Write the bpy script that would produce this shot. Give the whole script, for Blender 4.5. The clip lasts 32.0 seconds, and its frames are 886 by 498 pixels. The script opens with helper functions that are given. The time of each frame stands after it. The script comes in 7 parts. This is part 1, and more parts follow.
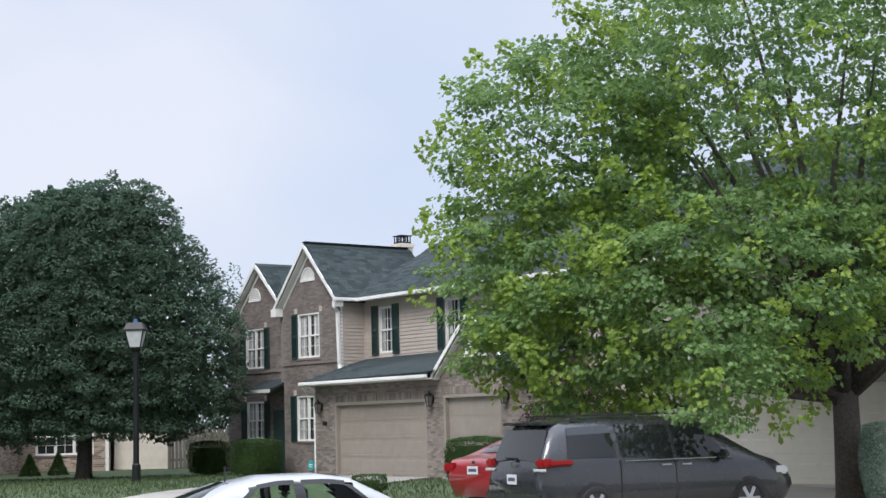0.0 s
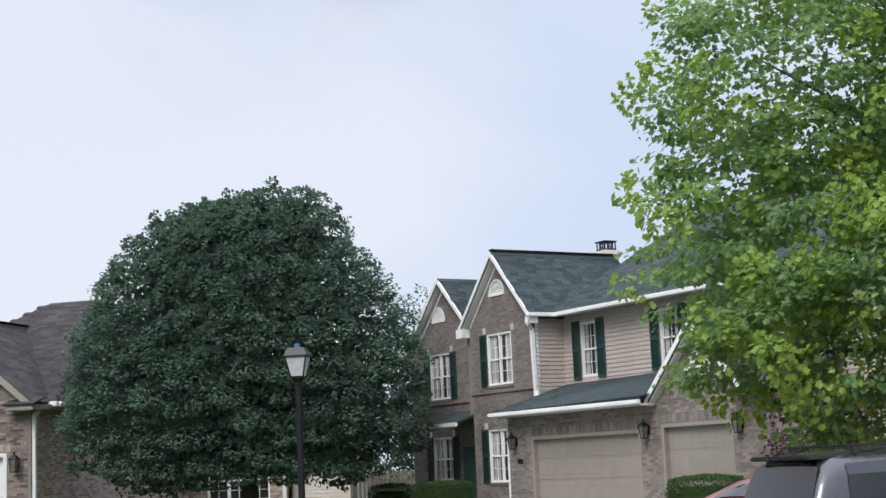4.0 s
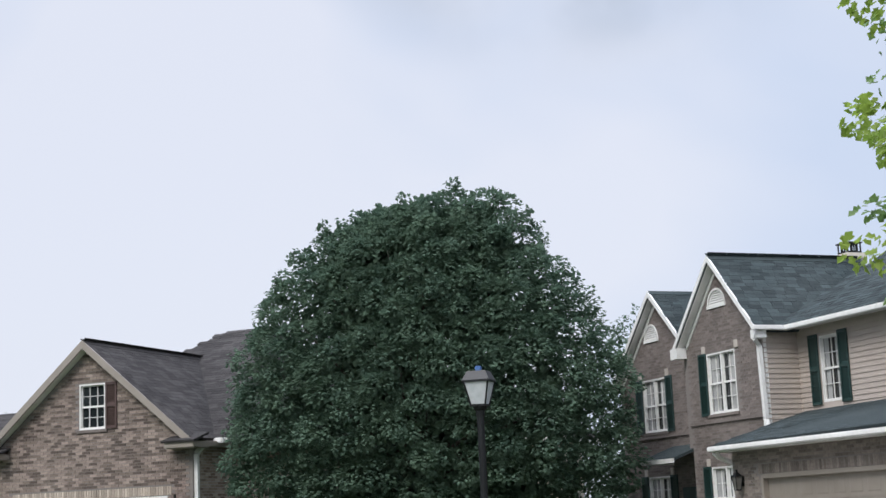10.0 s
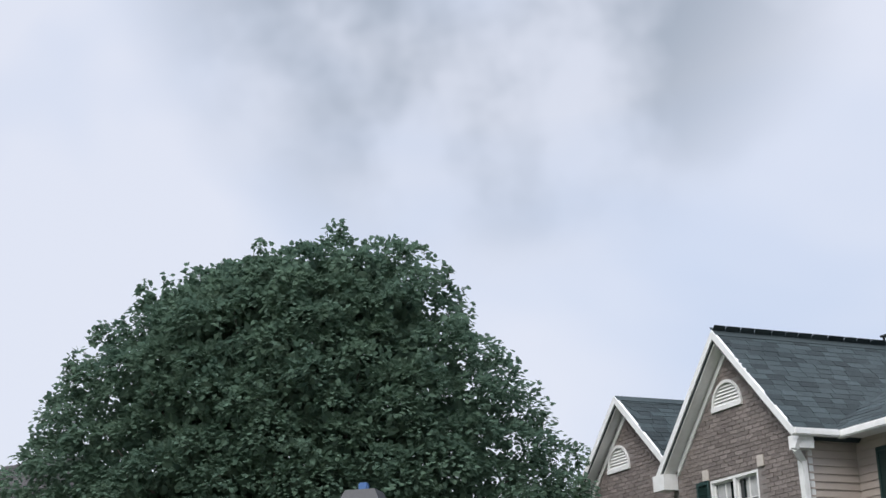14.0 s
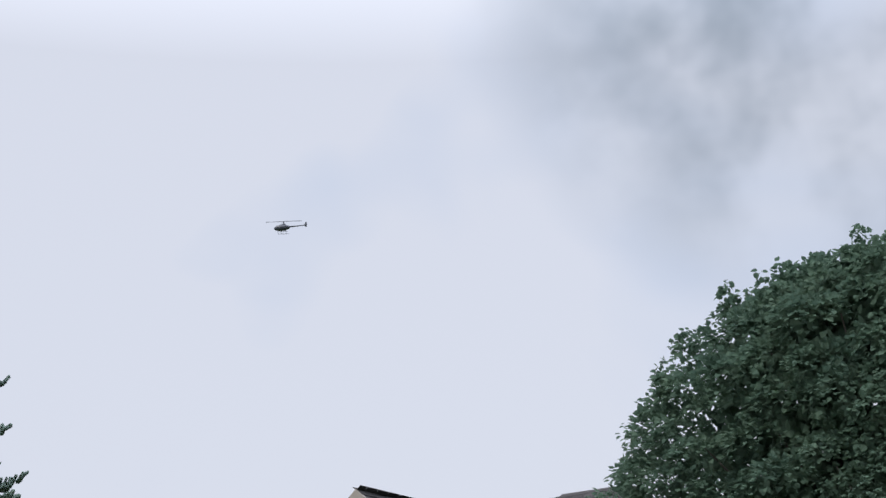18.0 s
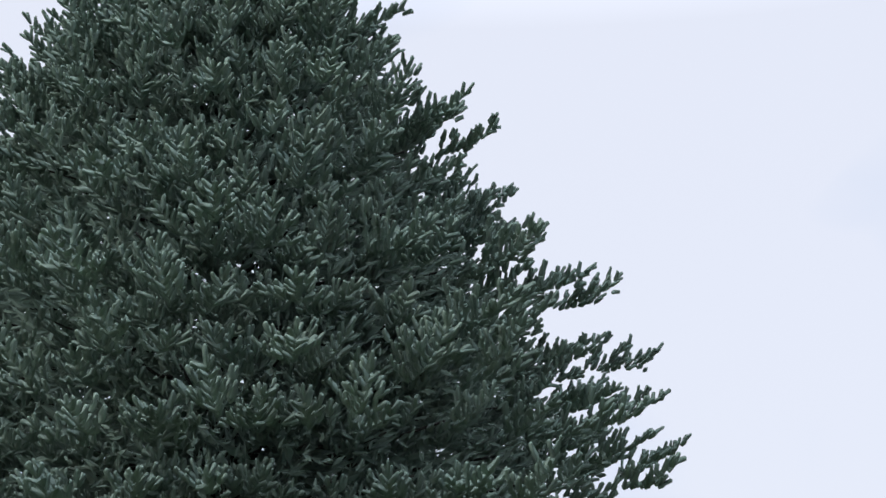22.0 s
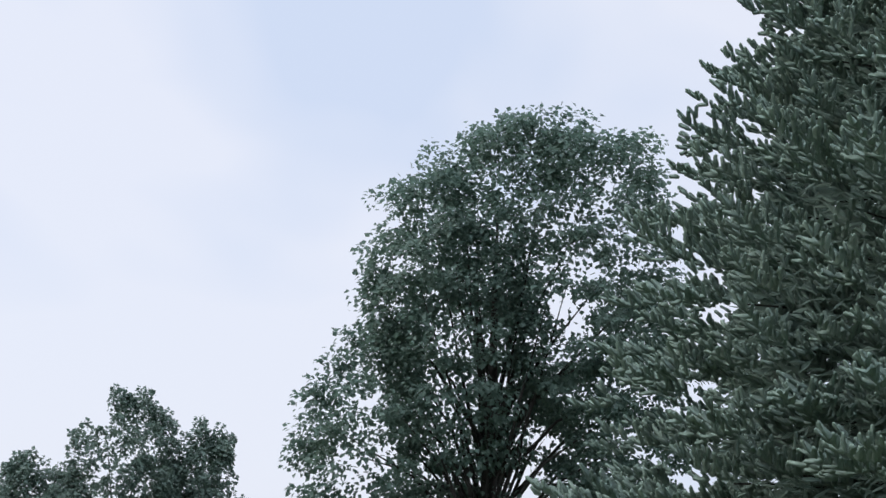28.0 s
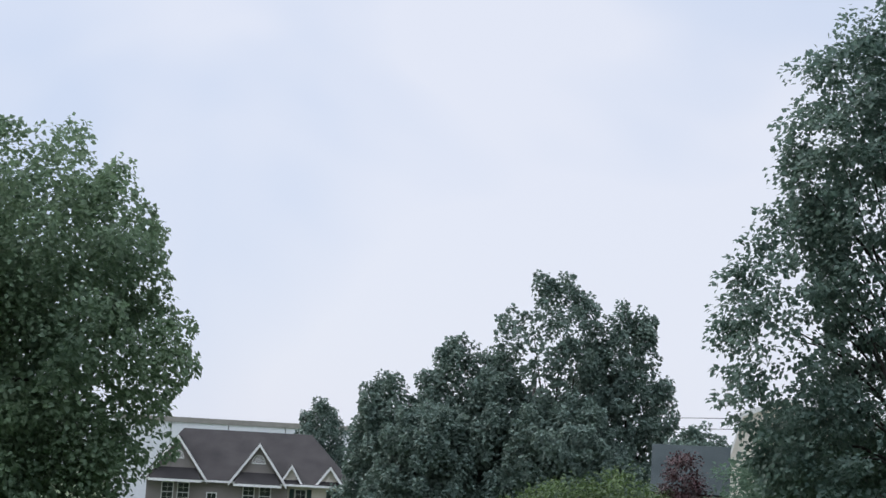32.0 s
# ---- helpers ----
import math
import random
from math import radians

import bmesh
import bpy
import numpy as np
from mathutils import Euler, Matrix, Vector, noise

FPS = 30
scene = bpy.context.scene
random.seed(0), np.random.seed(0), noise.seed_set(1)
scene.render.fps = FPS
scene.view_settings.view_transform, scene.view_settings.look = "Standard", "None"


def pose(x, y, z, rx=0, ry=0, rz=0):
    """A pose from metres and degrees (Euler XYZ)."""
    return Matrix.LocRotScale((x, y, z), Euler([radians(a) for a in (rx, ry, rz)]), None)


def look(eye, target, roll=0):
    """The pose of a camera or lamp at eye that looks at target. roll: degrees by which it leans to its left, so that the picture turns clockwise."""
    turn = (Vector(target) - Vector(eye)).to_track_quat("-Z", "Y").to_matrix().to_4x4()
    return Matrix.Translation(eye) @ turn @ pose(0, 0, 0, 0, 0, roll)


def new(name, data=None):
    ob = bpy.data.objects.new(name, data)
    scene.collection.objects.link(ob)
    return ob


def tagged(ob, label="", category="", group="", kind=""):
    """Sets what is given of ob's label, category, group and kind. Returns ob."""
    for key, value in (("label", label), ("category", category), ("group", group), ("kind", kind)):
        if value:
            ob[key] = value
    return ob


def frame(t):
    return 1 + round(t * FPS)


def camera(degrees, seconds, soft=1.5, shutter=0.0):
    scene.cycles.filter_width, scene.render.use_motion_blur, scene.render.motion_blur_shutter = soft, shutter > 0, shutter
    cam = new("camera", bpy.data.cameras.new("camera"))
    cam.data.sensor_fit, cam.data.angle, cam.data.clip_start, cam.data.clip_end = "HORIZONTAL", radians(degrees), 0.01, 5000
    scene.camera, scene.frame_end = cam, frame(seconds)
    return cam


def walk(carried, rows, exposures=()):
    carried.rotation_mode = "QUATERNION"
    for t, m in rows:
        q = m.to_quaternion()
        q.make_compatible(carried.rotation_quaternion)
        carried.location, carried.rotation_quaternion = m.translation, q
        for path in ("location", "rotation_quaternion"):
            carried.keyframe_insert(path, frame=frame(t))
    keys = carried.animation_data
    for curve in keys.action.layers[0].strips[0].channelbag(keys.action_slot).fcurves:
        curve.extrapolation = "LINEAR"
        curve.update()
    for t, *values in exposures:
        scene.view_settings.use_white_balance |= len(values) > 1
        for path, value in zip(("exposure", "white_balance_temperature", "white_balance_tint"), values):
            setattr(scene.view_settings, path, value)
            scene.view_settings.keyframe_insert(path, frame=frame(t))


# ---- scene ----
PATH = [
    (0, -0.117, 0.555, 1.846, -0.12, 6.47, -1.56),
    (0.5, -0.096, 1.128, 1.846, 1.18, 6.79, -1.63),
    (1, -0.121, 2.318, 1.845, 2.70, 7.18, -1.82),
    (1.5, -0.204, 4.829, 1.849, 4.22, 7.75, -1.87),
    (2, -0.179, 5.129, 1.847, 5.66, 7.86, -1.95),
    (2.5, -0.158, 5.265, 1.848, 6.70, 7.79, -2.37),
    (3, -0.188, 6.080, 1.849, 7.27, 7.80, -2.55),
    (3.5, -0.196, 6.999, 1.850, 7.45, 7.90, -2.61),
    (5.5, 0.074, 9.866, 1.851, 9.14, 8.68, -1.74),
    (6, 0.140, 10.031, 1.851, 9.42, 8.66, -1.61),
    (6.5, 0.178, 10.245, 1.850, 9.42, 8.77, -1.63),
    (7, 0.135, 11.360, 1.851, 9.43, 9.13, -1.69),
    (7.5, 0.021, 12.730, 1.853, 9.50, 9.61, -1.89),
    (8, -0.073, 13.347, 1.854, 9.53, 9.94, -1.96),
    (8.5, -0.167, 13.664, 1.855, 9.95, 10.13, -2.00),
    (9, -0.221, 13.772, 1.855, 11.30, 10.17, -2.13),
    (9.5, -0.225, 13.891, 1.857, 13.78, 10.12, -2.29),
    (10, -0.191, 14.156, 1.861, 16.87, 10.06, -2.53),
    (10.5, -0.163, 14.348, 1.861, 19.49, 9.98, -2.70),
    (11, -0.168, 14.373, 1.862, 20.35, 10.00, -2.69),
    (11.5, -0.181, 14.387, 1.865, 19.15, 10.23, -2.65),
    (12, -0.242, 14.649, 1.859, 16.67, 10.61, -2.61),
    (12.5, -0.739, 19.673, 1.880, 15.25, 12.62, -2.22),
    (13, -1.373, 22.985, 1.909, 13.61, 14.50, -2.04),
    (13.5, -2.042, 25.160, 1.942, 13.18, 16.09, -1.84),
    (15.5, -7.742, 27.375, 1.853, 11.99, 19.30, -3.62),
    (16, -7.742, 27.375, 1.853, 15.15, 19.45, -3.21),
    (16.5, -7.742, 27.375, 1.853, 18.12, 19.54, -2.84),
    (17, -7.742, 27.375, 1.853, 21.14, 19.65, -2.32),
    (17.5, -7.742, 27.375, 1.853, 24.19, 19.72, -1.84),
    (18, -7.742, 27.375, 1.853, 27.22, 19.77, -1.72),
    (18.5, -7.742, 27.375, 1.853, 30.11, 19.74, -1.56),
    (19, -7.742, 27.375, 1.853, 32.89, 19.61, -1.27),
    (19.5, -7.742, 27.375, 1.853, 35.61, 19.46, -1.03),
    (20, -7.742, 27.375, 1.853, 38.51, 19.22, -0.99),
    (20.5, -7.742, 27.375, 1.853, 41.76, 19.04, -0.77),
    (21, -7.742, 27.375, 1.853, 45.21, 18.87, -0.60),
    (21.5, -7.742, 27.375, 1.853, 48.84, 18.68, -0.32),
    (22, -7.742, 27.375, 1.853, 52.23, 18.54, 0.18),
    (22.5, -7.742, 27.375, 1.853, 55.40, 18.43, 0.64),
    (23, -7.742, 27.375, 1.853, 58.36, 18.33, 0.87),
    (23.5, -7.742, 27.375, 1.853, 61.10, 18.18, 1.30),
    (24, -7.742, 27.375, 1.853, 63.67, 17.94, 1.58),
    (24.5, -7.742, 27.375, 1.853, 66.07, 17.70, 1.81),
    (26.5, -7.742, 27.375, 1.853, 75.66, 16.07, 1.72),
    (27, -7.742, 27.375, 1.853, 78.20, 15.31, 1.46),
    (27.5, -7.742, 27.375, 1.853, 80.73, 14.57, 1.87),
    (28, -7.742, 27.375, 1.853, 83.04, 13.80, 2.39),
    (28.5, -7.742, 27.375, 1.853, 85.21, 13.01, 2.75),
    (29, -7.742, 27.375, 1.853, 87.34, 12.20, 2.90),
    (29.5, -7.742, 27.375, 1.853, 89.55, 11.41, 2.93),
    (30, -7.742, 27.375, 1.853, 91.79, 10.69, 2.95),
    (30.5, -7.742, 27.375, 1.853, 94.04, 10.03, 3.09),
    (31, -7.742, 27.375, 1.853, 96.02, 9.47, 3.19),
    (31.5, -7.742, 27.375, 1.853, 97.56, 9.05, 3.19),
    (32, -7.742, 27.375, 1.853, 98.66, 8.67, 3.04),
]


def along(yaw, pitch, roll, x, y, z):
    """Pose of a camera at x, y, z: yaw to the left from +y, pitch up, roll as look() takes it."""
    a, b = radians(yaw), radians(pitch)
    way = Vector((-math.sin(a) * math.cos(b), math.cos(a) * math.cos(b), math.sin(b)))
    eye = Vector((x, y, z))
    return look(eye, eye + way, roll)


cam = camera(32.4, 32.0)
walk(cam, [(t, along(yw, pt, rl, x, y, z)) for t, x, y, z, yw, pt, rl in PATH],
     exposures=[(0.0, 0.06), (3.5, 0.05), (6.0, 0.04), (9.5, 0.03), (11.5, -0.17), (12.2, -0.15), (13.0, 0.04), (15.8, -0.14), (20.0, -0.14), (22.0, 0.06), (28.0, 0.05), (32.0, 0.0)])

# ---- light ----
SUN_EL, SUN_AZ = radians(46), radians(197)
world = bpy.data.worlds.new("sky")
scene.world = world
world.use_nodes = True
wn, wl = world.node_tree.nodes, world.node_tree.links
wn.clear()
w_out = wn.new("ShaderNodeOutputWorld")
w_bg = wn.new("ShaderNodeBackground")
w_sky = wn.new("ShaderNodeTexSky")
w_sky.sky_type = "NISHITA"
w_sky.sun_disc = False
w_sky.sun_elevation, w_sky.sun_rotation = SUN_EL, SUN_AZ
w_sky.dust_density, w_sky.air_density, w_sky.ozone_density = 2.0, 1.2, 2.0
w_co = wn.new("ShaderNodeTexCoord")
w_map = wn.new("ShaderNodeMapping")
w_map.inputs["Scale"].default_value = (1.0, 1.0, 1.5)
w_no = wn.new("ShaderNodeTexNoise")
w_no.inputs["Scale"].default_value, w_no.inputs["Detail"].default_value = 2.6, 3.5
w_no.inputs["Roughness"].default_value, w_no.inputs["Distortion"].default_value = 0.5, 0.35
w_rp = wn.new("ShaderNodeValToRGB")
e = w_rp.color_ramp.elements
e[0].position, e[0].color = 0.40, (7.9, 8.95, 11.2, 1)
e[1].position, e[1].color = 0.575, (9.8, 10.25, 11.7, 1)
w_mx = wn.new("ShaderNodeMix")
w_mx.data_type = "RGBA"
w_mx.inputs["Factor"].default_value = 0.88
wl.new(w_co.outputs["Generated"], w_map.inputs["Vector"])
wl.new(w_map.outputs["Vector"], w_no.inputs["Vector"])
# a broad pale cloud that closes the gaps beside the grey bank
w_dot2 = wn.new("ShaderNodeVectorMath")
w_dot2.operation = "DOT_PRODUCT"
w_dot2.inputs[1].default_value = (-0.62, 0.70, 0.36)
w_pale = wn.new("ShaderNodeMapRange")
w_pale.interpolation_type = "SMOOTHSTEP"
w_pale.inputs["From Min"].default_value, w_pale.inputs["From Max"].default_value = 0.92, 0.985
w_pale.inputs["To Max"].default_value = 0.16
w_sum = wn.new("ShaderNodeMath")
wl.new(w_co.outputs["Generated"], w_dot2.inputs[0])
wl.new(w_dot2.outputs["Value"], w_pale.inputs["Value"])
wl.new(w_no.outputs["Fac"], w_sum.inputs[0])
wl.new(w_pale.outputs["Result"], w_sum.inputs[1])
wl.new(w_sum.outputs[0], w_rp.inputs["Fac"])
wl.new(w_sky.outputs["Color"], w_mx.inputs["A"])
wl.new(w_rp.outputs["Color"], w_mx.inputs["B"])
# an overcast dome: brightest overhead, dimmer towards the horizon
w_sep = wn.new("ShaderNodeSeparateXYZ")
w_dome = wn.new("ShaderNodeMapRange")
w_dome.inputs["From Min"].default_value, w_dome.inputs["From Max"].default_value = 0.45, 1.0
w_dome.inputs["To Min"].default_value, w_dome.inputs["To Max"].default_value = 1.0, 4.0
w_mul = wn.new("ShaderNodeVectorMath")
w_mul.operation = "SCALE"
wl.new(w_co.outputs["Generated"], w_sep.inputs[0])
wl.new(w_sep.outputs["Z"], w_dome.inputs["Value"])
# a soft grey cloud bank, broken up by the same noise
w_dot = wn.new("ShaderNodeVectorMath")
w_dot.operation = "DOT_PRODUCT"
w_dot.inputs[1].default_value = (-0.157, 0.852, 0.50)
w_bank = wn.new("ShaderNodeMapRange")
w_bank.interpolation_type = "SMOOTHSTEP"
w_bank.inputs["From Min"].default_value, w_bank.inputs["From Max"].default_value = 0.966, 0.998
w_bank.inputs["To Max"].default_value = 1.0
w_no2 = wn.new("ShaderNodeTexNoise")
w_no2.inputs["Scale"].default_value, w_no2.inputs["Detail"].default_value = 7.0, 4.0
w_bm = wn.new("ShaderNodeMath")
w_bm.operation = "MULTIPLY"
w_grey = wn.new("ShaderNodeMix")
w_grey.data_type = "RGBA"
w_grey.inputs["B"].default_value = (4.1, 4.8, 5.9, 1)
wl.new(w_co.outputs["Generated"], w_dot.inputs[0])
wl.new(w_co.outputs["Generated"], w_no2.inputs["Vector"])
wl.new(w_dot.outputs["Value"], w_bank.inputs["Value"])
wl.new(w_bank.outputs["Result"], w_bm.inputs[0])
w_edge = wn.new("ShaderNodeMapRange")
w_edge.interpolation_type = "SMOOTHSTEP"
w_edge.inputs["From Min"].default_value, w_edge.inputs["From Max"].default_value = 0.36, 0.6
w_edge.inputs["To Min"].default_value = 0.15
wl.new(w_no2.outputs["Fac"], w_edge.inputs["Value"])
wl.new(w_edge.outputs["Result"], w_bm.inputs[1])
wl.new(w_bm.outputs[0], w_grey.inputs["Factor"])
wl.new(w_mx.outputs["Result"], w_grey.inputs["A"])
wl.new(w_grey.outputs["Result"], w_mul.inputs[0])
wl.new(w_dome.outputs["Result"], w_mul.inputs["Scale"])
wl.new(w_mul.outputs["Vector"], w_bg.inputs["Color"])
w_bg.inputs["Strength"].default_value = 0.085
wl.new(w_bg.outputs["Background"], w_out.inputs["Surface"])
sun = new("sun", bpy.data.lights.new("sun", "SUN"))
sun.data.energy, sun.data.angle, sun.data.color = 2.3, radians(25), (1.0, 0.98, 0.94)
sun.matrix_world = pose(0, 0, 60, math.degrees(math.pi / 2 - SUN_EL), 0, -17)


# ---- materials ----
def nodes_of(name):
    m = bpy.data.materials.new(name)
    m.use_nodes = True
    n, l = m.node_tree.nodes, m.node_tree.links
    return m, n, l, n["Principled BSDF"]


def grain(name, a, b, scale=8.0, rough=0.7, bump=0.15, metal=0.0, detail=6.0, coarse=0.6, distance=0.01, vary=0.0, island=False, spec=0.5):
    """A surface between colours a and b: fine grain, broad stains, relief, and a shade per piece."""
    m, n, l, p = nodes_of(name)
    co = n.new("ShaderNodeTexCoord")
    no = n.new("ShaderNodeTexNoise")
    no.inputs["Scale"].default_value, no.inputs["Detail"].default_value = scale, detail
    br = n.new("ShaderNodeTexNoise")
    br.inputs["Scale"].default_value, br.inputs["Detail"].default_value = coarse, 2.0
    ad = n.new("ShaderNodeMath")
    ad.operation = "MULTIPLY_ADD"
    ad.inputs[1].default_value = 0.5
    hf = n.new("ShaderNodeMath")
    hf.operation = "MULTIPLY"
    hf.inputs[1].default_value = 0.5
    l.new(co.outputs["Object"], no.inputs["Vector"])
    l.new(co.outputs["Object"], br.inputs["Vector"])
    l.new(br.outputs["Fac"], hf.inputs[0])
    l.new(no.outputs["Fac"], ad.inputs[0])
    l.new(hf.outputs[0], ad.inputs[2])
    rp = n.new("ShaderNodeValToRGB")
    rp.color_ramp.elements[0].position, rp.color_ramp.elements[0].color = 0.36, (*a, 1)
    rp.color_ramp.elements[1].position, rp.color_ramp.elements[1].color = 0.64, (*b, 1)
    l.new(ad.outputs[0], rp.inputs["Fac"])
    out = rp.outputs["Color"]
    if vary:
        rnd = n.new("ShaderNodeNewGeometry").outputs["Random Per Island"] if island else n.new("ShaderNodeObjectInfo").outputs["Random"]
        mr = n.new("ShaderNodeMapRange")
        mr.inputs["To Min"].default_value, mr.inputs["To Max"].default_value = 1 - vary, 1 + vary
        hs = n.new("ShaderNodeHueSaturation")
        l.new(rnd, mr.inputs["Value"])
        l.new(mr.outputs["Result"], hs.inputs["Value"])
        l.new(out, hs.inputs["Color"])
        out = hs.outputs["Color"]
    l.new(out, p.inputs["Base Color"])
    p.inputs["Roughness"].default_value, p.inputs["Metallic"].default_value = rough, metal
    p.inputs["Specular IOR Level"].default_value = spec
    if bump:
        bp = n.new("ShaderNodeBump")
        bp.inputs["Strength"].default_value, bp.inputs["Distance"].default_value = bump, distance
        l.new(no.outputs["Fac"], bp.inputs["Height"])
        l.new(bp.outputs["Normal"], p.inputs["Normal"])
    return m


def leafy(name, a, b, trans=0.35, rough=0.55, scale=0.8, gloss=0.5, each=0.45):
    """Leaves: a shade per leaf, a broader drift over the crown, and light that passes through."""
    m, n, l, p = nodes_of(name)
    geo = n.new("ShaderNodeNewGeometry")
    co = n.new("ShaderNodeTexCoord")
    no = n.new("ShaderNodeTexNoise")
    no.inputs["Scale"].default_value = scale
    l.new(co.outputs["Object"], no.inputs["Vector"])
    ad = n.new("ShaderNodeMath")
    ad.operation = "MULTIPLY_ADD"
    ad.inputs[1].default_value = each
    sc = n.new("ShaderNodeMath")
    sc.operation = "MULTIPLY"
    sc.inputs[1].default_value = 1.05 - each
    l.new(no.outputs["Fac"], sc.inputs[0])
    l.new(geo.outputs["Random Per Island"], ad.inputs[0])
    l.new(sc.outputs[0], ad.inputs[2])
    rp = n.new("ShaderNodeValToRGB")
    rp.color_ramp.elements[0].position, rp.color_ramp.elements[0].color = 0.2, (*a, 1)
    rp.color_ramp.elements[1].position, rp.color_ramp.elements[1].color = 0.8, (*b, 1)
    l.new(ad.outputs[0], rp.inputs["Fac"])
    l.new(rp.outputs["Color"], p.inputs["Base Color"])
    p.inputs["Roughness"].default_value = rough
    p.inputs["Specular IOR Level"].default_value = gloss
    tr = n.new("ShaderNodeBsdfTranslucent")
    l.new(rp.outputs["Color"], tr.inputs["Color"])
    mx = n.new("ShaderNodeMixShader")
    mx.inputs["Fac"].default_value = trans
    l.new(p.outputs["BSDF"], mx.inputs[1])
    l.new(tr.outputs["BSDF"], mx.inputs[2])
    l.new(mx.outputs["Shader"], n["Material Output"].inputs["Surface"])
    return m


def brickwork(name, a, b, mortar, light):
    """Mixed bricks in running bond, by the wall's own x and z."""
    m, n, l, p = nodes_of(name)
    co = n.new("ShaderNodeTexCoord")
    se = n.new("ShaderNodeSeparateXYZ")
    sm = n.new("ShaderNodeMath")
    cb = n.new("ShaderNodeCombineXYZ")
    l.new(co.outputs["Object"], se.inputs[0])
    l.new(se.outputs["X"], sm.inputs[0])
    l.new(se.outputs["Y"], sm.inputs[1])
    l.new(sm.outputs[0], cb.inputs["X"])
    l.new(se.outputs["Z"], cb.inputs["Y"])
    bk = n.new("ShaderNodeTexBrick")
    bk.inputs["Scale"].default_value = 1.0
    bk.inputs["Brick Width"].default_value, bk.inputs["Row Height"].default_value = 0.205, 0.068
    bk.inputs["Mortar Size"].default_value, bk.inputs["Mortar Smooth"].default_value = 0.006, 0.2
    bk.inputs["Color1"].default_value, bk.inputs["Color2"].default_value, bk.inputs["Mortar"].default_value = (*a, 1), (*b, 1), (*mortar, 1)
    bk.inputs["Bias"].default_value = -0.1
    l.new(cb.outputs[0], bk.inputs["Vector"])
    no = n.new("ShaderNodeTexNoise")
    no.inputs["Scale"].default_value, no.inputs["Detail"].default_value = 22.0, 5.0
    l.new(co.outputs["Object"], no.inputs["Vector"])
    br = n.new("ShaderNodeTexNoise")
    br.inputs["Scale"].default_value = 0.7
    l.new(co.outputs["Object"], br.inputs["Vector"])
    ad = n.new("ShaderNodeMath")
    l.new(no.outputs["Fac"], ad.inputs[0])
    l.new(br.outputs["Fac"], ad.inputs[1])
    mr = n.new("ShaderNodeMapRange")
    mr.inputs["From Min"].default_value, mr.inputs["From Max"].default_value = 0.6, 1.4
    mr.inputs["To Min"].default_value, mr.inputs["To Max"].default_value = 0.78, 1.22
    l.new(ad.outputs[0], mr.inputs["Value"])
    hs = n.new("ShaderNodeHueSaturation")
    l.new(mr.outputs["Result"], hs.inputs["Value"])
    l.new(bk.outputs["Color"], hs.inputs["Color"])
    l.new(hs.outputs["Color"], p.inputs["Base Color"])
    p.inputs["Roughness"].default_value = 0.9
    p.inputs["Specular IOR Level"].default_value = 0.2
    bp = n.new("ShaderNodeBump")
    bp.inputs["Strength"].default_value, bp.inputs["Distance"].default_value = 0.6, 0.008
    bp.invert = True
    l.new(bk.outputs["Fac"], bp.inputs["Height"])
    l.new(bp.outputs["Normal"], p.inputs["Normal"])
    return m


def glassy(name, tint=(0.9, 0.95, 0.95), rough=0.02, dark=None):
    """Clear glass, or an opaque glossy pane in the colour dark, with nothing modelled behind it."""
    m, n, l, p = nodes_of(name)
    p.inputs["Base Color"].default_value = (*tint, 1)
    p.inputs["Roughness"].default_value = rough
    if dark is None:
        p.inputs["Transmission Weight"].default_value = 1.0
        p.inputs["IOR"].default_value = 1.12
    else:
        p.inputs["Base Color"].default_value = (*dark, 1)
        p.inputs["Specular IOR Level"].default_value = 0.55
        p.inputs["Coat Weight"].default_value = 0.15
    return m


def paint(name, colour, rough=0.28, flake=0.06, coat=0.8):
    """Car paint: a little metallic flake under a clear coat, with dust."""
    m, n, l, p = nodes_of(name)
    co = n.new("ShaderNodeTexCoord")
    no = n.new("ShaderNodeTexNoise")
    no.inputs["Scale"].default_value, no.inputs["Detail"].default_value = 3.0, 5.0
    l.new(co.outputs["Object"], no.inputs["Vector"])
    mr = n.new("ShaderNodeMapRange")
    mr.inputs["To Min"].default_value, mr.inputs["To Max"].default_value = rough * 0.8, rough * 1.6
    l.new(no.outputs["Fac"], mr.inputs["Value"])
    l.new(mr.outputs["Result"], p.inputs["Roughness"])
    p.inputs["Base Color"].default_value = (*colour, 1)
    p.inputs["Metallic"].default_value = flake
    p.inputs["Coat Weight"].default_value = coat
    p.inputs["Coat Roughness"].default_value = 0.05
    return m


BRICK = grain("mortar_grey", (0.19, 0.168, 0.155), (0.26, 0.235, 0.22), 25, 0.95, 0.3, spec=0.1)
BRICK_TAN = brickwork("brick_tan", (0.27, 0.215, 0.18), (0.37, 0.31, 0.265), (0.36, 0.335, 0.31), 0.0)
BRICK_MIX = brickwork("brick_mixed", (0.20, 0.14, 0.11), (0.46, 0.38, 0.31), (0.38, 0.35, 0.32), 0.0)
BRICK_PIECE = grain("brick_piece", (0.15, 0.124, 0.112), (0.24, 0.208, 0.19), 30, 0.92, 0.5, vary=0.22, spec=0.15)
BRICK_REST = grain("brick_rest", (0.15, 0.124, 0.112), (0.24, 0.208, 0.19), 30, 0.92, 0.5, vary=0.22, island=True, spec=0.15)
TAN_PIECE = grain("tan_brick_piece", (0.165, 0.138, 0.12), (0.275, 0.238, 0.21), 30, 0.92, 0.5, vary=0.3, spec=0.15)
TAN_REST = grain("tan_brick_rest", (0.165, 0.138, 0.12), (0.275, 0.238, 0.21), 30, 0.92, 0.5, vary=0.3, island=True, spec=0.15)
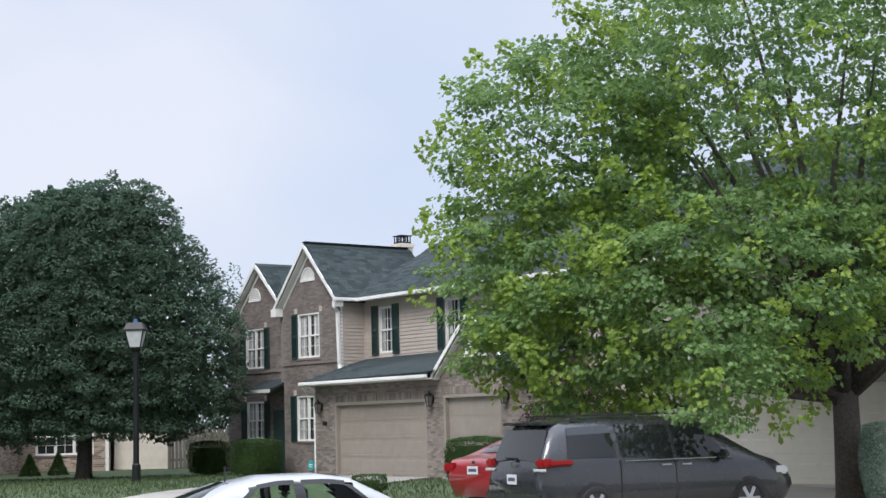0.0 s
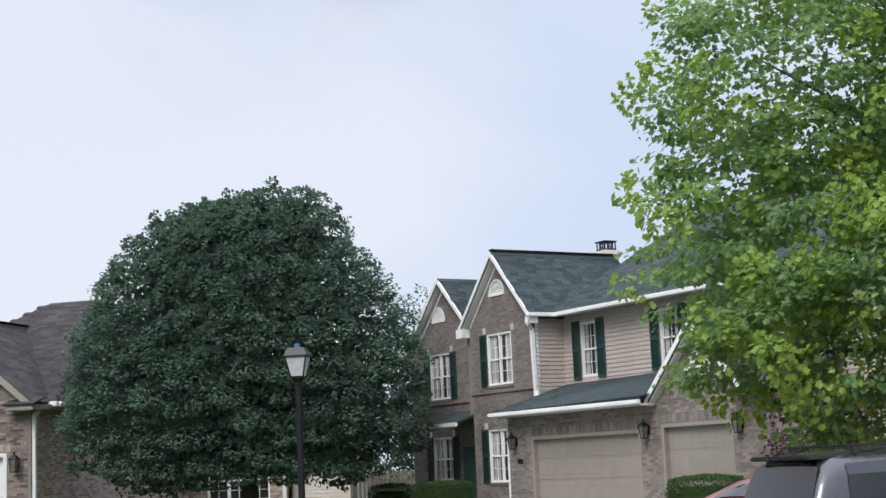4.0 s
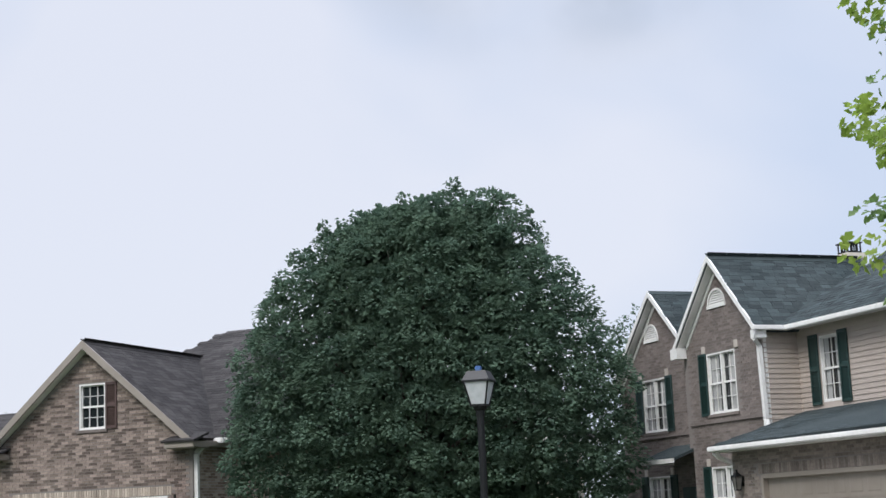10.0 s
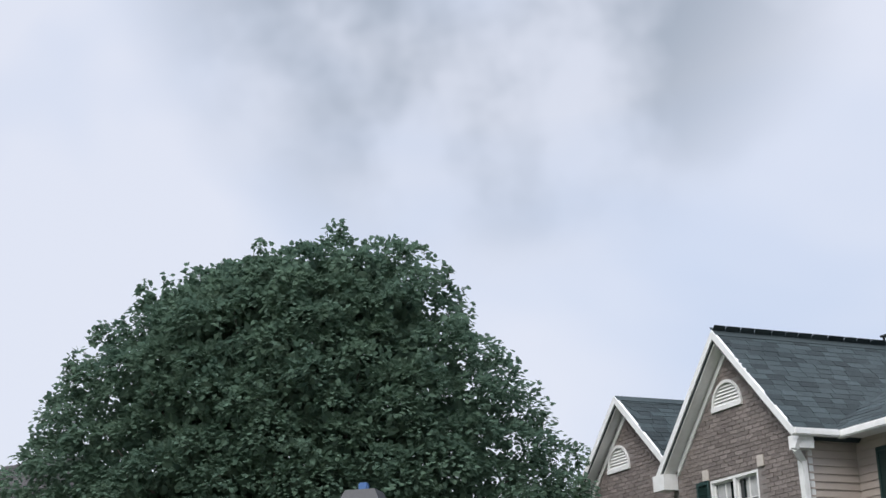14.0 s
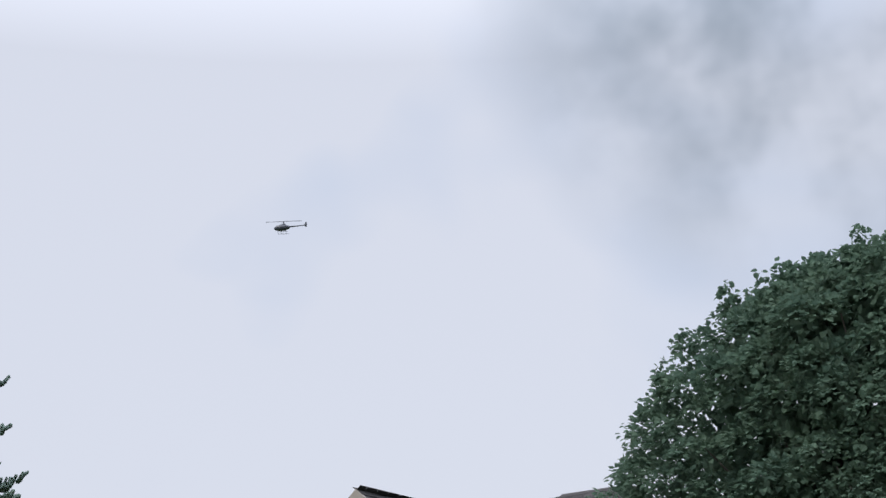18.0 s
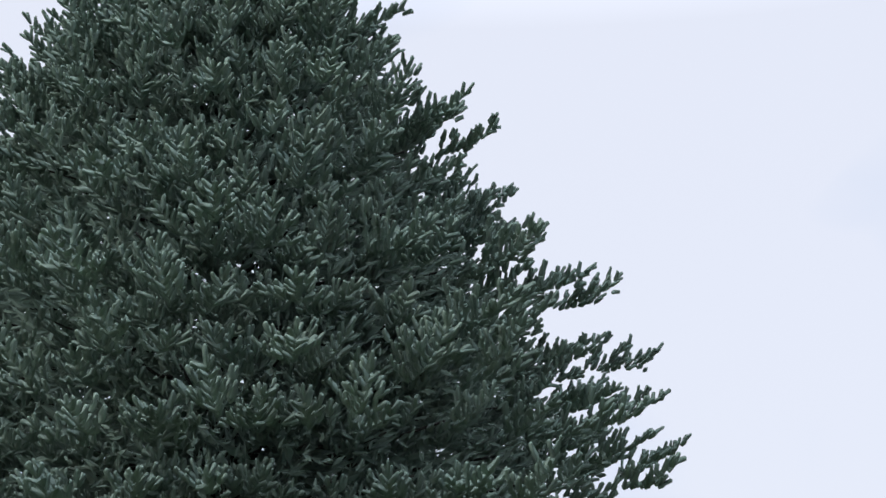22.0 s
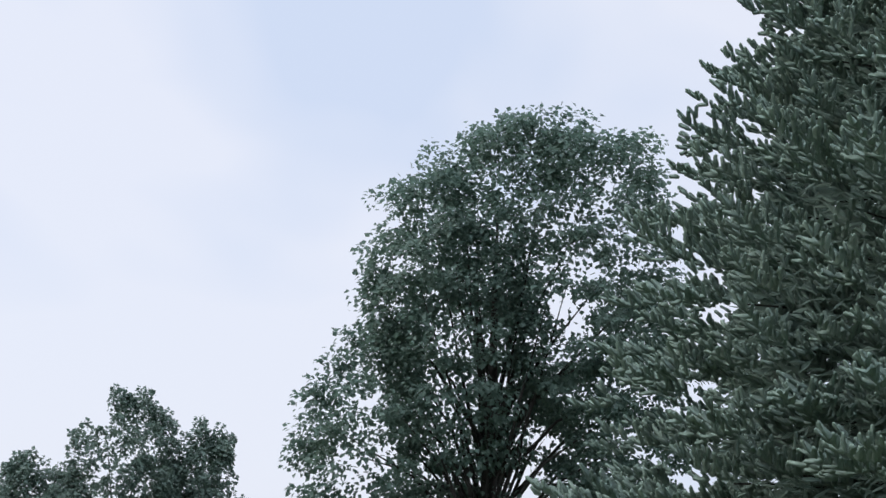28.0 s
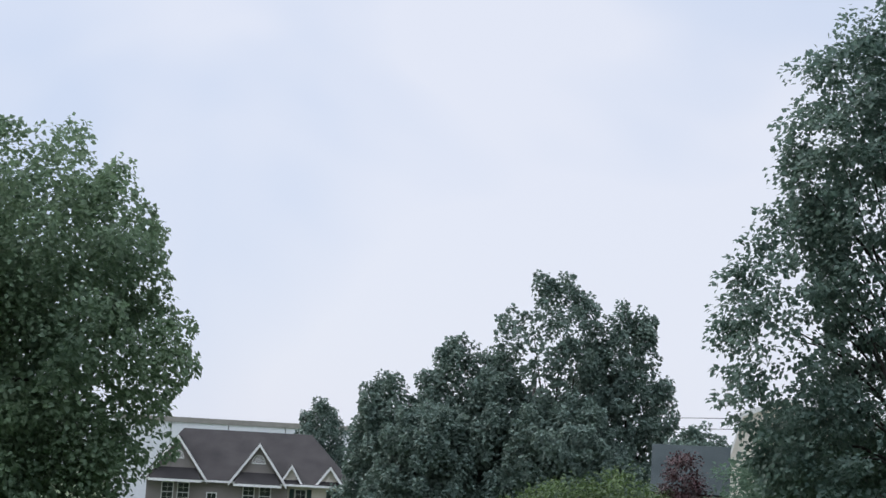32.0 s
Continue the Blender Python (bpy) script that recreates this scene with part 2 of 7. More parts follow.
MIX_PIECE = grain("mixed_brick_piece", (0.15, 0.115, 0.10), (0.30, 0.245, 0.21), 30, 0.92, 0.5, vary=0.55, spec=0.15)
MIX_REST = grain("mixed_brick_rest", (0.15, 0.115, 0.10), (0.30, 0.245, 0.21), 30, 0.92, 0.5, vary=0.55, island=True, spec=0.15)
BRICK_PALE = grain("brick_pale", (0.34, 0.28, 0.23), (0.50, 0.43, 0.36), 30, 0.92, 0.5, vary=0.3, spec=0.2)
SHINGLE = grain("roof_shingle", (0.027, 0.037, 0.039), (0.057, 0.070, 0.072), 60, 0.95, 0.5, vary=0.32, island=True, spec=0.15, distance=0.02)
SHINGLE_BROWN = grain("roof_shingle_brown", (0.032, 0.030, 0.030), (0.062, 0.057, 0.056), 60, 0.95, 0.5, vary=0.28, island=True, spec=0.15, distance=0.02)
SIDING = grain("vinyl_siding", (0.38, 0.325, 0.285), (0.43, 0.37, 0.325), 5, 0.6, 0.08, vary=0.04)
SIDING_PALE = grain("vinyl_siding_pale", (0.60, 0.54, 0.46), (0.68, 0.62, 0.54), 5, 0.6, 0.08, vary=0.04)
TRIM = grain("white_trim", (0.66, 0.65, 0.62), (0.78, 0.77, 0.75), 9, 0.5, 0.06)
SHUTTER = grain("shutter_green", (0.012, 0.035, 0.032), (0.02, 0.05, 0.046), 14, 0.5, 0.08)
SHUTTER_BROWN = grain("shutter_maroon", (0.06, 0.035, 0.03), (0.085, 0.05, 0.045), 14, 0.55, 0.08)
DOOR_TAUPE = grain("garage_door_taupe", (0.25, 0.218, 0.185), (0.29, 0.255, 0.218), 4, 0.5, 0.05)
DOOR_CREAM = grain("garage_door_cream", (0.82, 0.76, 0.64), (0.87, 0.82, 0.71), 4, 0.5, 0.05)
# opaque panes: the darkness of the unlit rooms is put into the colour
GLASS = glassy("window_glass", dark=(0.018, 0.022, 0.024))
CURTAIN = grain("curtain", (0.30, 0.30, 0.29), (0.42, 0.42, 0.41), 7, 0.9, 0.1)
GRASS = grain("grass_blade", (0.03, 0.058, 0.017), (0.068, 0.10, 0.034), 3, 0.8, 0.0, vary=0.35, island=True)
LAWN = grain("lawn", (0.028, 0.05, 0.017), (0.062, 0.09, 0.032), 14, 0.95, 0.6, coarse=0.25, distance=0.05)
CONCRETE = grain("concrete", (0.23, 0.215, 0.19), (0.32, 0.30, 0.27), 18, 0.9, 0.3, vary=0.06)
ASPHALT = grain("asphalt", (0.04, 0.04, 0.042), (0.07, 0.07, 0.072), 60, 0.9, 0.5)
BARK = grain("bark", (0.026, 0.022, 0.019), (0.062, 0.054, 0.046), 16, 0.95, 0.9, distance=0.04)
BARK_GREY = grain("bark_grey", (0.04, 0.035, 0.03), (0.10, 0.088, 0.075), 16, 0.95, 0.9, distance=0.04)
BARK_DARK = grain("bark_dark", (0.02, 0.018, 0.016), (0.05, 0.045, 0.04), 16, 0.95, 0.9, distance=0.04)
LEAF_MAPLE = leafy("leaf_maple", (0.10, 0.185, 0.07), (0.235, 0.36, 0.115), 0.55, scale=0.6, each=0.3)
# brighter copy of the maple leaf: sunlight put into the colour
LEAF_MAPLE_SUNLIT = leafy("leaf_maple_sunlit", (0.18, 0.285, 0.05), (0.32, 0.425, 0.08), 0.55, each=0.3)
LEAF_DARK = leafy("leaf_dark", (0.065, 0.112, 0.084), (0.135, 0.2, 0.135), 0.45, 0.8, scale=1.1, gloss=0.15, each=0.2)
LEAF_PEAR = leafy("leaf_pear", (0.07, 0.122, 0.102), (0.14, 0.2, 0.158), 0.42, gloss=0.3, each=0.3)
# paler than near leaves: distance haze is mixed into the base colour
LEAF_FAR = leafy("leaf_far", (0.085, 0.13, 0.112), (0.145, 0.2, 0.16), 0.3, gloss=0.3, each=0.25)
LEAF_LOCUST = leafy("leaf_locust", (0.085, 0.14, 0.092), (0.175, 0.25, 0.14), 0.45, gloss=0.3, each=0.25)
LEAF_LIME = leafy("leaf_lime", (0.045, 0.085, 0.03), (0.10, 0.15, 0.048), 0.3, gloss=0.3)
LEAF_RED = leafy("leaf_red", (0.03, 0.010, 0.013), (0.07, 0.022, 0.022), 0.2)
LEAF_HEDGE = leafy("leaf_hedge", (0.032, 0.068, 0.02), (0.07, 0.125, 0.035), 0.3, gloss=0.25, each=0.25)
NEEDLE = leafy("spruce_needle", (0.18, 0.25, 0.22), (0.28, 0.355, 0.295), 0.42, 0.95, scale=1.4, gloss=0.03, each=0.2)
FENCE_WOOD = grain("weathered_fence", (0.10, 0.085, 0.07), (0.19, 0.165, 0.14), 10, 0.9, 0.5, vary=0.2)
BLACK_METAL = grain("black_metal", (0.006, 0.007, 0.008), (0.012, 0.013, 0.014), 20, 0.5, 0.1, spec=0.3)
LAMP_GLASS = grain("lamp_glass", (0.40, 0.42, 0.43), (0.56, 0.58, 0.59), 6, 0.25, 0.0)
SMOKE_GLASS = grain("smoke_glass", (0.07, 0.07, 0.065), (0.16, 0.155, 0.14), 6, 0.2, 0.0)
BLUE_CAP = grain("blue_cap", (0.05, 0.12, 0.28), (0.07, 0.16, 0.36), 9, 0.5, 0.05)
CAR_GREY = paint("car_paint_grey", (0.032, 0.033, 0.037), 0.22, 0.3)
CAR_WHITE = paint("car_paint_white", (0.40, 0.41, 0.43), 0.3, 0.0)
CAR_RED = paint("car_paint_red", (0.30, 0.012, 0.016), 0.3, 0.15)
# opaque car panes, coloured as dark as the unlit cabin
CAR_GLASS = glassy("car_glass", dark=(0.01, 0.012, 0.013))
CLEAR_GLASS = glassy("car_side_glass", (0.72, 0.82, 0.8), 0.01)
RUBBER = grain("rubber", (0.012, 0.012, 0.012), (0.024, 0.024, 0.024), 30, 0.85, 0.2)
PLASTIC = grain("black_plastic", (0.015, 0.015, 0.016), (0.028, 0.028, 0.03), 30, 0.55, 0.1)
ALLOY = grain("alloy", (0.45, 0.46, 0.47), (0.6, 0.6, 0.61), 8, 0.3, 0.02, metal=0.9)
CHROME = grain("chrome", (0.6, 0.6, 0.6), (0.75, 0.75, 0.75), 8, 0.12, 0.0, metal=1.0)
TAIL_RED = glassy("tail_light_red", dark=(0.26, 0.008, 0.012))
LENS_CLEAR = glassy("lens_clear", dark=(0.6, 0.6, 0.6))
PLATE = grain("plate_white", (0.6, 0.6, 0.6), (0.7, 0.7, 0.7), 9, 0.4, 0.02)
PLATE_INK = grain("plate_ink", (0.05, 0.06, 0.12), (0.07, 0.08, 0.15), 9, 0.4, 0.0)
SIGN_TEAL = grain("sign_teal", (0.02, 0.30, 0.29), (0.03, 0.36, 0.35), 9, 0.5, 0.02)
STONE = grain("keystone", (0.42, 0.37, 0.32), (0.52, 0.47, 0.42), 20, 0.9, 0.3)
WAREHOUSE = grain("warehouse_panel", (0.62, 0.63, 0.64), (0.70, 0.71, 0.72), 1.5, 0.6, 0.05, vary=0.03)
HELI = grain("helicopter_paint", (0.03, 0.035, 0.05), (0.05, 0.055, 0.07), 5, 0.4, 0.0)


# ---- mesh helpers ----
def mesh_of(name, verts, faces, material, smooth=False):
    me = bpy.data.meshes.new(name)
    me.from_pydata([tuple(v) for v in verts], [], faces)
    me.materials.append(material)
    if smooth:
        me.polygons.foreach_set("use_smooth", [True] * len(me.polygons))
    return me


def thing(name, m, label, category, group="", kind=""):
    ob = new(name)
    ob.empty_display_size = 0.1
    ob.matrix_basis = m
    return tagged(ob, label, category, group, kind)


def part(name, bm, material, parent, label="", smooth=False, m=None, bevel=0.0):
    """Links a bmesh (or a mesh) as one object under a thing or a part."""
    if isinstance(bm, bpy.types.Mesh):
        me = bm
    else:
        if bevel:
            bmesh.ops.bevel(bm, geom=[x for x in bm.edges if x.calc_face_angle(0) > 0.6], offset=bevel, segments=2, affect="EDGES", clamp_overlap=True)
        bmesh.ops.recalc_face_normals(bm, faces=bm.faces)
        me = bpy.data.meshes.new(name)
        bm.to_mesh(me)
        bm.free()
        me.materials.append(material)
        if smooth:
            me.polygons.foreach_set("use_smooth", [True] * len(me.polygons))
    ob = new(name, me)
    if parent is not None:
        ob.parent = parent
    if m is not None:
        ob.matrix_basis = m
    return tagged(ob, label)


def box(bm, x0, y0, z0, x1, y1, z1, m=None):
    vs = [bm.verts.new(v) for v in ((x0, y0, z0), (x1, y0, z0), (x1, y1, z0), (x0, y1, z0), (x0, y0, z1), (x1, y0, z1), (x1, y1, z1), (x0, y1, z1))]
    for f in ((3, 2, 1, 0), (4, 5, 6, 7), (0, 1, 5, 4), (1, 2, 6, 5), (2, 3, 7, 6), (3, 0, 4, 7)):
        bm.faces.new([vs[i] for i in f])
    if m is not None:
        bmesh.ops.transform(bm, matrix=m, verts=vs)
    return vs


def boxes(*rows, bevel=0.0):
    bm = bmesh.new()
    for r in rows:
        box(bm, *r)
    if bevel:
        bmesh.ops.bevel(bm, geom=list(bm.edges), offset=bevel, segments=2, affect="EDGES", clamp_overlap=True)
    return bm


def beam(bm, a, b, w, h, up=(0, 0, 1)):
    """A square bar from a to b, w wide and h high, hanging below the line by half."""
    a, b = Vector(a), Vector(b)
    ax = (b - a).normalized()
    side = ax.cross(Vector(up)).normalized()
    top = side.cross(ax)
    vs = []
    for p in (a, b):
        for s, t in ((-1, -1), (1, -1), (1, 1), (-1, 1)):
            vs.append(bm.verts.new(p + side * s * w / 2 + top * t * h / 2))
    for f in ((3, 2, 1, 0), (4, 5, 6, 7), (0, 1, 5, 4), (1, 2, 6, 5), (2, 3, 7, 6), (3, 0, 4, 7)):
        bm.faces.new([vs[i] for i in f])


def tube(bm, pts, radii, n=8):
    """A round limb along points, with a radius at each."""
    rings = []
    for i, p in enumerate(pts):
        p = Vector(p)
        d = (Vector(pts[min(i + 1, len(pts) - 1)]) - Vector(pts[max(i - 1, 0)])).normalized()
        s = d.cross(Vector((0.3, 0.9, 0.2))).normalized()
        t = d.cross(s)
        rings.append([bm.verts.new(p + (s * math.cos(k * 2 * math.pi / n) + t * math.sin(k * 2 * math.pi / n)) * radii[i]) for k in range(n)])
    for a, b in zip(rings, rings[1:]):
        for k in range(n):
            bm.faces.new((a[k], a[(k + 1) % n], b[(k + 1) % n], b[k]))
    bm.faces.new(rings[0][::-1])
    bm.faces.new(rings[-1])


def panel(outer, holes, depth):
    """A wall in the plane y = 0, facing -y, with holes cut through, depth thick."""
    bm = bmesh.new()
    edges = []
    for loop in (outer, *holes):
        vs = [bm.verts.new((x, 0, z)) for x, z in loop]
        edges += [bm.edges.new((vs[i], vs[(i + 1) % len(vs)])) for i in range(len(vs))]
    bmesh.ops.triangle_fill(bm, use_beauty=True, edges=edges, normal=(0, -1, 0))
    for f in bm.faces:
        if f.normal.y > 0:
            f.normal_flip()
    g = bmesh.ops.extrude_face_region(bm, geom=list(bm.faces))
    bmesh.ops.translate(bm, vec=(0, depth, 0), verts=[v for v in g["geom"] if isinstance(v, bmesh.types.BMVert)])
    bmesh.ops.recalc_face_normals(bm, faces=bm.faces)
    return bm


def rect(x0, z0, x1, z1):
    return [(x0, z0), (x1, z0), (x1, z1), (x0, z1)]


def arch(xc, z0, w, h, n=9):
    """A half-round opening on a flat sill."""
    return [(xc - w / 2, z0), (xc + w / 2, z0)] + [(xc + w / 2 * math.cos(math.pi * k / n), z0 + h * math.sin(math.pi * k / n)) for k in range(1, n)]


def inside(pt, poly):
    x, z = pt
    hit = False
    for i in range(len(poly)):
        (x1, z1), (x2, z2) = poly[i], poly[i - 1]
        if (z1 > z) != (z2 > z) and x < (x2 - x1) * (z - z1) / (z2 - z1) + x1:
            hit = not hit
    return hit


def shingles(name, o, ex, ey, poly, material, parent, tab=0.3, course=0.14, seed=1):
    """Shingle tabs over a roof plane: o, unit vectors along the eave and up the slope, and the outline in those."""
    rng = random.Random(seed)
    o, ex, ey = Vector(o), Vector(ex).normalized(), Vector(ey).normalized()
    nz = ex.cross(ey).normalized()
    if nz.z < 0:
        nz = -nz
    verts, faces = [], []
    hs = [p[1] for p in poly]
    xs = [p[0] for p in poly]
    r = 0
    y = min(hs)
    while y < max(hs):
        x = min(xs) - rng.random() * tab
        while x < max(xs):
            w = tab * rng.uniform(0.85, 1.15)
            if inside((x + w / 2, y + course * 0.5), poly):
                a, b = max(x + 0.004, min(xs)), min(x + w - 0.004, max(xs))
                lift = 0.009 + rng.uniform(0, 0.005)
                y1 = y + course * 1.35
                k = len(verts)
                y0 = y + rng.uniform(-0.008, 0.008)
                for px, py, pz in ((a, y0, lift), (b, y0, lift), (b, y1, 0.006), (a, y1, 0.006), (a, y0, -0.01), (b, y0, -0.01)):
                    verts.append(o + ex * px + ey * py + nz * pz)
                faces += [(k, k + 1, k + 2, k + 3), (k + 4, k + 5, k + 1, k), (k + 4, k, k + 3), (k + 1, k + 5, k + 2)]
            x += w
        y += course
        r += 1
    ob = part(name, mesh_of(name, verts, faces, material), None, parent)
    return tagged(ob, kind="stuff")


def slab(pts, thick, bm=None):
    """A flat roof or floor piece from its outline, thick downwards."""
    bm = bm or bmesh.new()
    top = [bm.verts.new(p) for p in pts]
    n = (Vector(pts[1]) - Vector(pts[0])).cross(Vector(pts[2]) - Vector(pts[0])).normalized()
    if n.z < 0:
        n = -n
    low = [bm.verts.new(Vector(p) - n * thick) for p in pts]
    bm.faces.new(top)
    bm.faces.new(low[::-1])
    for i in range(len(pts)):
        j = (i + 1) % len(pts)
        bm.faces.new((top[j], top[i], low[i], low[j]))
    return bm


def mesh_np(name, co, sizes, loops, material, smooth=False):
    """A mesh from arrays: points, the size of each face, and the corners of all faces."""
    me = bpy.data.meshes.new(name)
    me.vertices.add(len(co))
    me.vertices.foreach_set("co", np.asarray(co, np.float32).ravel())
    me.loops.add(len(loops))
    me.loops.foreach_set("vertex_index", np.asarray(loops, np.int32))
    me.polygons.add(len(sizes))
    me.polygons.foreach_set("loop_start", np.concatenate([[0], np.cumsum(sizes)[:-1]]).astype(np.int32))
    me.update(calc_edges=True)
    me.materials.append(material)
    if smooth:
        me.polygons.foreach_set("use_smooth", np.ones(len(sizes), bool))
    return me


def unit(v):
    return v / np.maximum(np.linalg.norm(v, axis=-1, keepdims=True), 1e-9)


MAPLE_HALF = ((0.0, 0.0), (0.40, 0.03), (0.25, 0.27), (0.54, 0.54), (0.0, 1.0))
OVAL_HALF = ((0.0, 0.0), (0.30, 0.42), (0.0, 1.0))
BROAD_HALF = ((0.0, 0.0), (0.42, 0.2), (0.38, 0.62), (0.0, 1.0))
WIDE_HALF = ((0.0, 0.0), (0.44, 0.42), (0.0, 1.0))
LONG_HALF = ((0.0, 0.0), (0.17, 0.45), (0.0, 1.0))
NEEDLE_HALF = ((0.0, 0.0), (0.11, 0.5), (0.0, 1.0))


def leaf_mesh(name, pos, tip, face, size, half, material, fold=0.25):
    """One leaf at each pos: its stalk there, its tip along tip, its face towards face, folded on the midrib."""
    n = len(pos)
    tip = unit(tip)
    side = unit(np.cross(tip, face))
    up = np.cross(side, tip)
    size = np.broadcast_to(np.asarray(size, float), (n,))[:, None]
    pts, polys = [], []
    k = len(half)
    for sgn in (1, -1):
        for x, y in half:
            pts.append((x * sgn, y))
    co = np.stack([pos + size * (side * x + tip * y + up * (fold * abs(x) - 0.12 * y * y)) for x, y in pts], 1)
    idx = np.concatenate([np.arange(k), np.arange(k)[::-1] + k])
    base = (np.arange(n) * 2 * k)[:, None]
    return mesh_np(name, co.reshape(-1, 3), np.full(2 * n, k), (base + idx).ravel(), material)


def clump_leaves(rng, centres, out, per, spread, flat=0.6):
    """Leaf places round clump centres, with tips that droop outwards."""
    n = len(centres) * per
    c = np.repeat(centres, per, 0)
    o = np.repeat(out, per, 0)
    d = rng.normal(size=(n, 3))
    d = unit(d) * rng.random((n, 1)) ** 0.5 * np.repeat(np.broadcast_to(spread, (len(centres),)), per)[:, None]
    d[:, 2] *= flat
    tip = unit(d) * 0.6 + o * 0.5 + rng.normal(size=(n, 3)) * 0.55 + np.array([0, 0, -0.45])
    face = np.array([0, 0, 0.95]) + o * 0.5 + rng.normal(size=(n, 3)) * 0.45
    return c + d, tip, face


def shell(rng, lobes, n, inner=0.62):
    """Clump centres in and near the outer skin of some ellipsoids (x, y, z, rx, ry, rz), with the way out of the crown."""
    lobes = np.asarray(lobes, float)
    area = (lobes[:, 3] * lobes[:, 4] * lobes[:, 5]) ** (2 / 3)
    pick = rng.choice(len(lobes), n * 3, p=area / area.sum())
    d = unit(rng.normal(size=(n * 3, 3)))
    r = inner + (1 - inner) * rng.random((n * 3, 1)) ** 0.6
    p = lobes[pick, :3] + d * r * lobes[pick, 3:]
    deep = np.full(len(p), 9.0)
    for lo in lobes:
        deep = np.minimum(deep, np.linalg.norm((p - lo[:3]) / lo[3:], axis=1))
    keep = deep > inner * 0.93
    return p[keep][:n], d[keep][:n]


def spray_leaves(rng, c, o, per, radius):
    """Leaves over pointed sprays at c that stand out along o and up."""
    axis = unit(o * 0.75 + np.array([0, 0, 0.55]) + rng.normal(size=c.shape) * 0.22)
    r = np.repeat(radius * rng.uniform(0.6, 1.35, len(c)), per)[:, None]
    n = len(c) * per
    ax = np.repeat(axis, per, 0)
    s = rng.random((n, 1)) ** 0.8
    d = rng.normal(size=(n, 3))
    d = unit(d - ax * (d * ax).sum(1)[:, None])
    pos = np.repeat(c, per, 0) + ax * r * (s * 2.0 - 0.9) + d * r * (1.05 - 0.85 * s) * rng.uniform(0.55, 1.0, (n, 1))
    tip = d * 0.7 + ax * 0.2 + rng.normal(size=(n, 3)) * 0.45 + np.array([0, 0, -0.25])
    face = d * 0.6 + ax * 0.5 + rng.normal(size=(n, 3)) * 0.45 + np.array([0, 0, 0.55])
    return pos, tip, face


def flame_leaves(rng, lobes, tufts, per, radius, floor=-9.0):
    """Pointed sprays all over the skin of the crown."""
    c, o = shell(rng, lobes, tufts, 0.8)
    keep = c[:, 2] > floor
    return spray_leaves(rng, c[keep], o[keep], per, radius)


def limbs(bm, rng, base, tips, r0, lean=0.35):
    """Limbs from a fork to each tip, bent upwards and tapered."""
    base = Vector(base)
    for t in tips:
        t = Vector(t)
        mid = base.lerp(t, 0.5) + Vector((rng.normal() * 0.15, rng.normal() * 0.15, lean * (t - base).length * 0.25))
        q1, q2 = base.lerp(mid, 0.55), mid.lerp(t, 0.5)
        tube(bm, [base, q1, mid, q2, t], [r0, r0 * 0.75, r0 * 0.5, r0 * 0.28, r0 * 0.08], 6)


